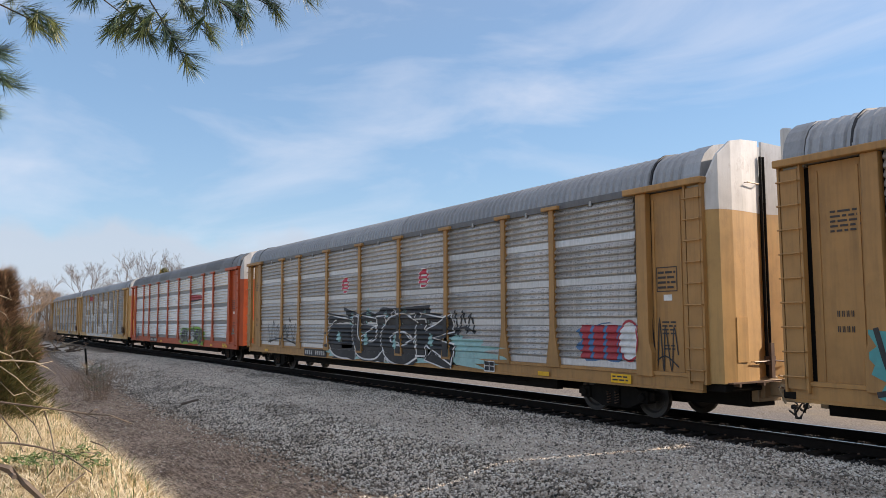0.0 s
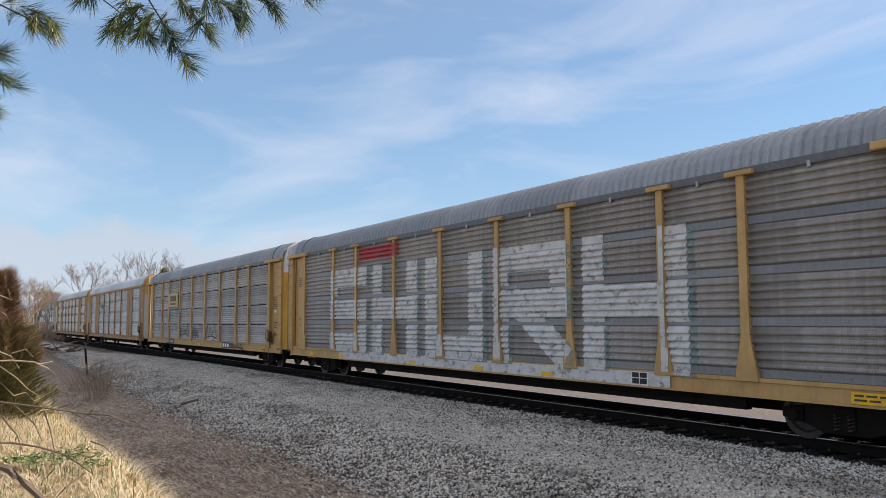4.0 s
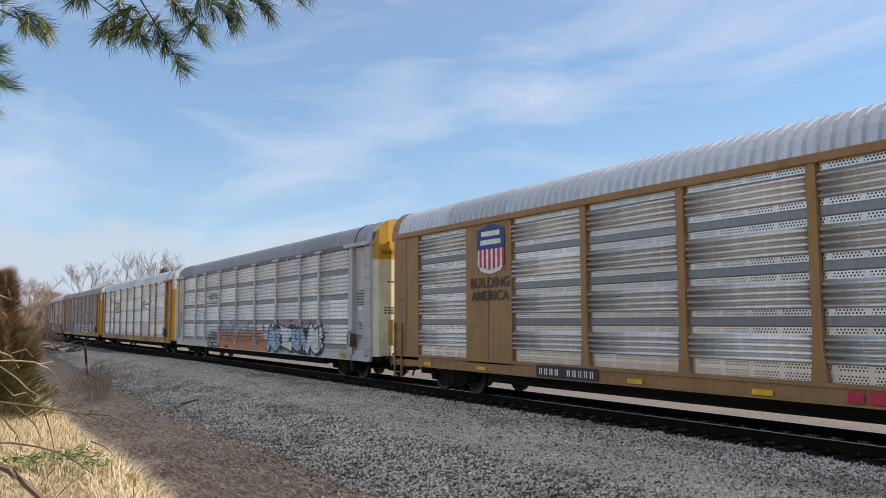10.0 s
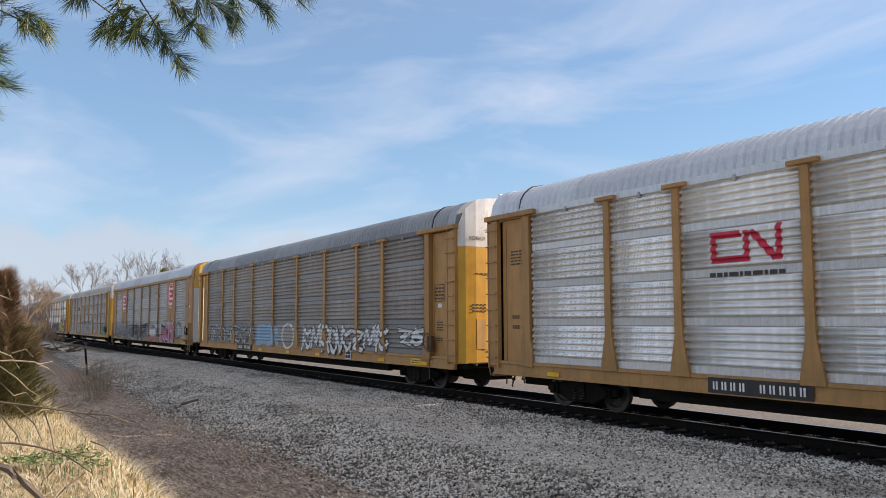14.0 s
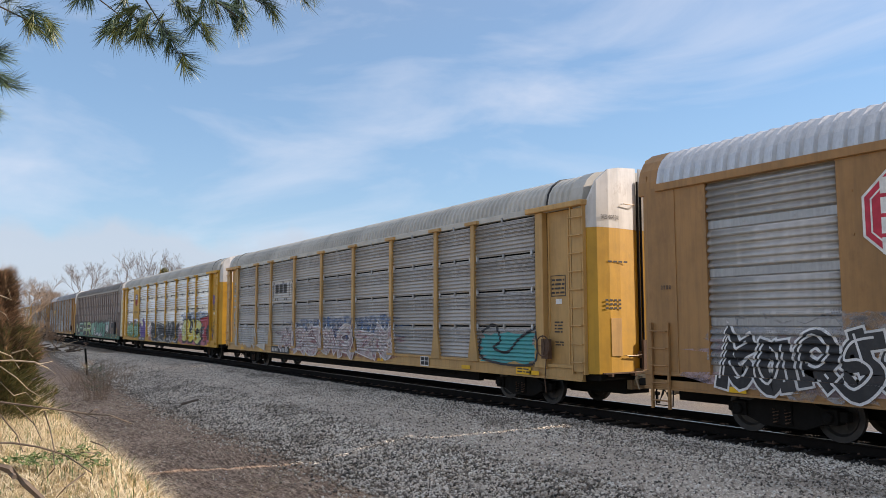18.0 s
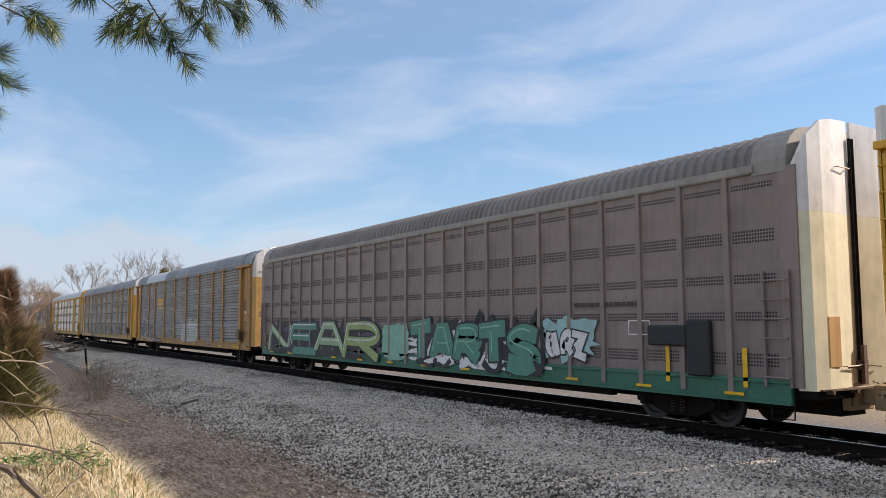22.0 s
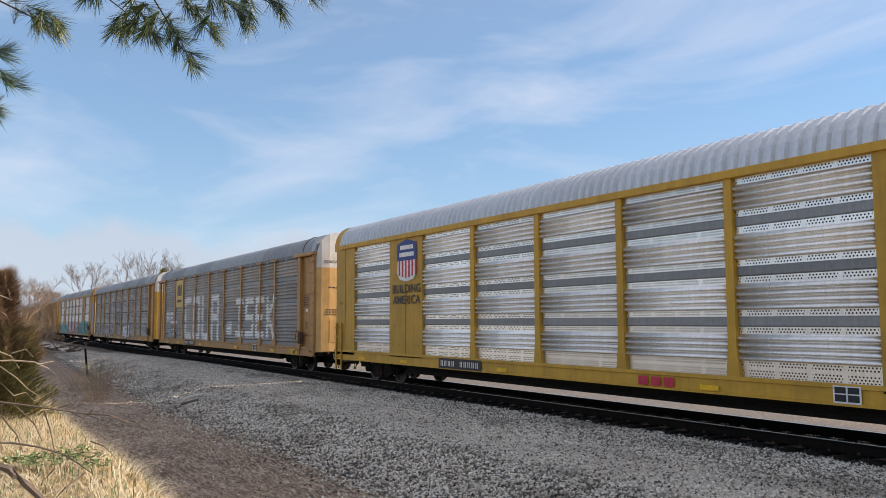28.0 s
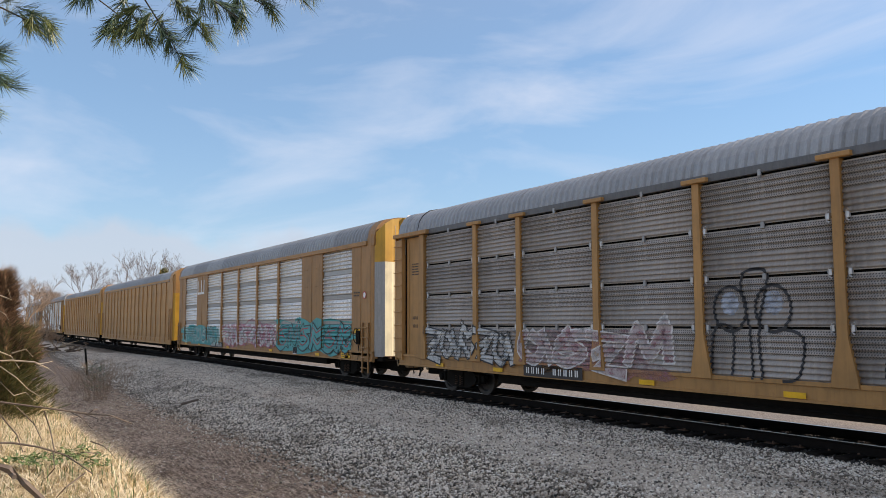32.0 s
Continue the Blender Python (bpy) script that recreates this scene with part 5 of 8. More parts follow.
def fine_print(car, style, u0, u1, z0, z1, rows, mat=MARK_DARK, seed=0):
    """Rows of small unreadable print as bars."""
    r = random.Random(seed + rows)
    h = (z1 - z0) / rows
    qs = []
    for i in range(rows):
        z = z1 - (i + 0.75) * h
        u = u0
        while u < u1 - 0.05:
            w = min(r.uniform(0.06, 0.22), u1 - u)
            qs.append(rect(u, u + w, z, z + h * 0.45))
            u += w + 0.035
    paint_on(car, style, qs, mat, 0.004, "stencil_print")


def frame_box(car, style, u0, u1, z0, z1, mat=MARK_DARK, t=0.02):
    paint_on(car, style, [rect(u0, u1, z0, z0 + t), rect(u0, u1, z1 - t, z1), rect(u0, u0 + t, z0 + t, z1 - t), rect(u1 - t, u1, z0 + t, z1 - t)], mat, 0.004, "stencil_frame")


def text_polys(body, u0, u1, z0, z1):
    """A line of lettering in the built-in font, fitted to a box."""
    cu = bpy.data.curves.new("lettering", "FONT")
    cu.body, cu.resolution_u, cu.offset = body, 3, 0.015
    ob = bpy.data.objects.new("lettering", cu)
    scene.collection.objects.link(ob)
    dg = bpy.context.evaluated_depsgraph_get()
    me = bpy.data.meshes.new_from_object(ob.evaluated_get(dg))
    vs = [v.co.copy() for v in me.vertices]
    fs = [list(p.vertices) for p in me.polygons]
    bpy.data.objects.remove(ob)
    bpy.data.curves.remove(cu)
    bpy.data.meshes.remove(me)
    ax, bx = min(v.x for v in vs), max(v.x for v in vs)
    ay, by = min(v.y for v in vs), max(v.y for v in vs)
    return [[(u0 + (vs[i].x - ax) / (bx - ax) * (u1 - u0), z0 + (vs[i].y - ay) / (by - ay) * (z1 - z0)) for i in f] for f in fs]


def octagon(cu, cz, r, rz):
    return [(cu + r * math.cos(a), cz + rz * math.sin(a)) for a in [math.pi / 8 + k * math.pi / 4 for k in range(8)]]


def ring(cu, cz, r0, r1, n=24, k=1.0):
    out = []
    for i in range(n):
        a, b = i * math.tau / n, (i + 1) * math.tau / n
        out.append([(cu + r0 * math.cos(a), cz + k * r0 * math.sin(a)), (cu + r1 * math.cos(a), cz + k * r1 * math.sin(a)), (cu + r1 * math.cos(b), cz + k * r1 * math.sin(b)), (cu + r0 * math.cos(b), cz + k * r0 * math.sin(b))])
    return out


def red_octagon(car, style, cu, cz, r, rz):
    paint_on(car, style, [octagon(cu, cz, r * 1.12, rz * 1.12)], MARK_WHITE, 0.004, "emblem")
    paint_on(car, style, [octagon(cu, cz, r * 1.06, rz * 1.06)], MARK_RED, 0.006, "emblem", "red octagon emblem with pale bars")
    paint_on(car, style, [octagon(cu, cz, r * 0.94, rz * 0.94)], MARK_WHITE, 0.008, "emblem")
    paint_on(car, style, [octagon(cu, cz, r * 0.90, rz * 0.90)], MARK_RED, 0.010, "emblem")
    qs = [rect(cu - r * 0.66, cu - r * 0.42, cz + rz * (0.44 - 0.42 * i), cz + rz * (0.78 - 0.42 * i)) for i in range(4)]
    qs += [rect(cu - r * 0.32, cu + r * w, cz + rz * (0.48 - 0.42 * i), cz + rz * (0.66 - 0.42 * i)) for i, w in enumerate((0.6, 0.25, 0.72, 0.6))]
    paint_on(car, style, qs, MARK_WHITE, 0.012, "emblem")


def shield(car, style, u0, u1, z0, z1, flat=False):
    w, h = u1 - u0, z1 - z0
    f = lambda a, b: (u0 + a * w, z0 + b * h)
    zt = 0.50
    top = [f(0.0, zt), f(1.0, zt), f(1.02, 0.70), f(1.0, 0.90), f(0.84, 0.93), f(0.70, 0.96), f(0.5, 1.0), f(0.30, 0.96), f(0.16, 0.93), f(0.0, 0.90), f(-0.02, 0.70)]
    low = [f(0.03, zt), f(0.0, 0.22), f(0.14, 0.06), f(0.5, 0.0), f(0.86, 0.06), f(1.0, 0.22), f(0.97, zt)]
    paint_on(car, style, [low], MARK_WHITE, 0.004, "emblem", flat=flat)
    paint_on(car, style, [[f(0.08 + 0.168 * i, zt), f(0.08 + 0.168 * i, 0.08 + 0.03 * abs(i - 2.5)), f(0.165 + 0.168 * i, 0.08 + 0.03 * abs(i - 2.0)), f(0.165 + 0.168 * i, zt)] for i in range(6)], MARK_RED, 0.006, "emblem", flat=flat)
    paint_on(car, style, [top], MARK_BLUE, 0.005, "emblem", "blue and red striped shield emblem", flat=flat)
    paint_on(car, style, [rect(*[u0 + w * k for k in (0.16, 0.84)], z0 + h * 0.76, z0 + h * 0.86), rect(*[u0 + w * k for k in (0.12, 0.88)], z0 + h * 0.59, z0 + h * 0.69)], MARK_WHITE, 0.008, "emblem", flat=flat)


def roundel(car, style, cu, cz, r):
    paint_on(car, style, [[(cu + r * 0.78 * math.cos(k * math.tau / 28), cz + r * 0.78 * math.sin(k * math.tau / 28)) for k in range(28)]], MARK_WHITE, 0.004, "emblem")
    paint_on(car, style, ring(cu, cz, r * 0.80, r, 28), MARK_BLUE, 0.006, "emblem", "blue and white round emblem")
    paint_on(car, style, [[(cu + sx * r * 0.10, cz + sz * r * 0.10), (cu + sx * r * 0.70, cz + sz * r * 0.10), (cu + sx * r * 0.5, cz + sz * r * 0.5), (cu + sx * r * 0.10, cz + sz * r * 0.70)] for sx in (-1, 1) for sz in (-1, 1)], MARK_BLUE, 0.007, "emblem")


def emblem_plate(car, style, u0, u1, z0, z1, mat, bar_mat, bracket=False, flat=True):
    """A flat plate with a maker's mark as plain blocks."""
    paint_on(car, style, [rect(u0, u1, z0, z1)], mat, 0.004, "emblem_plate", flat=flat)
    w, h = u1 - u0, z1 - z0
    qs = [rect(u0 + w * (0.20 + 0.21 * i), u0 + w * (0.37 + 0.21 * i), z0 + h * 0.42, z0 + h * 0.82) for i in range(3)]
    if bracket:
        for a, b in ((0.08, 0.11), (0.89, 0.92)):
            qs.append(rect(u0 + w * a, u0 + w * b, z0 + h * 0.22, z0 + h * 0.90))
        qs += [rect(u0 + w * a, u0 + w * (a + 0.05), z0 + h * 0.1, z0 + h * 0.2) for a in (0.18, 0.28, 0.66, 0.76)]
    else:
        qs.append(rect(u0 + w * 0.2, u0 + w * 0.79, z0 + h * 0.18, z0 + h * 0.28))
    paint_on(car, style, qs, bar_mat, 0.007, "emblem", flat=flat)


def building_america(car, style, u0, u1, z0, z1, one_line=False):
    h = z1 - z0
    if one_line:
        paint_on(car, style, text_polys("BUILDING AMERICA", u0, u1, z0, z1), MARK_DARK, 0.007, "slogan", flat=True)
    else:
        paint_on(car, style, text_polys("BUILDING", u0, u1, z0 + h * 0.56, z1), MARK_DARK, 0.005, "slogan")
        paint_on(car, style, text_polys("AMERICA", u0 + 0.02, u1 - 0.02, z0, z0 + h * 0.44), MARK_DARK, 0.005, "slogan")


def usual_marks(car, style, seed, plate_u=None, plate_mat=PLATE, tan_plate=True, flush=False):
    """What nearly every car carries: reflectors on the sill, data boxes, warning plate, stencils at the ends."""
    r = random.Random(seed)
    for u in (-11.2, -8.4, -3.1, 0.2, 3.3, 8.6, 11.4):
        if r.random() < 0.75:
            a = u + r.uniform(-0.2, 0.2)
            paint_on(car, style, [rect(a, a + 0.42, 0.74, 0.84)], MARK_YELLOW, 0.003, "reflector")
    paint_on(car, style, [rect(6.15, 6.62, 0.72, 1.0)], MARK_WHITE, 0.003, "data_box")
    paint_on(car, style, [rect(6.18, 6.37, 0.75, 0.86), rect(6.40, 6.59, 0.75, 0.86), rect(6.18, 6.37, 0.88, 0.98), rect(6.40, 6.59, 0.88, 0.98)], BLACK, 0.006, "data_box_field")
    paint_on(car, style, [rect(10.9, 11.5, 0.73, 0.92)], MARK_YELLOW, 0.003, "warning_plate")
    fine_print(car, style, 10.95, 11.45, 0.76, 0.90, 2, MARK_DARK, seed)
    if plate_u is not None:
        plate_bars(car, style, plate_u, plate_u + 2.15, 0.70, 0.99)
    if not flush:
        frame_box(car, style, 12.18, 12.72, 2.62, 3.12)
        fine_print(car, style, 12.22, 12.68, 2.66, 3.06, 4, MARK_DARK, seed)
        paint_on(car, style, [rect(12.36, 12.58, 2.44, 2.56)], MARK_WHITE, 0.004, "label_patch")
        fine_print(car, style, 12.30, 12.66, 1.75, 2.05, 4, MARK_DARK, seed + 1)
        fine_print(car, style, 12.32, 12.62, 1.45, 1.58, 2, MARK_DARK, seed + 2)
        fine_print(car, style, -12.62, -12.1, 3.45, 3.85, 5, MARK_DARK, seed + 3)
        plate_bars(car, style, -12.6, -12.15, 2.05, 2.24, 4, None, MARK_DARK, False)
        plate_bars(car, style, -12.6, -12.15, 1.80, 1.99, 4, None, MARK_DARK, False)
    else:
        frame_box(car, style, 11.95, 12.45, 1.62, 1.82)
        paint_on(car, style, [rect(11.98, 12.42, 1.65, 1.79)], MARK_YELLOW, 0.003, "warning_plate")
        fine_print(car, style, 11.9, 12.4, 2.9, 3.1, 2, MARK_DARK, seed)
        plate_bars(car, style, -12.85, -12.45, 2.62, 2.78, 4, None, MARK_DARK, False)
        paint_on(car, style, ring(12.75, 2.95, 0.10, 0.13, 16), MARK_RED, 0.004, "warning_sign")
        paint_on(car, style, [[(12.75 + 0.1 * math.cos(k * math.tau / 16), 2.95 + 0.1 * math.sin(k * math.tau / 16)) for k in range(16)]], MARK_WHITE, 0.003, "warning_sign")


def paint_cars():
    W, F, H, FW, FB = "wide", "fine", "holed", "f_wide", "f_bold"
    for i, c in enumerate((c00, c01, c02, c03, c07, c08, c09, c14, c17, c22, c23)):
        usual_marks(c, W, i, None if c in (c03,) else (-7.3 if c is c14 else -6.4))
    for i, c in enumerate((c04, c11, c12, c15, c18)):
        usual_marks(c, H if c is c12 else F, 20 + i, -6.9 if c is not c04 else -7.7)
    for i, c in enumerate((c05, c10, c19)):
        usual_marks(c, FW, 40 + i, -5.95, flush=True)
    for i, c in enumerate((c06, c16)):
        usual_marks(c, FB, 50 + i, -5.95, flush=True)
    # the first car, only its tail in view
    paint_on(c00, W, cloud(-12.0, -9.4, 0.75, 1.95, 3), S_TEAL, even=True)
    scrawl(c00, W, -11.9, -9.6, 0.9, 1.8, 5, S_BLACK, 0.09)
    # black and teal piece, two small red marks
    for u in (-2.62, 2.95):
        paint_on(c01, W, [octagon(u, 3.34, 0.33, 0.33)], MARK_WHITE, 0.004, "emblem")
        paint_on(c01, W, [octagon(u, 3.34, 0.29, 0.29)], MARK_RED, 0.006, "emblem", "small red emblem")
        paint_on(c01, W, [rect(u - 0.17, u + 0.17, 3.40 - 0.13 * k, 3.46 - 0.13 * k) for k in range(3)], MARK_WHITE, 0.008, "emblem")
    paint_on(c01, W, cloud(-4.5, 6.6, 0.70, 1.72, 11, 50, 0.3), S_AQUA, 0.003, even=True)
    paint_on(c01, W, [drip(-2.0 + 1.25 * k, 2.12 + 0.1 * (k % 2), 0.2, 0.3) for k in range(5)], S_AQUA, 0.003, even=True)
    graffiti(c01, W, -4.0, 4.6, 0.72, 2.36, 4, 12, S_BLACK, S_WHITE, S_BLACK, None, 0.5, "black graffiti outlined in white over teal", word="GUCK", drop=S_BLACK)
    paint_on(c01, W, [drip(-3.1, 1.5, 0.16, 0.2), drip(-0.9, 1.45, 0.15, 0.22), drip(1.2, 1.4, 0.15, 0.26), drip(3.4, 1.5, 0.12, 0.2)], S_AQUA, 0.034, even=True)
    scrawl(c01, W, 4.7, 5.7, 1.75, 2.3, 18, S_BLACK, 0.07, 4)
    paint_on(c01, W, cloud(9.8, 11.7, 1.15, 2.0, 14), S_BLUE, 0.004, even=True)
    paint_on(c01, W, block_word("IUA", 9.95, 11.1, 1.2, 1.95, 0.2), S_RED, 0.006)
    paint_on(c01, W, [[(11.45 + 0.3 * math.cos(k * math.tau / 20), 1.62 + 0.42 * math.sin(k * math.tau / 20)) for k in range(20)]], S_WHITE, 0.008)
    paint_on(c01, W, ring(11.45, 1.62, 0.28, 0.32, 20, 1.4), S_RED, 0.010)
    scrawl(c01, W, -10.7, -7.4, 1.15, 2.0, 16, S_BLACK, 0.06)
    scrawl(c01, W, 12.02, 12.7, 1.15, 2.0, 17, S_BLACK, 0.03, 5)
    # orange car
    paint_on(c02, W, [[(4.35, 3.30), (6.70, 3.34), (6.70, 3.56), (4.35, 3.62)]], S_RED, 0.004, "emblem", "red bar emblem with a dark shadow")
    paint_on(c02, W, [[(4.35, 3.20), (5.6, 3.22), (6.70, 3.30), (6.70, 3.335), (4.35, 3.295)]], S_BLACK, 0.004, "emblem")
    paint_on(c02, W, cloud(1.85, 7.5, 0.72, 1.75, 21, 30), S_GREEN, 0.004, even=True)
    graffiti(c02, W, 2.2, 7.3, 0.75, 1.75, 5, 22, S_BLACK, S_GREEN, None, S_CHALK, 0.26)
    graffiti(c02, W, 3.1, 5.3, 0.8, 1.6, 5, 23, S_CHALK, S_BLACK, None, None, 0.16, "green, black and white graffiti")
    scrawl(c02, W, -12.7, -12.05, 1.5, 1.95, 24, S_WHITE, 0.03, 5)
    scrawl(c02, W, -11.5, -10.3, 0.85, 1.6, 25, S_BLACK, 0.10, 3)
    scrawl(c02, W, 12.1, 12.75, 1.4, 1.7, 26, S_TEAL, 0.03, 5)
    # huge pale letters
    paint_on(c03, W, block_word("SHURH", -9.3, 7.7, 0.98, 3.95, 0.68, 0.16), S_FAINT, 0.004, label="huge pale block letters, worn")
    paint_on(c03, W, block_word("SHURH", -9.0, 7.9, 0.95, 3.85, 0.62, 0.16), S_AQUA_WORN, 0.0025)
    paint_on(c03, W, [rect(-6.85, -3.95, 4.15, 4.58)], S_RED, 0.006)
    paint_on(c03, W, [rect(-8.4, 7.2, 0.72, 1.0)], S_FAINT, 0.002)
    # emblem plate car
    emblem_plate(c04, F, -7.05, -4.65, 2.98, 3.86, EMBLEM_TAN, MARK_DARK)
    paint_on(c04, F, [rect(4.86, 6.2, 0.71, 1.0)], PLATE, 0.003, "dark_patch")
    paint_on(c04, F, [rect(4.98 + 0.38 * i, 5.26 + 0.38 * i, 0.77, 0.94) for i in range(3)], MARK_WHITE, 0.006, "emblem")
    for k, (a, b, z0, z1) in enumerate(((-4.1, -2.0, 1.2, 1.75), (-1.2, 0.1, 1.2, 1.65), (1.5, 3.9, 1.15, 1.75), (6.3, 8.4, 0.75, 1.0))):
        scrawl(c04, F, a, b, z0, z1, 30 + k, S_BLACK, 0.05)
    scrawl(c04, F, -11.0, -10.4, 2.3, 2.9, 37, S_WHITE, 0.06, 2)
    # slanted black emblem: three slim bars and two blocks
    paint_on(c05, FW, [[(-6.5 + 0.1 * i, 3.62 - 0.13 * i), (-5.75, 3.62 - 0.13 * i), (-5.80, 3.70 - 0.13 * i), (-6.4 + 0.1 * i, 3.70 - 0.13 * i)] for i in range(4)] + [[(-5.65, 3.3), (-5.12, 3.3), (-5.0, 3.7), (-5.53, 3.7)], [(-5.0, 3.3), (-4.48, 3.3), (-4.38, 3.7), (-4.9, 3.7)]], MARK_DARK, 0.004, "emblem", "slanted black bar emblem")
    fine_print(c05, FW, -6.45, -4.4, 3.02, 3.16, 1, MARK_DARK, 4)
    # shields
    shield(c06, FB, -8.45, -7.22, 3.28, 4.62)
    building_america(c06, FB, -8.78, -7.02, 2.58, 3.20)
    shield(c16, FB, -8.50, -7.27, 3.28, 4.62)
    building_america(c16, FB, -8.80, -7.02, 2.58, 3.20)
    for c in (c06, c16):
        paint_on(c, FB, [rect(1.9 + 0.34 * i, 2.16 + 0.34 * i, 0.74, 0.92) for i in range(3)], MARK_RED, 0.003, "emblem")
    # pale grey car
    paint_on(c07, W, [rect(-6.9, -4.45, 2.95, 3.65)], WHITE, 0.004, "emblem_plate", "white sign plate with black bars")
    paint_on(c07, W, [[(-6.8, 3.38), (-6.2, 3.38), (-6.1, 3.43), (-6.7, 3.43)], [(-6.15, 3.22), (-5.98, 3.22), (-5.75, 3.58), (-5.95, 3.58)], [(-5.8, 3.22), (-5.6, 3.22), (-5.35, 3.58), (-5.55, 3.58)]] + [[(-5.3, 3.28 + 0.1 * i), (-4.75, 3.28 + 0.1 * i), (-4.6, 3.34 + 0.1 * i), (-5.2, 3.34 + 0.1 * i)] for i in range(3)], MARK_DARK, 0.007, "emblem")
    fine_print(c07, W, -6.75, -4.6, 3.0, 3.12, 1, MARK_DARK, 6)
    paint_on(c07, W, [rect(-4.6, 3.4, 0.72, 1.02), [(-4.3, 1.02), (3.2, 1.02), (3.3, 1.25), (1.6, 1.42), (-1.0, 1.38), (-3.6, 1.5)]], S_ORANGE, 0.003, "paint_cloud", "orange foot of a faded graffiti")
    paint_on(c07, W, cloud(-5.3, 3.2, 1.0, 1.75, 40, 50, 0.25), S_RUST_MIST, 0.004, "paint_cloud", even=True)
    paint_on(c07, W, cloud(-4.6, 1.6, 1.5, 2.15, 41, 44, 0.25), S_HAZE, 0.005, "paint_cloud", even=True)
    paint_on(c07, W, cloud(-3.8, 0.4, 1.65, 2.1, 47, 36, 0.25), S_SKY_MIST, 0.006, "paint_cloud", even=True)
    paint_on(c07, W, [drip(-4.75 + 0.74 * k, 1.2 + 0.62 * ((k * 5) % 3) / 2, 0.12, 0.22, 0.3 if k % 2 else -0.3) for k in range(11)], S_BLUE, 0.008, "paint_blots", "small dark blue blots", even=True)
    paint_on(c07, W, [drip(-2.9, 2.0, 0.2, 0.12), drip(-1.1, 1.62, 0.16, 0.2)], S_LIME, 0.008, "paint_blots", even=True)
    paint_on(c07, W, cloud(3.3, 9.4, 0.72, 1.5, 43, 44, 0.3), S_GREY_MIST, 0.003, "paint_cloud", even=True)
    paint_on(c07, W, cloud(3.4, 9.6, 1.35, 2.05, 49, 44, 0.3), S_PINK_MIST, 0.004, "paint_cloud", even=True)
    graffiti(c07, W, 3.2, 9.3, 0.72, 1.95, 4, 45, (S_SKY, S_CHALK_BOLD), S_BLACK, None, S_WHITE, 0.42, "blue and white graffiti on a pink cloud", drop=S_BLACK)
    scrawl(c07, W, 7.8, 9.6, 1.45, 1.7, 44, S_BLACK, 0.05)
    scrawl(c07, W, -6.3, -5.0, 1.1, 1.55, 45, S_BLACK, 0.05)
    scrawl(c07, W, -12.7, -12.1, 1.3, 2.9, 46, S_BLACK, 0.05, 5)
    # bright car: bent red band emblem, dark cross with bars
    paint_on(c08, W, [rect(-6.25, -5.58, 3.56, 3.68), rect(-6.25, -6.12, 3.10, 3.68), rect(-6.25, -5.45, 3.10, 3.22), rect(-5.52, -5.40, 3.10, 3.66), [(-5.42, 3.62), (-5.30, 3.68), (-4.78, 3.14), (-4.92, 3.08)], rect(-4.86, -4.74, 3.10, 3.74)], MARK_RED, 0.004, "emblem", "bent red band emblem")
    fine_print(c08, W, -6.3, -4.7, 2.80, 2.98, 1, MARK_DARK, 8)
    paint_on(c08, W, [bar_poly(4.52, 3.14, 5.25, 3.56, 0.15), bar_poly(4.52, 3.58, 5.22, 3.12, 0.15)], S_ROSE, 0.004, "emblem")
    fine_print(c08, W, 5.35, 6.9, 3.24, 3.44, 1, MARK_DARK, 9)
    paint_on(c08, W, [rect(4.6 + 0.34 * i, 4.86 + 0.34 * i, 0.74, 0.93) for i in range(3)], S_ORANGE, 0.003, "emblem")
    # dark car, white tags
    graffiti(c09, W, -11.2, -4.0, 0.95, 2.0, 7, 50, S_CHALK, S_BLACK, None, None, 0.12)
    paint_on(c09, W, cloud(-3.7, -0.6, 0.95, 1.9, 51), S_SKY, 0.004, even=True)
    paint_on(c09, W, ring(0.4, 1.45, 0.62, 0.74, 20, 0.75), S_WHITE, 0.006)
    graffiti(c09, W, 2.0, 9.4, 0.85, 2.0, 8, 52, S_WHITE, S_BLACK, None, None, 0.15, "white graffiti tags")
    graffiti(c09, W, 10.0, 11.7, 1.25, 1.95, 2, 53, S_WHITE, S_BLACK, None, None, 0.12)
    # red octagons
    red_octagon(c10, FW, -7.8, 3.66, 0.80, 0.74)
    red_octagon(c10, FW, 8.02, 3.74, 0.76, 0.76)
    paint_on(c10, FW, cloud(-11.7, 0.9, 0.72, 1.75, 66, 60, 0.3), S_HAZE, 0.003, "paint_cloud", even=True)
    graffiti(c10, FW, -11.5, -8.4, 0.72, 2.0, 4, 60, S_BLACK, S_CHALK_BOLD, S_GREY_MIST, S_WHITE, 0.30)
    graffiti(c10, FW, -8.5, -5.0, 0.74, 2.0, 5, 59, S_BLACK, S_CHALK_BOLD, S_GREY_MIST, S_WHITE, 0.26)
    graffiti(c10, FW, -4.7, 0.7, 0.72, 2.05, 5, 61, S_BLACK, S_WHITE, None, None, 0.46, "black letters outlined in white", word="GAUNT", drop=S_BLACK)
    paint_on(c10, FW, text_polys("WELCOME", 0.72, 1.45, 1.72, 1.88), S_BLACK, 0.006, "painted_words")
    paint_on(c10, FW, text_polys("TO THE", 0.75, 1.35, 1.46, 1.60), S_BLACK, 0.006, "painted_words")
    paint_on(c10, FW, [rect(1.7 + 0.21 * i, 1.82 + 0.21 * i, 0.76, 1.10) for i in range(9)], S_PINK_MIST, 0.004, "painted_columns")
    paint_on(c10, FW, [[(1.62 + 0.11 * math.cos(a) + 0.215 * i, 1.36 + 0.26 * math.sin(a)) for a in [k * math.tau / 12 for k in range(12)]] for i in range(9)], S_WHITE, 0.006, "painted_columns", "row of white sprayed columns under a blue roof", even=True)
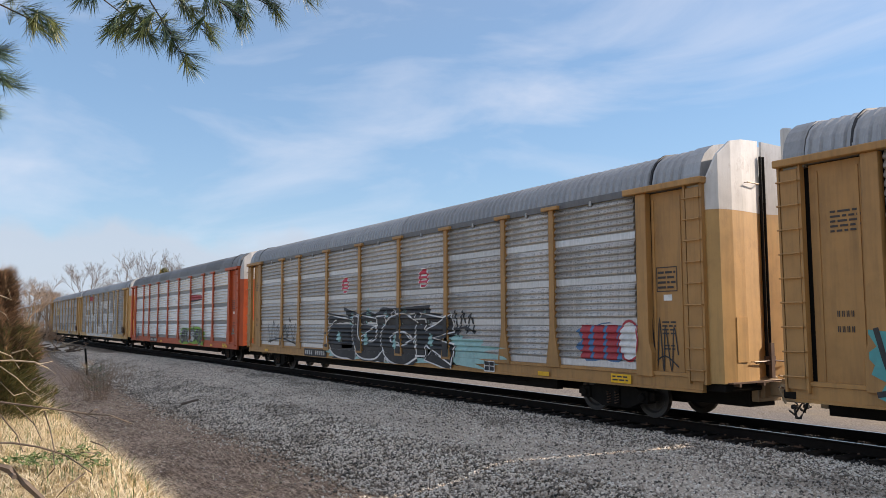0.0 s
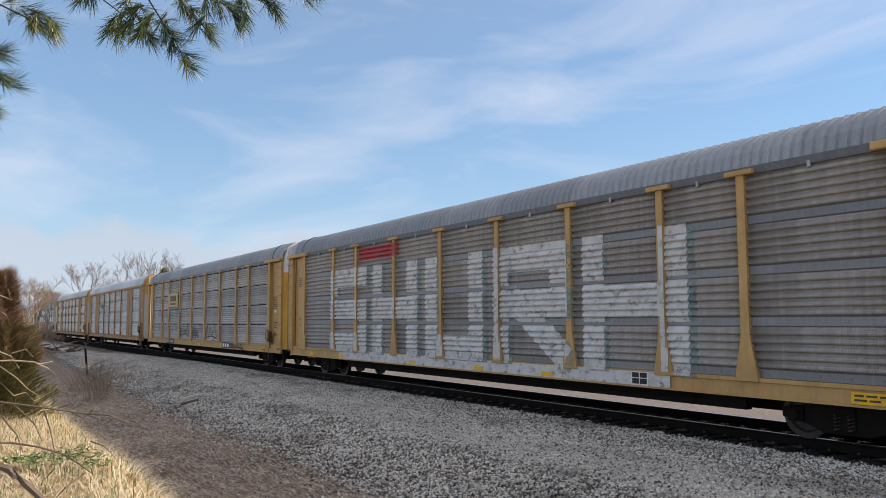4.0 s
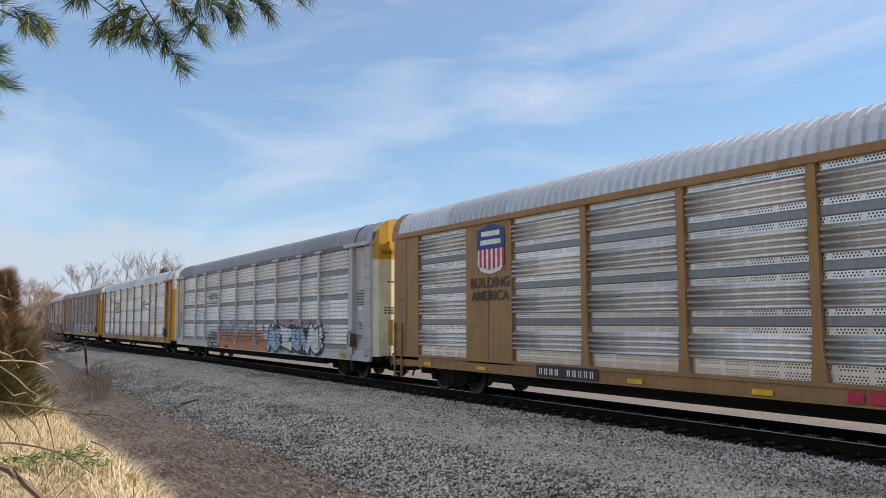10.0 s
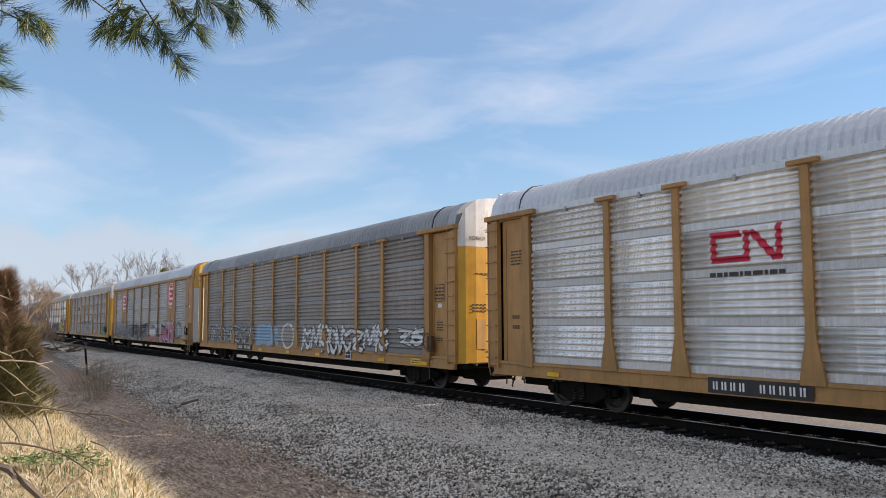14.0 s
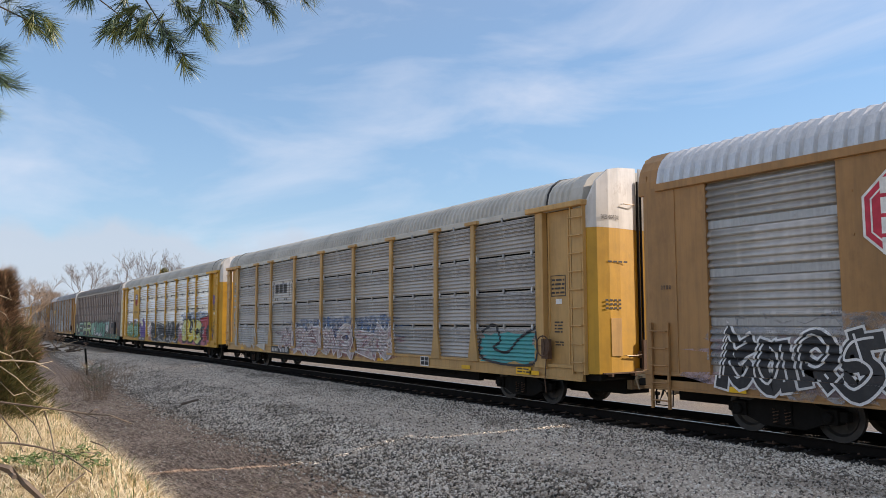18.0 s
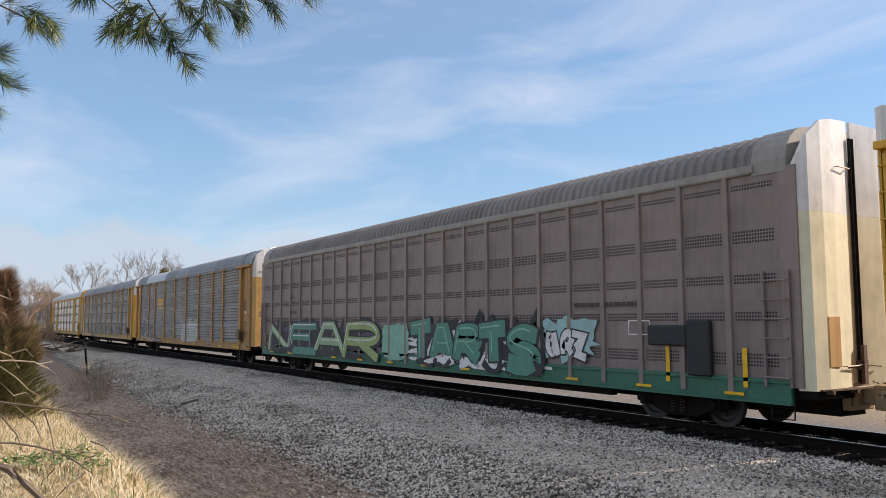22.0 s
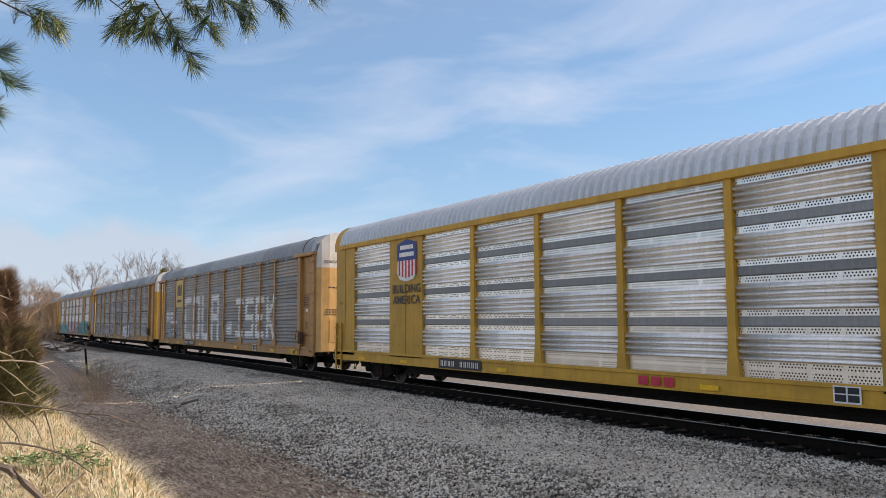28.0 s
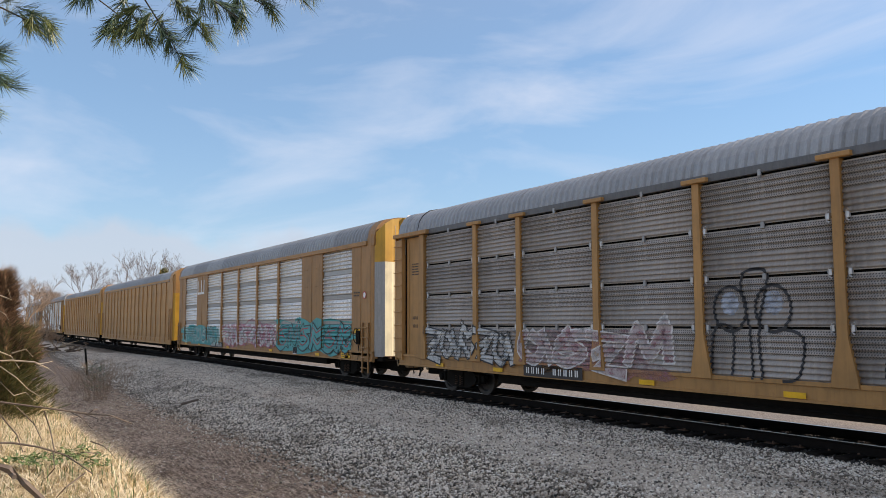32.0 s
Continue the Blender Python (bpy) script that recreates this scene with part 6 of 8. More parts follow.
    paint_on(c10, FW, [[(1.45, 1.58), (3.55, 1.56), (3.2, 1.80), (2.5, 1.90), (1.8, 1.80)]], S_BLUE_MIST, 0.008, "painted_roof")
    for k, (line, a, b, z, m) in enumerate((("When", 3.6, 4.55, 1.62, S_WHITE), ("U", 4.75, 5.15, 1.62, S_WHITE), ("COME", 3.62, 4.6, 1.34, S_BLACK), ("2", 4.85, 5.08, 1.34, S_WHITE), ("INGLEWOOD", 3.55, 5.1, 1.04, S_BLACK))):
        paint_on(c10, FW, text_polys(line, a, b, z, z + (0.26 if k < 2 else 0.19)), m, 0.006, "painted_words")
    paint_on(c10, FW, cloud(0.9, 5.4, 0.72, 1.05, 62, 40, 0.3), S_PINK_MIST, 0.003, "paint_cloud", even=True)
    graffiti(c10, FW, 5.2, 9.0, 0.70, 2.0, 3, 64, S_ROSE, S_WHITE, S_PINK_MIST, None, 0.46, "pink letters outlined in white", drop=S_BLACK)
    paint_on(c10, FW, [[(9.95 + 0.85 * math.cos(k * math.tau / 24), 1.5 + 0.5 * math.sin(k * math.tau / 24)) for k in range(24)]], S_CHALK, 0.004)
    paint_on(c10, FW, ring(9.95, 1.5, 0.42, 0.5, 20, 1.0) + ring(9.95, 1.5, 0.80, 0.87, 24, 0.6), S_BLACK, 0.006)
    paint_on(c10, FW, cloud(9.5, 10.4, 1.95, 2.3, 65), S_CHALK, 0.005, even=True)
    # pale bracketed emblem
    emblem_plate(c11, F, -7.0, -4.65, 2.86, 3.84, EMBLEM_PALE, MARK_DARK, True, False)
    graffiti(c11, F, -11.9, -7.7, 0.72, 1.9, 3, 70, STEEL_RIBBED, S_CHALK, None, S_CHALK, 0.30)
    paint_on(c11, F, cloud(-4.9, 4.9, 1.4, 2.25, 72, 60, 0.35), S_BLUE_MIST, 0.0035, "paint_cloud", even=True)
    paint_on(c11, F, cloud(-6.0, 4.6, 0.72, 1.75, 71, 60, 0.3), S_MIST, 0.003, "paint_cloud", even=True)
    graffiti(c11, F, -5.9, 4.4, 0.72, 1.98, 7, 72, S_MIST, S_FAINT, None, S_FAINT, 0.30, "faded red graffiti with white outlines and blue haze")
    for k in range(4):
        scrawl(c11, F, -5.6 + 2.4 * k, -3.4 + 2.4 * k, 0.95, 1.9, 170 + k, S_FAINT if k % 2 else S_MIST, 0.05, 6)
    paint_on(c11, F, cloud(9.3, 11.7, 0.98, 1.75, 74, 40, 0.16), S_TEAL, 0.004, "paint_cloud", "teal patch edged in black", even=True)
    paint_on(c11, F, ribbon(curved([(9.35, 1.75), (9.9, 1.95), (10.2, 1.55), (9.9, 1.35), (10.5, 1.25), (11.0, 1.6), (11.7, 1.9)]), 0.07) + ribbon(curved([(9.3, 1.6), (9.45, 1.05), (11.6, 1.0), (11.75, 1.8)]), 0.06), S_BLACK, 0.007, "scrawled_tag")
    for k, line in enumerate(("-12.6,3.9 -12.2,4.05 -12.15,3.75 -12.45,3.6 -12.15,3.5 -12.3,3.3 -12.6,3.35", "-12.6,3.1 -12.15,3.1 -12.38,3.1 -12.38,2.8 -12.6,2.78 -12.15,2.76", "-12.4,2.6 -12.6,2.35 -12.4,2.12 -12.18,2.35 -12.4,2.6", "-12.6,2.0 -12.2,1.95 -12.5,1.75 -12.15,1.7", "-12.55,1.5 -12.2,1.6 -12.2,1.3 -12.5,1.2 -12.25,1.05")):
        paint_on(c11, F, ribbon(curved([tuple(float(v) for v in q.split(",")) for q in line.split()]), 0.09), S_SKY, 0.004, "scrawled_tag", "blue sprayed flourish" if k == 0 else "")
    # yellow car
    paint_on(c12, H, [rect(-8.85, -7.0, 2.30, 4.50)], YELLOW, 0.004, "emblem_plate", flat=True)
    shield(c12, H, -8.35, -7.55, 3.25, 4.15, True)
    building_america(c12, H, -8.70, -7.15, 2.72, 2.86, True)
    graffiti(c12, H, -11.5, -6.9, 0.92, 1.95, 5, 80, S_MINT, S_BLACK, S_PURPLE_MIST, S_LIME, 0.26, "mint green graffiti", drop=S_GREEN)
    paint_on(c12, H, [[(-6.5, 0.95), (-4.5, 0.95), (-4.6, 1.55), (-4.25, 1.95), (-4.55, 2.0), (-4.85, 1.7), (-5.05, 1.75), (-5.15, 2.2), (-5.5, 2.35), (-5.8, 2.2), (-5.9, 1.75), (-6.2, 1.7), (-6.6, 2.0), (-6.8, 1.85), (-6.4, 1.5)]], S_PURPLE, 0.004, "paint_cloud", "plain purple shape with raised sides")
    paint_on(c12, H, cloud(-3.6, -1.0, 0.75, 2.05, 82, 40, 0.3), S_PINK_MIST, 0.003, "paint_cloud", even=True)
    paint_on(c12, H, cloud(3.6, 5.9, 0.75, 1.75, 87, 40, 0.3), S_PINK_MIST, 0.003, "paint_cloud", even=True)
    paint_on(c12, H, cloud(-2.2, 4.8, 0.72, 1.85, 79, 44, 0.18), S_BLACK, 0.0035, "paint_cloud", even=True)
    graffiti(c12, H, -2.7, 5.0, 0.72, 2.12, 4, 83, S_BLACK, S_WHITE, None, None, 0.56, "black letters outlined in white", drop=S_BLACK)
    paint_on(c12, H, cloud(5.4, 12.0, 1.5, 2.65, 84, 60, 0.3), S_BLUE_MIST, 0.003, "paint_cloud", even=True)
    paint_on(c12, H, cloud(5.0, 12.3, 0.72, 1.4, 85, 50, 0.25), S_ROSE, 0.0035, "paint_cloud", even=True)
    graffiti(c12, H, 5.9, 10.1, 0.78, 2.30, 3, 86, (S_LIME, S_YELLOW, S_LIME), S_BLACK, None, S_WHITE, 0.44, "yellow and lime letters", word="SUC", drop=S_BLACK)
    graffiti(c12, H, 10.0, 11.85, 0.80, 2.35, 1, 89, S_RED, S_BLACK, None, S_PINK, 0.46, "red letter on blue haze", word="T", drop=S_BLACK)
    # a flower with a bent stem on the end plate
    paint_on(c12, H, ribbon(curved([(12.45, 3.05), (12.62, 2.5), (12.52, 1.9), (12.4, 1.35)]), 0.035) + ribbon(curved([(12.45, 1.5), (12.2, 1.75), (12.05, 2.0)]), 0.03) + ribbon(curved([(12.45, 1.5), (12.7, 1.7), (12.75, 2.1)]), 0.03), S_BLACK, 0.004, "painted_flower", "purple sprayed flower on a bent stem")
    paint_on(c12, H, cloud(12.12, 12.62, 3.0, 3.5, 90, 22, 0.3), S_PURPLE, 0.006, "painted_flower", even=True)
    paint_on(c12, H, cloud(11.9, 12.4, 0.9, 1.6, 91, 22, 0.3), S_BLUE_MIST, 0.003, "paint_cloud", even=True)
    # taupe car
    paint_on(c13, "flat", cloud(-12.5, -1.4, 0.95, 2.0, 94, 60, 0.25), S_PURPLE_MIST, 0.003, "paint_cloud", even=True)
    paint_on(c13, "flat", cloud(-12.2, -2.2, 0.74, 1.7, 97, 60, 0.2), S_BLACK, 0.004, "paint_cloud", even=True)
    graffiti(c13, "flat", -12.4, -1.9, 0.72, 2.12, 4, 90, (S_LEAF, S_JADE, S_LEAF, S_OLIVE), S_BLACK, None, S_WHITE, 0.27, "green and black graffiti with white edges", word="NEAR", drop=S_BLACK)
    paint_on(c13, "flat", cloud(-1.6, 0.2, 0.8, 2.0, 95, 30, 0.12), S_MINT, 0.004, "paint_cloud", "plain round green blot", even=True)
    paint_on(c13, "flat", cloud(0.2, 6.9, 0.75, 2.0, 96, 60, 0.25), S_CHALK_BOLD, 0.003, "paint_cloud", even=True)
    graffiti(c13, "flat", 0.3, 6.6, 0.72, 2.15, 5, 93, S_JADE, S_BLACK, None, S_MINT, 0.40, "teal letters edged in black on white", word="TARTS", drop=S_BLACK)
    graffiti(c13, "flat", 6.9, 8.3, 1.15, 1.95, 3, 92, S_WHITE, S_BLACK, S_AQUA, None, 0.2)
    fine_print(c13, "flat", 7.9, 9.95, 2.30, 2.50, 1, MARK_DARK, 21)
    plate_bars(c13, "flat", -10.1, -9.2, 2.90, 3.2, 3, None, MARK_DARK, False)
    plate_bars(c13, "flat", -9.9, -8.5, 2.30, 2.56, 6, None, MARK_DARK, False)
    for i in range(12):
        a = -12.2 + i * 2.2
        paint_on(c13, "flat", [rect(a, a + 0.42, 0.66, 0.76)], MARK_YELLOW, 0.004, "reflector")
    for a in (-12.9, 4.6, 10.6, 12.4):
        paint_on(c13, "flat", [rect(a, a + 0.1, 0.85, 1.55)], MARK_YELLOW, 0.004, "reflector")
    frame_box(c13, "flat", 9.6, 10.2, 1.75, 2.05, MARK_WHITE)
    # tan car with golden blocks
    paint_on(c14, W, [octagon(-6.1, 3.40, 0.25, 0.28), octagon(-5.58, 3.40, 0.24, 0.28), octagon(-5.05, 3.38, 0.26, 0.28)], MARK_YELLOW, 0.004, "emblem", "three golden blocks over a bar")
    paint_on(c14, W, [rect(-6.38, -4.75, 2.95, 3.02)], MARK_YELLOW, 0.004, "emblem")
    paint_on(c14, W, [rect(-6.2, -5.95, 3.34, 3.46), rect(-5.68, -5.48, 3.34, 3.46), rect(-5.15, -4.95, 3.32, 3.44)], STEEL_DARK, 0.007, "emblem")
    graffiti(c14, W, -11.5, -7.2, 0.82, 2.4, 3, 100, S_DIM, S_CHALK_BOLD, None, S_CHALK_BOLD, 0.46, "grey letters outlined in worn white")
    paint_on(c14, W, cloud(-10.2, -7.4, 0.8, 1.3, 105, 18, 0.4), S_CHALK, 0.003, even=True)
    scrawl(c14, W, -6.7, -5.3, 1.2, 1.8, 101, S_CHALK, 0.03)
    graffiti(c14, W, 0.5, 4.1, 0.92, 2.1, 3, 102, S_CHALK, S_WHITE, S_CHALK, None, 0.5, "worn white graffiti")
    scrawl(c14, W, -3.5, -1.3, 1.5, 2.0, 103, S_CHALK, 0.05)
    scrawl(c14, W, 7.8, 10.3, 1.78, 1.96, 104, S_CHALK, 0.03)
    paint_on(c14, W, [rect(-12.4, -12.05, 2.75, 3.3)], MARK_YELLOW, 0.004, "label_patch")
    # dark ribbed car
    roundel(c15, F, 12.42, 3.46, 0.27)
    for k, (a, b) in enumerate(((-8.6, -6.0), (-5.4, -2.0), (-1.0, 2.2), (2.8, 5.6), (6.0, 9.0))):
        graffiti(c15, F, a, b, 0.9, 1.75, 3, 110 + k, S_CHALK, S_BLACK, None, None, 0.07)
    # big white letters
    emblem_plate(c17, W, -8.70, -6.95, 2.95, 4.60, EMBLEM_TAN, MARK_DARK)
    paint_on(c17, W, block_word("COLA", -6.6, 0.5, 1.06, 3.50, 0.36, 0.3), S_CHALK_BOLD, 0.005, label="big white block letters")
    paint_on(c17, W, block_word("ISEK", 3.4, 9.1, 1.30, 3.20, 0.30, 0.25), S_CHALK_BOLD, 0.005, label="big white block letters")
    paint_on(c17, W, block_word("B", 1.9, 2.75, 1.42, 2.05, 0.16), S_WHITE, 0.005)
    paint_on(c17, W, block_word("REL", -11.3, -8.4, 1.95, 2.65, 0.16, 0.35), S_WHITE, 0.005)
    graffiti(c17, W, -11.4, -8.8, 1.02, 1.75, 4, 120, S_CHALK, S_BLACK, None, None, 0.16)
    # ribbed car
    graffiti(c18, F, -11.7, -7.3, 0.85, 2.0, 5, 130, S_CHALK, S_BLACK, None, None, 0.16)
    paint_on(c18, F, cloud(-7.0, -2.2, 0.80, 1.9, 131, 40, 0.3), S_MIST, 0.003, "paint_cloud", even=True)
    graffiti(c18, F, -7.0, -2.2, 0.85, 2.1, 4, 132, S_MIST, S_FAINT, None, None, 0.2, "rose and white graffiti")
    loops = ring(-0.75, 2.25, 0.33, 0.38, 20, 1.15) + ring(0.15, 2.25, 0.33, 0.38, 20, 1.15)
    paint_on(c18, F, [[(u + 0.2 * math.cos(k), 2.35 + 0.22 * math.sin(k)) for k in [q * math.tau / 12 for q in range(12)]] for u in (-0.75, 0.15)], S_SKY_MIST, 0.004, "paint_blots", even=True)
    for line in ("-0.3,1.0 -0.35,1.9 -0.5,2.8 -0.1,2.95 0.05,2.75 -0.15,1.9 -0.1,1.0", "-1.2,1.1 -1.1,1.9 -0.7,1.85 -0.75,1.05", "0.2,1.9 0.7,1.75 0.6,1.1 0.3,1.0"):
        loops += ribbon(curved([tuple(float(v) for v in q.split(",")) for q in line.split()]), 0.05)
    paint_on(c18, F, loops, S_BLACK, 0.007, "scrawled_tag", "thin black looping line drawing")
    graffiti(c18, F, 2.1, 5.0, 0.72, 1.95, 4, 134, S_CHALK_BOLD, S_BLACK, None, None, 0.34, "white letters edged in black")
    roundel(c18, F, 12.42, 3.62, 0.38)
    # teal foot
    paint_on(c19, FW, cloud(-12.4, -4.3, 0.8, 1.85, 140, 36), S_TEAL, 0.003, even=True)
    graffiti(c19, FW, -12.0, -4.6, 0.85, 1.85, 7, 141, S_AQUA, S_TEAL, None, S_BLACK, 0.16)
    graffiti(c19, FW, -3.8, 4.0, 0.85, 2.0, 6, 142, S_CHALK, S_ROSE, S_PINK_MIST, None, 0.24)
    graffiti(c19, FW, 4.2, 11.7, 0.85, 2.0, 6, 143, S_TEAL, S_BLACK, S_TEAL, S_RED, 0.28, "teal graffiti with red and black")
    paint_on(c19, FW, [rect(-8.9, -7.5, 3.6, 3.72), rect(-8.9, -8.75, 3.6, 4.4), rect(-8.2, -8.05, 3.7, 4.4), rect(-7.65, -7.5, 3.6, 4.4)], MARK_WHITE, 0.004, "emblem", "bent white band emblem")


def end_lettering():
    """Warning on the near leaf of the curved end doors."""
    letters = text_polys("EXCESS HEIGHT CAR", -1.28, -0.74, 4.34, 4.44)
    small = [rect(-1.20 + 0.13 * k, -1.11 + 0.13 * k, 2.30 + 0.09 * j, 2.345 + 0.09 * j) for k in range(4) for j in range(3)]
    small += [rect(-1.10 + 0.16 * k, -0.98 + 0.16 * k, 3.36, 3.40) for k in range(4)]
    for nm, polys, label in (("warning_lettering", letters, "black warning letters"), ("stencil_print", small, "")):
        verts, faces = [], []
        for q in polys:
            faces.append(list(range(len(verts), len(verts) + len(q))))
            verts += [(x, -(BODY + 0.076 + 0.02 * max(0.0, -x - 1.05) * -1), z) for x, z in q]
        me = bpy.data.meshes.new(nm)
        me.from_pydata(verts, [], faces)
        me.materials.append(MARK_DARK)
        for car in (c03, c04, c07, c08, c09, c11, c14, c15, c17, c18):
            ob = new(nm, me)
            ob.parent = car
            if label:
                ob["label"] = label


paint_cars()
end_lettering()

# ---- loose ballast ----
def scatter_stones(name, label, count, place_fn, size, mat, seed):
    """Many small angular stones in one mesh."""
    rng = np.random.default_rng(seed)
    pos = place_fn(rng, count)
    n = len(pos)
    base = np.array([(1, 0, 0), (-1, 0, 0), (0, 1, 0), (0, -1, 0), (0, 0, 1), (0, 0, -1)], float)
    tri = np.array([(0, 2, 4), (2, 1, 4), (1, 3, 4), (3, 0, 4), (2, 0, 5), (1, 2, 5), (3, 1, 5), (0, 3, 5)])
    sc = rng.uniform(size[0], size[1], (n, 1, 1)) * rng.uniform(0.65, 1.25, (n, 1, 3)) * np.array([1, 1, 0.75])
    v = base[None] * sc + rng.normal(0, 0.22, (n, 6, 3)) * sc
    a = rng.uniform(0, math.tau, n)
    t = rng.uniform(-0.7, 0.7, n)
    c, s, ct, st = np.cos(a)[:, None], np.sin(a)[:, None], np.cos(t)[:, None], np.sin(t)[:, None]
    x, y, z = v[..., 0], v[..., 1], v[..., 2]
    y, z = y * ct - z * st, y * st + z * ct
    v = np.stack([x * c - y * s, x * s + y * c, z], -1) + pos[:, None, :]
    f = tri[None] + (np.arange(n) * 6)[:, None, None]
    me = bpy.data.meshes.new(name)
    me.vertices.add(n * 6)
    me.vertices.foreach_set("co", v.reshape(-1))
    me.loops.add(n * 24)
    me.loops.foreach_set("vertex_index", f.reshape(-1).astype(np.int32))
    me.polygons.add(n * 8)
    me.polygons.foreach_set("loop_start", (np.arange(n * 8) * 3).astype(np.int32))
    me.update(calc_edges=True)
    me.materials.append(mat)
    return tagged(new(name, me), label, "ballast", kind="stuff")


def stone_material(name, stops):
    m, nt, b = shader(name, 0.92)
    b.inputs["Specular IOR Level"].default_value = 0.15
    g = nt.nodes.new("ShaderNodeNewGeometry")
    c = ramp(nt, g.outputs["Random Per Island"], stops)
    c = mixed(nt, 0.12, c, ramp(nt, noise_tex(nt, 60, 3), [(0.3, (0.12, 0.115, 0.11)), (0.7, (0.7, 0.67, 0.63))]))
    # damp and dusty patches, drawn out along the track
    c = mixed(nt, 1.0, c, ramp(nt, noise_tex(nt, 0.9, 5, 0.65, (1.0, 0.45, 1.0)), [(0.34, (0.52, 0.51, 0.50)), (0.48, (0.92, 0.91, 0.90)), (0.58, (1.0, 1.0, 1.0))]), "MULTIPLY")
    nt.links.new(c, b.inputs["Base Color"])
    return m


STONE = stone_material("ballast_stone", [(0.0, (0.06, 0.05, 0.042)), (0.2, (0.30, 0.25, 0.20)), (0.4, (0.72, 0.61, 0.50)), (0.75, (0.95, 0.84, 0.71)), (1.0, (0.97, 0.91, 0.82))])
# oily stone, its colour deepened further to carry the shade under the train
DARK_STONE = stone_material("oily_shaded_stone", [(0.0, (0.006, 0.005, 0.005)), (0.6, (0.016, 0.014, 0.013)), (1.0, (0.05, 0.045, 0.04))])


COARSE = stone_material("coarse_stone", [(0.0, (0.04, 0.034, 0.028)), (0.2, (0.24, 0.205, 0.165)), (0.5, (0.72, 0.61, 0.49)), (1.0, (0.97, 0.88, 0.76))])


def gz(xs, ys, lift):
    return np.array([ground_z(x, y) for x, y in zip(xs, ys)]) + lift


def on_bench(rng, n):
    y = 3.5 + 66 * rng.random(n) ** 1.7
    x = 12.55 - 5.6 * rng.random(n)
    keep = rng.random(n) < np.where((x > 8.3) & (x < 10.2), 0.5, 1.0)
    x, y = x[keep], y[keep]
    return np.stack([x, y, gz(x, y, 0.010)], -1)


def on_shoulder(rng, n):
    y = 4.0 + 56 * rng.random(n) ** 1.7
    x = rng.normal(7.15, 0.62, n) + 0.035 * np.clip(y - 22, 0, 25)
    keep = (x > 5.2) & (x < 8.9)
    x, y = x[keep], y[keep]
    return np.stack([x, y, gz(x, y, 0.018)], -1)


def in_track(rng, n):
    y = 1.0 + 60 * rng.random(n) ** 1.5
    x = 12.3 + 2.75 * rng.random(n)
    return np.stack([x, y, np.full(n, -0.235) + rng.uniform(-0.01, 0.02, n)], -1)


def on_soil(rng, n):
    y = 6.0 + 34 * rng.random(n) ** 1.4
    x = 2.9 + 4.2 * rng.random(n)
    return np.stack([x, y, gz(x, y, 0.0)], -1)


scatter_stones("ballast_stones", "loose grey crushed-stone ballast", 120000, on_bench, (0.013, 0.032), STONE, 1)
scatter_stones("shoulder_stones", "coarse crushed stone on the ballast shoulder", 46000, on_shoulder, (0.017, 0.042), COARSE, 11)
scatter_stones("track_ballast", "oily ballast between the ties, coloured darker for the train's shade", 19000, in_track, (0.02, 0.045), DARK_STONE, 2)
scatter_stones("scattered_pebbles", "stray stones on dark soil", 4500, on_soil, (0.006, 0.024), STONE, 3)


# ---- dry grass ----
def blades(name, label, mat, roots, height, lean, width, seed, category="grass"):
    rng = np.random.default_rng(seed)
    n = len(roots)
    h = rng.uniform(*height, n)
    a = rng.uniform(0, math.tau, n)
    l = rng.uniform(*lean, n) * h
    d = np.stack([np.cos(a), np.sin(a), np.zeros(n)], -1)
    side = np.stack([-np.sin(a), np.cos(a), np.zeros(n)], -1) * (rng.uniform(0.6, 1.3, n) * width)[:, None]
    up = np.array([0, 0, 1.0])
    p0, p1 = roots - side, roots + side
    mid = roots + d * (l * 0.35)[:, None] + up * (h * 0.62)[:, None]
    p2, p3 = mid + side * 0.7, mid - side * 0.7
    tip = roots + d * l[:, None] + up * h[:, None] * rng.uniform(0.7, 1.0, n)[:, None]
    v = np.stack([p0, p1, p2, p3, tip], 1).reshape(-1, 3)
    k = np.arange(n) * 5
    quad = np.stack([k, k + 1, k + 2, k + 3], 1)
    tri = np.stack([k + 3, k + 2, k + 4], 1)
    me = bpy.data.meshes.new(name)
    me.vertices.add(n * 5)
    me.vertices.foreach_set("co", v.reshape(-1))
    loops = np.concatenate([quad, tri], 1).reshape(-1)
    me.loops.add(len(loops))
    me.loops.foreach_set("vertex_index", loops.astype(np.int32))
    me.polygons.add(2 * n)
    starts = (np.arange(n)[:, None] * 7 + np.array([0, 4])[None]).reshape(-1)
    me.polygons.foreach_set("loop_start", starts.astype(np.int32))
    me.update(calc_edges=True)
    me.materials.append(mat)
    return tagged(new(name, me), label, category, kind="stuff")


def leaf_material(name, stops, rough=0.7):
    m, nt, b = shader(name, rough)
    g = nt.nodes.new("ShaderNodeNewGeometry")
    nt.links.new(ramp(nt, g.outputs["Random Per Island"], stops), b.inputs["Base Color"])
    return m


STRAW = leaf_material("straw", [(0.0, (0.14, 0.09, 0.045)), (0.25, (0.46, 0.33, 0.18)), (0.6, (0.78, 0.62, 0.38)), (1.0, (0.95, 0.84, 0.60))])
GREEN_BLADE = leaf_material("green_blade", [(0.0, (0.05, 0.09, 0.02)), (1.0, (0.17, 0.23, 0.07))])
NEEDLE = leaf_material("pine_needle", [(0.0, (0.016, 0.040, 0.022)), (0.6, (0.045, 0.095, 0.045)), (1.0, (0.16, 0.22, 0.09))], 0.45)
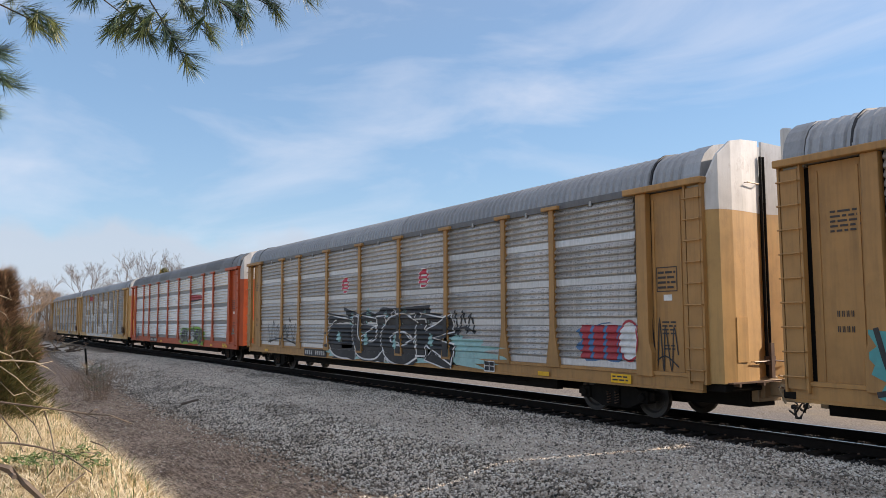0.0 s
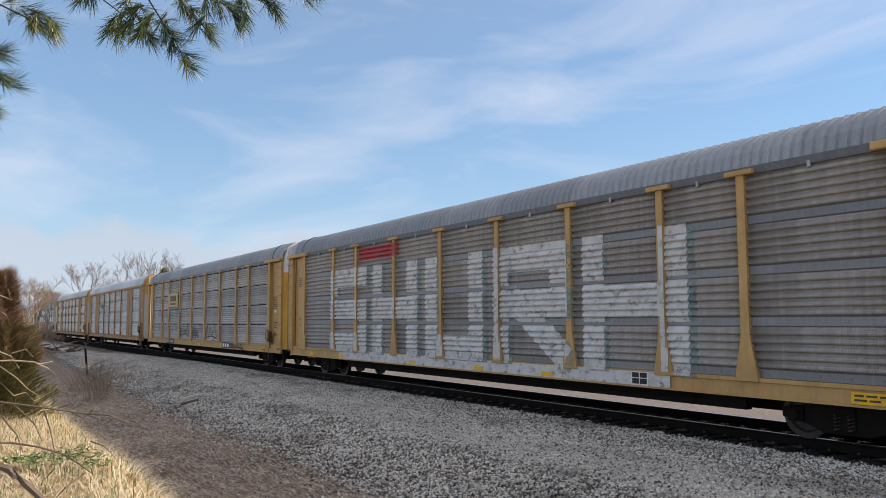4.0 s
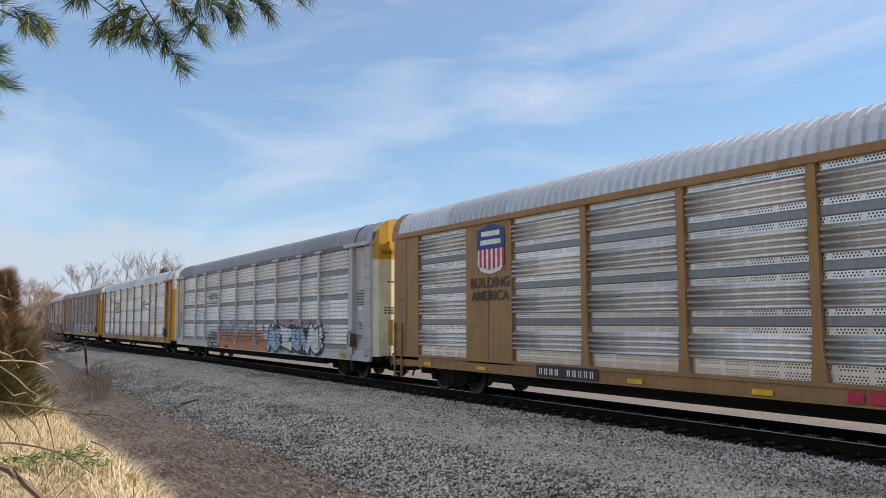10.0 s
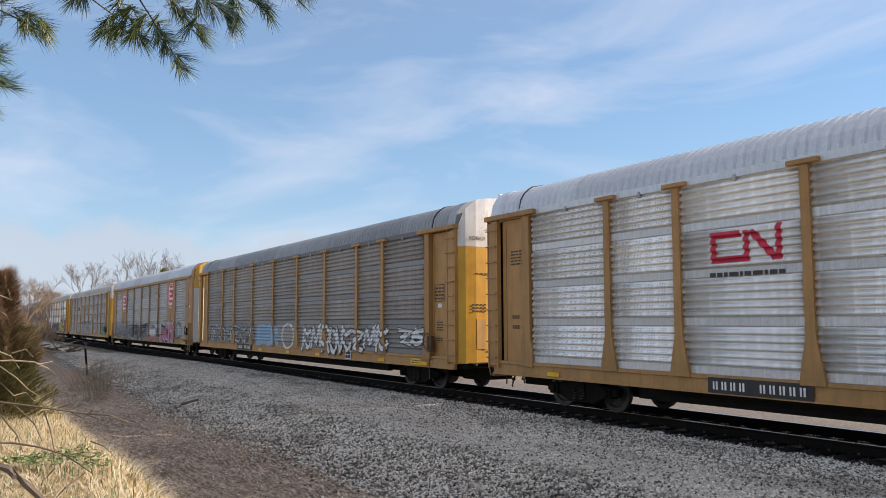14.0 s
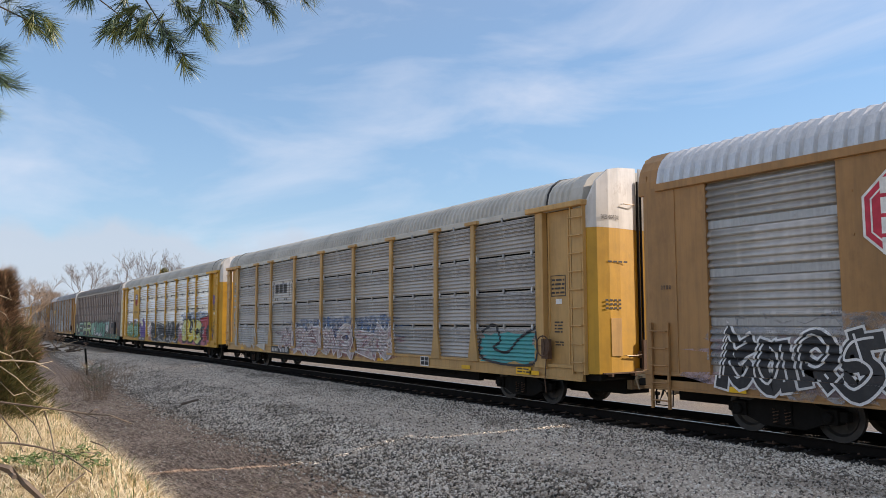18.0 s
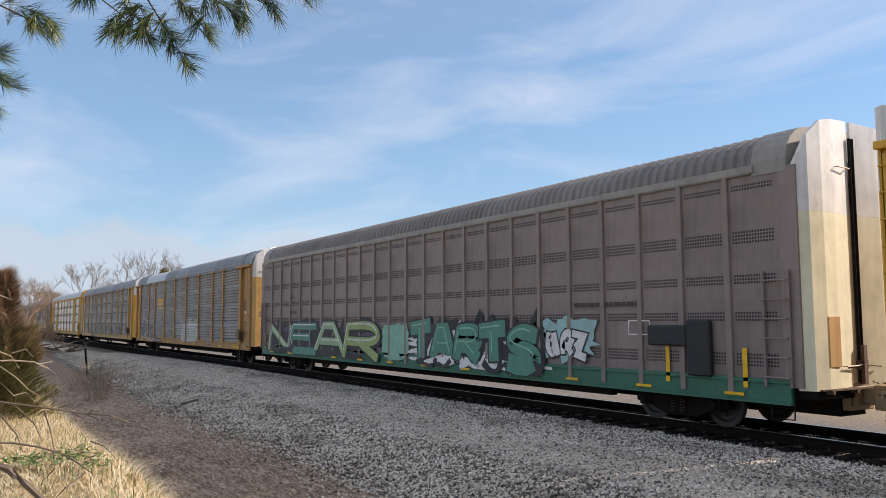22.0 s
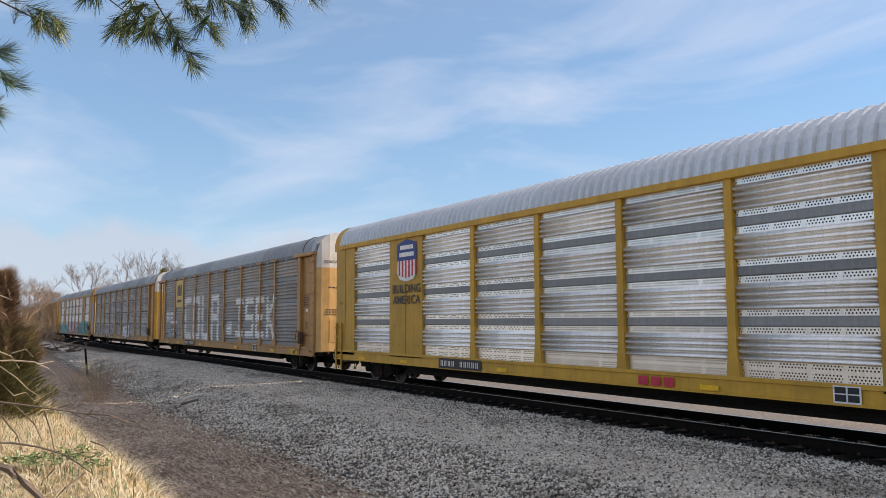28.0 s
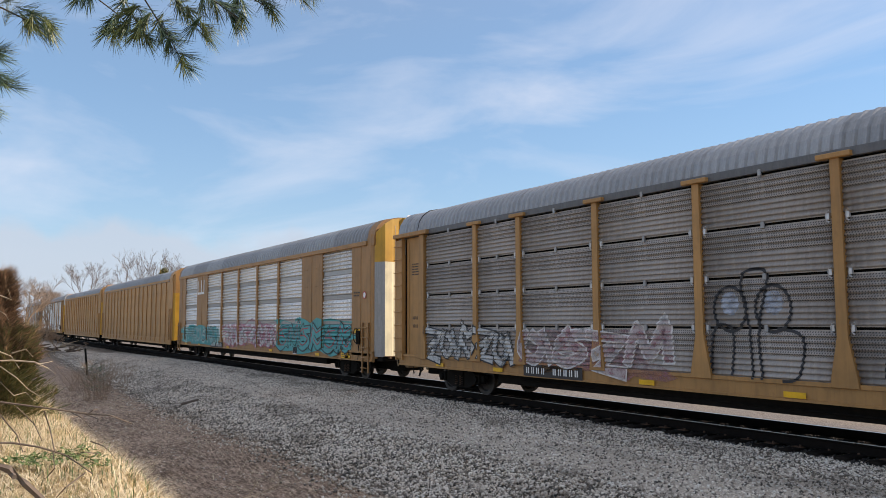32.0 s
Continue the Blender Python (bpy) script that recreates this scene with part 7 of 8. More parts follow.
# yellower, lighter copy of the needle colour, painting sun-caught tufts
NEEDLE_SUNLIT = leaf_material("sunlit_pine_needle", [(0.0, (0.03, 0.05, 0.015)), (0.5, (0.12, 0.15, 0.03)), (1.0, (0.28, 0.30, 0.09))], 0.45)
CEDAR = leaf_material("cedar_spray", [(0.0, (0.022, 0.034, 0.008)), (0.5, (0.085, 0.088, 0.018)), (0.85, (0.17, 0.13, 0.035)), (1.0, (0.20, 0.10, 0.04))], 0.8)
CEDAR_TOP = leaf_material("bronzed_cedar_spray", [(0.0, (0.03, 0.028, 0.012)), (0.4, (0.12, 0.07, 0.034)), (0.8, (0.24, 0.12, 0.065)), (1.0, (0.36, 0.22, 0.12))], 0.8)
BARK = plain("grey_bark", (0.16, 0.125, 0.10), 0.9)
PINE_BARK = plain("pine_bark", (0.075, 0.062, 0.052), 0.9)
PALE_TWIG = plain("pale_twig", (0.42, 0.33, 0.23), 0.8)
TREE_BARK = plain("far_bark", (0.30, 0.26, 0.235), 0.9)
BRUSH = plain("brown_brush", (0.34, 0.24, 0.165), 0.9)


def grass_roots(rng, n, x0, x1, y0, y1, edge):
    x = rng.uniform(x0, x1, n)
    y = y0 + (y1 - y0) * rng.random(n) ** 1.5
    lim = np.array([edge + 0.35 * noise.noise(Vector((0, b * 0.3, 1.0))) + 0.25 * noise.noise(Vector((3.0, b * 1.3, 1.0))) for b in y])
    keep = x < lim
    x, y = x[keep], y[keep]
    return np.stack([x, y, gz(x, y, -0.01)], -1)


rng0 = np.random.default_rng(5)
blades("dry_grass", "matted dry straw-coloured grass on the bank", STRAW, grass_roots(rng0, 85000, -2.0, 3.4, 6.0, 34.0, 2.75), (0.02, 0.17), (0.7, 4.0), 0.0045, 6)
blades("green_grass", "a few green blades among the straw", GREEN_BLADE, grass_roots(rng0, 2600, -1.0, 2.8, 7.0, 20.0, 2.4), (0.08, 0.22), (0.2, 0.9), 0.006, 7)


def soil_litter(rng, n):
    x = rng.uniform(2.6, 6.4, n)
    y = 8 + 32 * rng.random(n) ** 1.3
    return np.stack([x, y, gz(x, y, -0.005)], -1)


blades("grass_litter", "thin dead stalks lying on the soil", STRAW, soil_litter(rng0, 9000), (0.015, 0.11), (2.0, 6.0), 0.0032, 8)


# ---- plants ----
def tuft_mesh(seed):
    """A brush of long needles round the last bit of a twig, opening along +z."""
    def build(bm):
        r = random.Random(seed)
        for k in range(34):
            a = r.uniform(0, math.tau)
            spread = r.uniform(0.08, 0.62)
            ln = r.uniform(0.055, 0.088)
            d = Vector((math.sin(spread) * math.cos(a), math.sin(spread) * math.sin(a), math.cos(spread)))
            s = d.orthogonal().normalized() * 0.0010
            o = Vector((0, 0, r.uniform(-0.030, 0.015)))
            sag = Vector((r.uniform(-1, 1), r.uniform(-1, 1), 0)) * 0.006
            p = [o - s, o + s, o + d * ln * 0.6 + s * 0.9 + sag * 0.4, o + d * ln + sag, o + d * ln * 0.6 - s * 0.9 + sag * 0.4]
            bm.faces.new([bm.verts.new(q) for q in p])
    return mesh_of("needle_tuft%d" % seed, build)


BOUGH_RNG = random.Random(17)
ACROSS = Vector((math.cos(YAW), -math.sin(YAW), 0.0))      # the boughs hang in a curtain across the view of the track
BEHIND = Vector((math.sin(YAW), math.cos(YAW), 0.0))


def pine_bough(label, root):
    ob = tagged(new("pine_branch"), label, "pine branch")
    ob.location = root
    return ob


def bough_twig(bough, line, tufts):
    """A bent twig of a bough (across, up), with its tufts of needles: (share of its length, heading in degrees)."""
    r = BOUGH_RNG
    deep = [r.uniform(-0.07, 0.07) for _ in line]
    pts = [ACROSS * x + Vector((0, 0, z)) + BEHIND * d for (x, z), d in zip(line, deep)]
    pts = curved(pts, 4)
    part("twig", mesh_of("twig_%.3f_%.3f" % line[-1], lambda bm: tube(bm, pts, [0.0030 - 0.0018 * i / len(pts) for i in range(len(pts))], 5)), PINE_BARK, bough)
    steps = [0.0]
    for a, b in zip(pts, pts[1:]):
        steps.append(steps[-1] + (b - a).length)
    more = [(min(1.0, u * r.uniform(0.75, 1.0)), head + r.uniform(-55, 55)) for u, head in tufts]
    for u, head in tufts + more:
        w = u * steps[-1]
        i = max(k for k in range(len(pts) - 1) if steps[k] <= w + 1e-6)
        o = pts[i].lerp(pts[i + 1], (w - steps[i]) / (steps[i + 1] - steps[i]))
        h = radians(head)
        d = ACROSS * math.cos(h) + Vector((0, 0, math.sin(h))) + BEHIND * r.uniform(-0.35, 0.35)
        t = part("needle_tuft", tuft_mesh(r.randrange(6)), NEEDLE if r.random() < 0.65 else NEEDLE_SUNLIT, bough)
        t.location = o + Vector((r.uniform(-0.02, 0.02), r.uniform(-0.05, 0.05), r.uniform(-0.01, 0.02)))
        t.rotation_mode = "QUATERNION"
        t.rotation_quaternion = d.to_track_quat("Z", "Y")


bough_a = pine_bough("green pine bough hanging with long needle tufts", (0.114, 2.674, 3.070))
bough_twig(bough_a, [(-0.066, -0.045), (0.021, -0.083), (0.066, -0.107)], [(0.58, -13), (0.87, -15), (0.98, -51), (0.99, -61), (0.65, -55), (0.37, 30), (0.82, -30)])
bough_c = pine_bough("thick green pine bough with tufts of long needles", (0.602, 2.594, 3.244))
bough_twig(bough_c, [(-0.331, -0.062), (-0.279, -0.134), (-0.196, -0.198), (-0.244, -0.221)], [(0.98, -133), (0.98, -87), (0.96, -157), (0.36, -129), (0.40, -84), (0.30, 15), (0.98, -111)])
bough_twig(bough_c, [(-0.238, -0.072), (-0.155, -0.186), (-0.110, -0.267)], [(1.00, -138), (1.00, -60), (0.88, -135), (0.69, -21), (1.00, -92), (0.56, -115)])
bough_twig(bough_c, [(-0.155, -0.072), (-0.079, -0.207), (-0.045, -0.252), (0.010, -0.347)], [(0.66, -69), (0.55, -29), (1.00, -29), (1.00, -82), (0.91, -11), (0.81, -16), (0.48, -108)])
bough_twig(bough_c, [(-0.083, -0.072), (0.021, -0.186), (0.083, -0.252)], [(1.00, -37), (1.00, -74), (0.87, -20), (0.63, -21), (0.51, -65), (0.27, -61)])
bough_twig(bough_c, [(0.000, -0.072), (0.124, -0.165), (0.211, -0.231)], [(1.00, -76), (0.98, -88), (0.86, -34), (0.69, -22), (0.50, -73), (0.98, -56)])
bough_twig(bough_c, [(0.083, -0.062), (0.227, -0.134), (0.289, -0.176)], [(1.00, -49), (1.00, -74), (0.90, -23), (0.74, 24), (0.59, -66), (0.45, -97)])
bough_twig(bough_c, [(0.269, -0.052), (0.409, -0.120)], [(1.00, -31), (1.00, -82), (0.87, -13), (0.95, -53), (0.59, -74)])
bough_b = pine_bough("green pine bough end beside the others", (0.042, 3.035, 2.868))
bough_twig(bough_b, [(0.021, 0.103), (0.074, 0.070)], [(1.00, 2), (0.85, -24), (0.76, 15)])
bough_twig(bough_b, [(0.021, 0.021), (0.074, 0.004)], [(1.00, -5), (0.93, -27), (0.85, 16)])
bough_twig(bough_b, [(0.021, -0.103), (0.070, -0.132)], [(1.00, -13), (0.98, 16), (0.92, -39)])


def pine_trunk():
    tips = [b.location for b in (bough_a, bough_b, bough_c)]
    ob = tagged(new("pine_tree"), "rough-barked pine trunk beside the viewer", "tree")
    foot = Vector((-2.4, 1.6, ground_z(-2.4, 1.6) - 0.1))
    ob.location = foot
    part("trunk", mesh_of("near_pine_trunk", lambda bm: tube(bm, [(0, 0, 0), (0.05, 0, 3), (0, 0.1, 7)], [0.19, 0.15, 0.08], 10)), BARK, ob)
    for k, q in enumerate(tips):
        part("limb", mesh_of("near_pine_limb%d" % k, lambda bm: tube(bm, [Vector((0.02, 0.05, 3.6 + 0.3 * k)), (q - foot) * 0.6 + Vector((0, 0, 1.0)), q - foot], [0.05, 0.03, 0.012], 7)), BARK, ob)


pine_trunk()


def cedar(name, label, base, height, radius, seed, n):
    """A red cedar bush: stem, limbs and many upright feathery sprays."""
    r = random.Random(seed)
    ob = tagged(new(name), label, "bush")
    ob.location = base

    def stem(bm):
        tube(bm, [(0, 0, -0.1), (0.05, 0, height * 0.5), (0, 0.05, height * 0.95)], [0.09, 0.06, 0.015], 7)
        for k in range(26):
            z = height * r.uniform(0.08, 0.85)
            a = r.uniform(0, math.tau)
            ln = radius * (1.1 - z / height) * r.uniform(0.7, 1.1)
            tube(bm, [(0, 0, z), (math.cos(a) * ln * 0.5, math.sin(a) * ln * 0.5, z + 0.2 * ln), (math.cos(a) * ln, math.sin(a) * ln, z + 0.55 * ln)], [0.03, 0.018, 0.006], 4)
    part("trunk", mesh_of(name + "_stem", stem), BARK, ob)

    for tier, mat in (("crown", CEDAR), ("crown_top", CEDAR_TOP)):
        def crown(bm):
            for k in range(n // 2):
                u = r.random() ** 0.8 * 0.62 if tier == "crown" else 0.40 + 0.60 * r.random()
                z = height * u
                a = r.uniform(0, math.tau)
                lim = radius * (1.0 - 0.90 * u ** 1.15) * (0.80 + 0.75 * noise.noise(Vector((math.cos(a) * 2.6 + seed, math.sin(a) * 2.6, z * 1.9))))
                rad = lim * r.random() ** 0.35 * (1 + 0.18 * noise.noise(Vector((math.cos(a) * 2, math.sin(a) * 2, z * 1.5))))
                o = Vector((math.cos(a) * rad, math.sin(a) * rad, z))
                d = Vector((math.cos(a) * 1.1 + r.uniform(-.6, .6), math.sin(a) * 1.1 + r.uniform(-.6, .6), 0.75 + r.uniform(-.3, .5))).normalized()
                ln = r.uniform(0.06, 0.16) + (0.18 if r.random() < 0.14 else 0.0)
                for j in range(3):
                    dd = (d + Vector((r.uniform(-.35, .35), r.uniform(-.35, .35), r.uniform(-.2, .2)))).normalized()
                    s = dd.orthogonal().normalized() * r.uniform(0.003, 0.0065)
                    p = [o - s * 0.4, o + s * 0.4, o + dd * ln * 0.5 + s, o + dd * ln, o + dd * ln * 0.5 - s]
                    bm.faces.new([bm.verts.new(q) for q in p])
        part(tier, mesh_of(name + "_" + tier + str(seed), crown), mat, ob)
    return ob


cedar("cedar_bush", "bronze-green red cedar bush on the grassy bank", (0.8, 17.41, ground_z(0.8, 17.41)), 2.75, 0.95, 3, 30000)
cedar("cedar_bush", "dark bronze cedar bush behind bare twigs", (-0.32, 15.46, ground_z(-0.32, 15.46)), 3.0, 1.25, 8, 7000)


def sapling(name, label, base, height, spread, seed, n, leaf=None):
    r = random.Random(seed)
    ob = tagged(new(name), label, "shrub")
    ob.location = base

    def stems(bm):
        for k in range(n):
            a = r.uniform(0, math.tau)
            h = height * r.uniform(0.5, 1.0)
            l = spread * r.uniform(0.3, 1.0)
            f = Vector((r.uniform(-0.45, 0.45), r.uniform(-0.45, 0.45), 0.0)) * spread
            tube(bm, [f + Vector((0, 0, -0.05)), f + Vector((math.cos(a) * l * 0.35, math.sin(a) * l * 0.35, h * 0.5)), f + Vector((math.cos(a) * l * 0.7, math.sin(a) * l * 0.7, h))], [0.006, 0.004, 0.002], 4)
            for q in range(3):
                u = r.uniform(0.45, 0.9)
                b = a + r.uniform(-0.9, 0.9)
                o = f + Vector((math.cos(a) * l * u * 0.7, math.sin(a) * l * u * 0.7, h * u))
                tube(bm, [o, o + Vector((math.cos(b), math.sin(b), 0.9)) * h * 0.18], [0.004, 0.002], 3)
    part("stem_clump", mesh_of(name + str(seed), stems), BRUSH, ob)
    if leaf:
        def tuft(bm):
            for k in range(220):
                a, u = r.uniform(0, math.tau), r.random()
                o = Vector((math.cos(a), math.sin(a), 0)) * spread * 0.55 * r.random() + Vector((0, 0, height * (0.15 + 0.6 * u)))
                d = Vector((math.cos(a) * 0.6, math.sin(a) * 0.6, r.uniform(0.2, 1))).normalized()
                s = d.orthogonal().normalized() * 0.012
                ln = r.uniform(0.08, 0.2)
                bm.faces.new([bm.verts.new(q) for q in (o - s, o + s, o + d * ln)])
        part("foliage", mesh_of(name + "_leaf" + str(seed), tuft), leaf, ob)
    return ob


q = (4.71, 31.82, -0.75)
sapling("shrub", "small thin shrub with some green sprigs", q, 1.6, 0.85, 3, 70, NEEDLE)
q = (5.99, 35.17, -0.72)
sapling("shrub", "bare thin shrub stems", q, 1.3, 1.0, 4, 60)
q = (4.72, 36.04, -0.72)
sapling("shrub", "bare thin shrub stems", q, 1.0, 1.0, 6, 50)


def post_stake():
    q = (6.55, 47.09, -0.62)

    def build(bm):
        tube(bm, [(0, 0, -0.3), (-0.16, 0, 1.25)], 0.055, 7)
    ob = solo("stake_post", build, UNDER, "short dark leaning stake in the gravel", "post")
    ob.location = q


post_stake()


def twig_thing(label, lines, radius, mat=PALE_TWIG, rooted=True):
    """A bare branch before the bank, with its side twigs; it springs from the ground."""
    first = Vector(lines[0][0])
    foot = Vector((first.x - 0.25, first.y, ground_z(first.x - 0.25, first.y) - 0.03)) if rooted else first
    ob = tagged(new("bare_branch"), label, "branch")
    ob.location = foot
    for j, line in enumerate(lines):
        def build(bm):
            pts = [Vector(p) - foot for p in line]
            if j == 0 and rooted:
                pts.insert(0, Vector((0, 0, 0)))
            r = radius * (1.0 if j == 0 else 0.55)
            tube(bm, pts, [r * (1 - 0.6 * i / len(pts)) for i in range(len(pts))], 6)
        part("limb" if j == 0 else "twig", mesh_of("branch_%s_%d" % (label[:12], j), build), mat, ob)
    return ob


twig_thing("thin grey-brown bare branch reaching over the grass", [[(0.12, 6.18, 1.55), (0.32, 6.18, 1.52), (0.59, 6.13, 1.47), (0.88, 6.13, 1.41), (1.0, 6.05, 1.4), (1.15, 6.09, 1.33)], [(0.74, 6.18, 1.44), (0.82, 6.06, 1.39), (0.89, 6.13, 1.31)], [(0.85, 6.16, 1.41), (0.92, 6.04, 1.38), (0.93, 6.15, 1.35)], [(0.86, 6.11, 1.41), (0.89, 6.09, 1.44), (0.93, 6.12, 1.44)]], 0.009, BARK)
twig_thing("pale dry twigs arching before the cedar", [[(0.31, 8.99, 1.68), (0.55, 8.98, 1.68), (0.75, 8.94, 1.66), (0.88, 8.97, 1.59), (0.94, 8.9, 1.54)], [(0.46, 9.03, 1.62), (0.6, 8.92, 1.51), (0.71, 8.99, 1.39), (0.81, 8.9, 1.32)], [(0.41, 9.03, 1.53), (0.58, 8.9, 1.34), (0.69, 9.01, 1.36), (0.75, 8.88, 1.29)], [(0.55, 8.99, 1.75), (0.67, 8.95, 1.79), (0.74, 8.99, 1.71)], [(0.4, 8.94, 1.79), (0.55, 9.02, 1.72), (0.62, 8.93, 1.6)], [(0.79, 8.9, 1.64), (0.92, 9.0, 1.66), (0.87, 8.89, 1.73)], [(0.38, 8.97, 2.34), (0.53, 9.01, 2.28), (0.49, 8.95, 2.38)], [(0.39, 9.03, 2.2), (0.48, 8.95, 2.13), (0.51, 9.01, 2.08)]], 0.011)
twig_thing("bare dark twig lying through the straw", [[(0.17, 5.15, 1.39), (0.33, 5.15, 1.38), (0.47, 5.11, 1.35), (0.61, 5.13, 1.29), (0.68, 5.06, 1.24), (0.76, 5.11, 1.17)], [(0.55, 5.17, 1.31), (0.55, 5.06, 1.23), (0.52, 5.14, 1.17)], [(0.61, 5.16, 1.28), (0.7, 5.04, 1.31), (0.79, 5.14, 1.28)], [(0.74, 5.11, 1.36), (0.81, 5.07, 1.33), (0.88, 5.09, 1.25)], [(0.49, 5.11, 1.55), (0.53, 5.18, 1.44), (0.55, 5.09, 1.32)], [(0.35, 5.11, 1.58), (0.45, 5.21, 1.47), (0.48, 5.07, 1.39)], [(0.27, 5.15, 1.54), (0.36, 5.17, 1.42), (0.39, 5.1, 1.33)], [(0.72, 5.12, 1.18), (0.61, 5.05, 1.12), (0.57, 5.1, 1.06)]], 0.008, BARK)
twig_thing("thick weathered branch on the grass", [[(0.18, 4.55, 1.38), (0.29, 4.54, 1.33), (0.36, 4.5, 1.26), (0.48, 4.5, 1.13)], [(0.3, 4.58, 1.31), (0.31, 4.48, 1.3)]], 0.030, BARK)
twig_thing("stray forked twig at the edge of the soil", [[(3.26, 10.26, -0.23), (3.5, 10.2, -0.18), (3.73, 10.11, -0.07), (3.82, 10.14, 0.01)], [(3.61, 10.21, -0.15), (3.79, 10.06, -0.04)], [(3.41, 10.27, -0.21), (3.46, 10.17, -0.03)]], 0.010, rooted=False)
twig_thing("short dead stick lying on the ballast", [[(6.16, 25.13, -0.46), (6.4, 25.09, -0.4), (6.67, 25.0, -0.33)]], 0.05, BARK, False)


def leafy_plant(x, y, seed):
    r = random.Random(seed)
    q = (x, y, ground_z(x, y) + 0.10)

    def build(bm):
        for k in range(30):
            a = r.uniform(0, math.tau)
            ln, w = r.uniform(0.06, 0.14), r.uniform(0.012, 0.024)
            d = Vector((math.cos(a), math.sin(a), r.uniform(0.2, 0.9))).normalized()
            s = Vector((-math.sin(a), math.cos(a), 0)) * w
            o = Vector((r.uniform(-.18, .18), r.uniform(-.25, .25), 0.02))
            p = [o - s * 0.2, o + s * 0.2, o + d * ln * 0.5 + s, o + d * ln * 0.85 + s * 0.6 - Vector((0, 0, 0.01)), o + d * ln - Vector((0, 0, 0.03)), o + d * ln * 0.85 - s * 0.6 - Vector((0, 0, 0.01)), o + d * ln * 0.5 - s]
            bm.faces.new([bm.verts.new(v) for v in p])
    ob = solo("weed_plant", build, GREEN_BLADE, "low green broad-leaved weed in dry grass", "plant", group="weeds on the bank")
    ob.location = q


for i, (x, y) in enumerate(((0.83, 10.78), (0.96, 10.78), (1.07, 10.45), (1.3, 11.21), (1.44, 11.42), (0.7, 10.61), (1.48, 10.62), (1.55, 10.02))):
    leafy_plant(x, y, i)


# ---- far trees ----
def bare_tree(label, base, height, spread, seed, depth=5, mat=TREE_BARK, name="bare_tree", fork=3):
    """A leafless tree: tapered trunk, limbs, branches and fine twigs."""
    r = random.Random(seed)
    ob = tagged(new(name), label, "tree")
    ob.location = base
    trunk, twigs = bmesh.new(), bmesh.new()

    def grow(p, d, ln, rad, level):
        mid = p + d * ln * 0.5 + Vector((r.uniform(-1, 1), r.uniform(-1, 1), r.uniform(-.5, .5))) * ln * 0.09
        end = p + d * ln
        tube(trunk if level < 2 else twigs, [p, mid, end], [max(rad, 0.012), max(rad * 0.85, 0.010), max(rad * 0.68, 0.007)], 5 if level < 2 else 3)
        if level >= depth:
            return
        for k in range(fork + (1 if level == 0 else 0)):
            a = r.uniform(0, math.tau)
            w = spread * r.uniform(0.55, 1.1)
            dd = (d + Vector((math.cos(a) * w, math.sin(a) * w, r.uniform(-0.05, 0.35)))).normalized()
            start = p + d * ln * r.uniform(0.55, 1.0)
            grow(start, dd, ln * r.uniform(0.55, 0.80), rad * r.uniform(0.42, 0.60), level + 1)
    grow(Vector((0, 0, -0.2)), Vector((0, 0, 1)), height * 0.36, height * 0.014, 0)
    for nm, bm in (("trunk", trunk), ("branching", twigs)):
        me = bpy.data.meshes.new(nm)
        bm.to_mesh(me)
        bm.free()
        me.materials.append(None)
        part(nm, me, mat, ob)
    return ob


for i, (x, y, h, sp) in enumerate(((19.6, 148.7, 14.8, 0.5), (25.5, 137.9, 16.3, 0.5), (30.2, 141.2, 16.6, 0.45), (36.6, 146.8, 18.0, 0.5), (25.3, 158.0, 13.5, 0.55), (18.7, 169.0, 12.0, 0.6), (13.1, 159.5, 13.0, 0.6), (8.9, 149.7, 13.0, 0.6))):
    bare_tree("bare grey-brown deciduous tree against the sky", (x, y, -0.5), h * 0.95, sp * 1.3, 20 + i, 6)
for i, (x, y, h) in enumerate(((11.4, 119.5, 9.5), (13.5, 129.3, 9.5), (8.9, 104.6, 9.0), (17.5, 149.0, 9.0), (7.0, 94.7, 8.5))):
    bare_tree("thicket of tawny bare scrub", (x, y, -0.5), h, 0.8, 40 + i, 5, BRUSH, "scrub_tree")
for i in range(7):
    p = (4.4 + 0.45 * i, 67.9 + 3 * (i % 3), -0.5)
    bare_tree("brown bare brush beside the track", p, 4.6 - 0.35 * i, 1.0, 60 + i, 4, BRUSH, "scrub_bush", 4)


def log_pile():
    c = Vector((8.56, 73.5, 0))
    ob = tagged(new("brush_pile"), "heap of cut branches and logs beside the track", "brush pile")
    ob.location = (c.x, c.y, ground_z(c.x, c.y))
    r = random.Random(9)
    for k in range(34):
        def build(bm):
            a = r.uniform(0, math.tau)
            ln = r.uniform(0.5, 1.5)
            o = Vector((r.uniform(-1.7, 1.7), r.uniform(-1.0, 1.0), r.uniform(0.05, 0.75)))
            d = Vector((math.cos(a), math.sin(a), r.uniform(-0.15, 0.35))) * ln / 2
            tube(bm, [o - d, o, o + d], [r.uniform(0.03, 0.09)] * 2 + [0.02], 6)
        part("log", mesh_of("log%d" % k, build), BARK if k % 3 else PALE_TWIG, ob)


log_pile()

# evergreen among the far trees
e = (30.3, 136.7, -0.5)


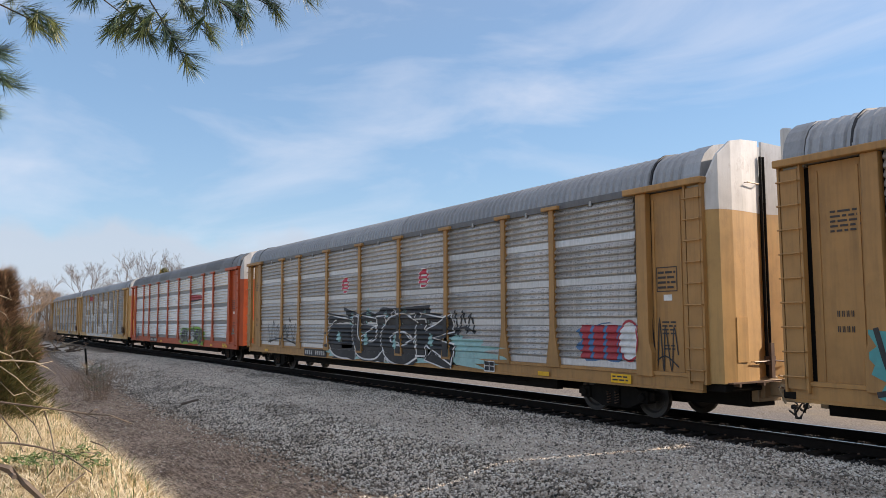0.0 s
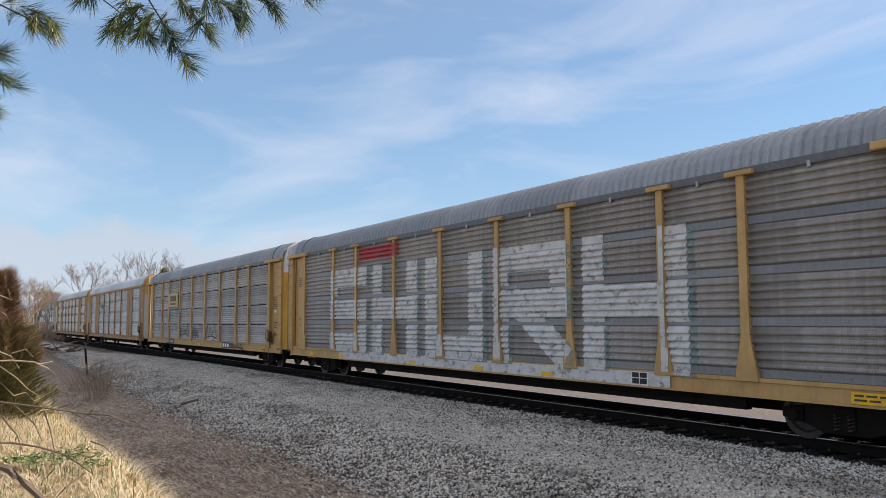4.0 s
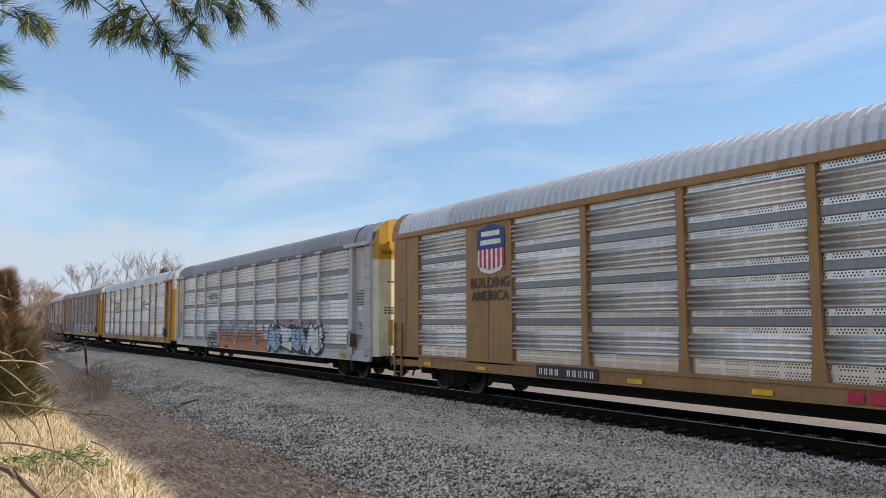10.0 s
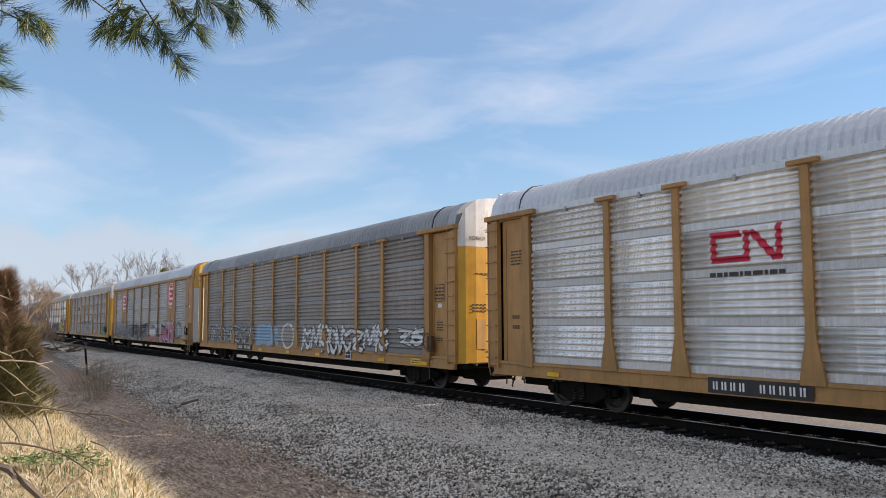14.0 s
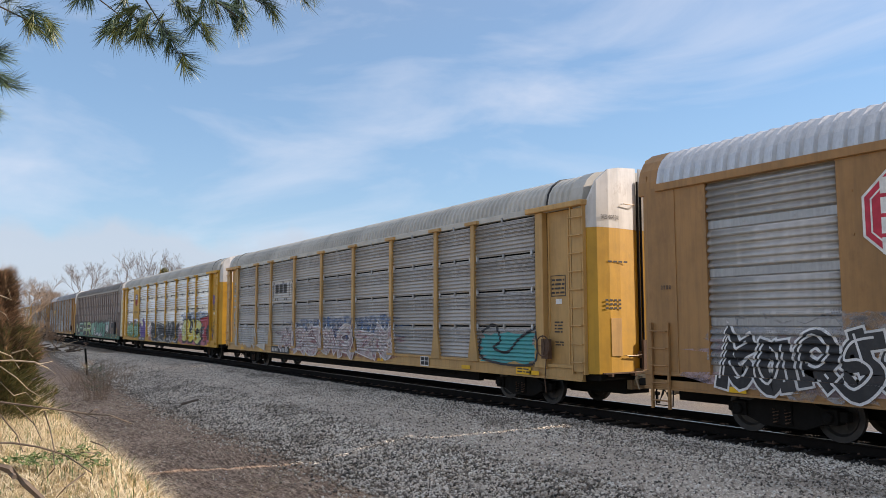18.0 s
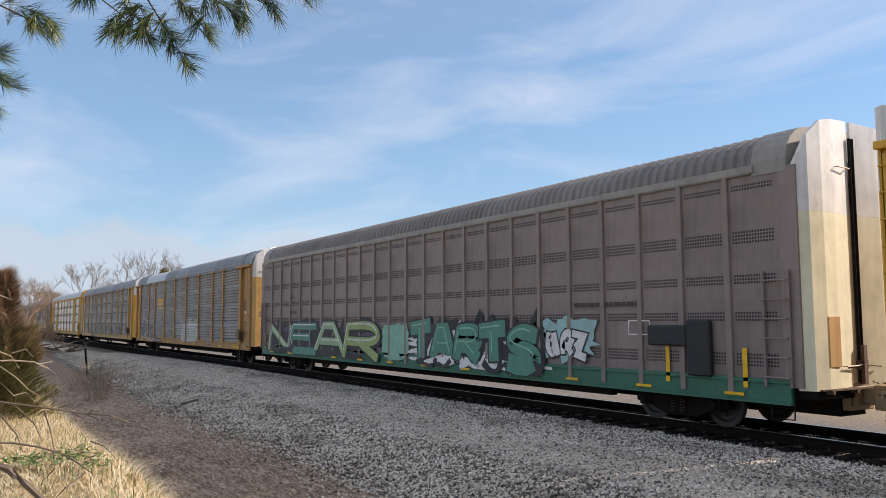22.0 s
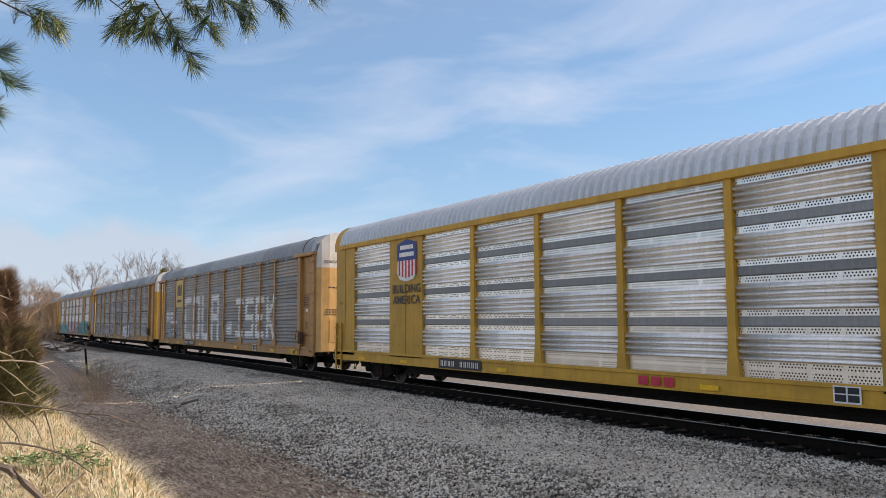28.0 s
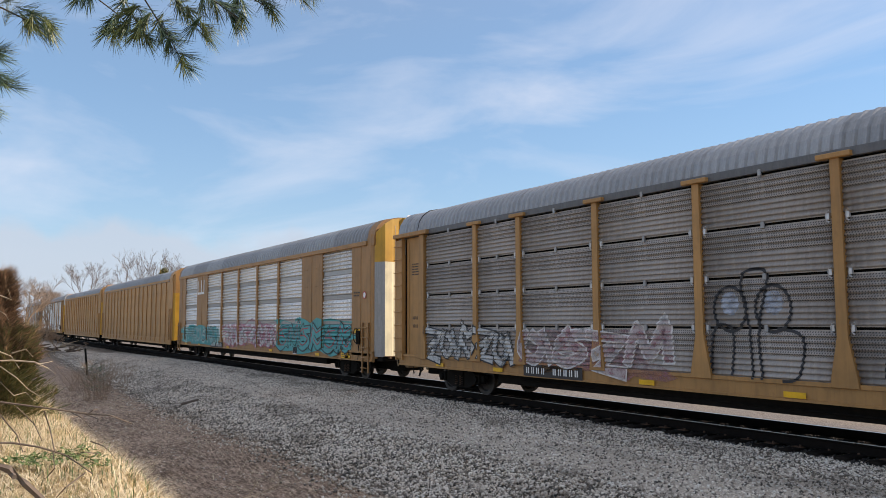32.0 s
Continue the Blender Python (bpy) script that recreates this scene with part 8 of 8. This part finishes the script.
def far_pine():
    ob = tagged(new("pine_tree"), "far green pine among bare trees", "tree")
    ob.location = e
    r = random.Random(4)
    part("trunk", mesh_of("far_pine_trunk", lambda bm: tube(bm, [(0, 0, 0), (0, 0, 10.4)], [0.25, 0.05], 6)), TREE_BARK, ob)

    def crown(bm):
        for k in range(1500):
            u = r.random()
            z = 5 + 6.2 * u
            rad = 2.8 * (1 - u) ** 0.6 * r.random() ** 0.5 + 0.2
            a = r.uniform(0, math.tau)
            o = Vector((math.cos(a) * rad, math.sin(a) * rad, z + 0.5 * noise.noise(Vector((a, z, 0)))))
            d = Vector((r.uniform(-1, 1), r.uniform(-1, 1), r.uniform(-0.3, 1))).normalized()
            s = d.orthogonal().normalized() * 0.10
            bm.faces.new([bm.verts.new(q) for q in (o - s, o + s, o + d * r.uniform(0.3, 0.7))])
    part("crown", mesh_of("far_pine_crown", crown), CEDAR, ob)


far_pine()


# ---- what moves ----
def motions():
    for car, y0 in CARS:
        walk(car, [(t, pose(TRACK_X, y0 - V * t, 0)) for t in (0.0, 8.0, 16.0, 24.0, 32.0)])
    # the wind lifts the boughs a little
    right = STAND.to_3x3() @ Vector((1, 0, 0))
    up = STAND.to_3x3() @ Vector((0, 1, 0))
    sway = ((0, 8), (1, 2), (2, 0), (3.5, 8), (5, 4), (6, 1), (8, -2), (10, -4), (12, -5), (14, -5), (16, -1), (18, 3), (20, 2), (22, 6), (23, 9), (24, 13), (25, 24), (26, 17), (27.5, 18), (28, 15), (29, 11), (30, 8), (31, 5), (32, 2))
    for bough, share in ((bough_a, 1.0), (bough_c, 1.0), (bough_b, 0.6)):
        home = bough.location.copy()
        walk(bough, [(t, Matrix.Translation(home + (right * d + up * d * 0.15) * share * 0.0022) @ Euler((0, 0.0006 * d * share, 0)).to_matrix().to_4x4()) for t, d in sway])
    turn = V / 0.42
    for car, wheelset, dy in WHEELSETS:
        base = wheelset.location.copy()
        y0 = dict(CARS)[car] + dy
        # a wheelset is seen to turn while it rolls by within some 35 m
        t0, t1 = max(0.0, (y0 - 40.0) / V), min(32.0, (y0 + 3.0) / V)
        rows = []
        f0, f1 = math.ceil(t0 * FPS), math.floor(t1 * FPS)
        if f1 > f0:
            for f in range(f0, f1 + 1):
                rows.append((f / FPS, Matrix.LocRotScale(base, Euler((-turn * (f - f0) / FPS, 0, 0)), None)))
            if f0 > 0:
                rows.insert(0, (0.0, rows[0][1]))
            if f1 < 32 * FPS:
                rows.append((32.0, rows[-1][1]))
            walk(wheelset, rows)


motions()
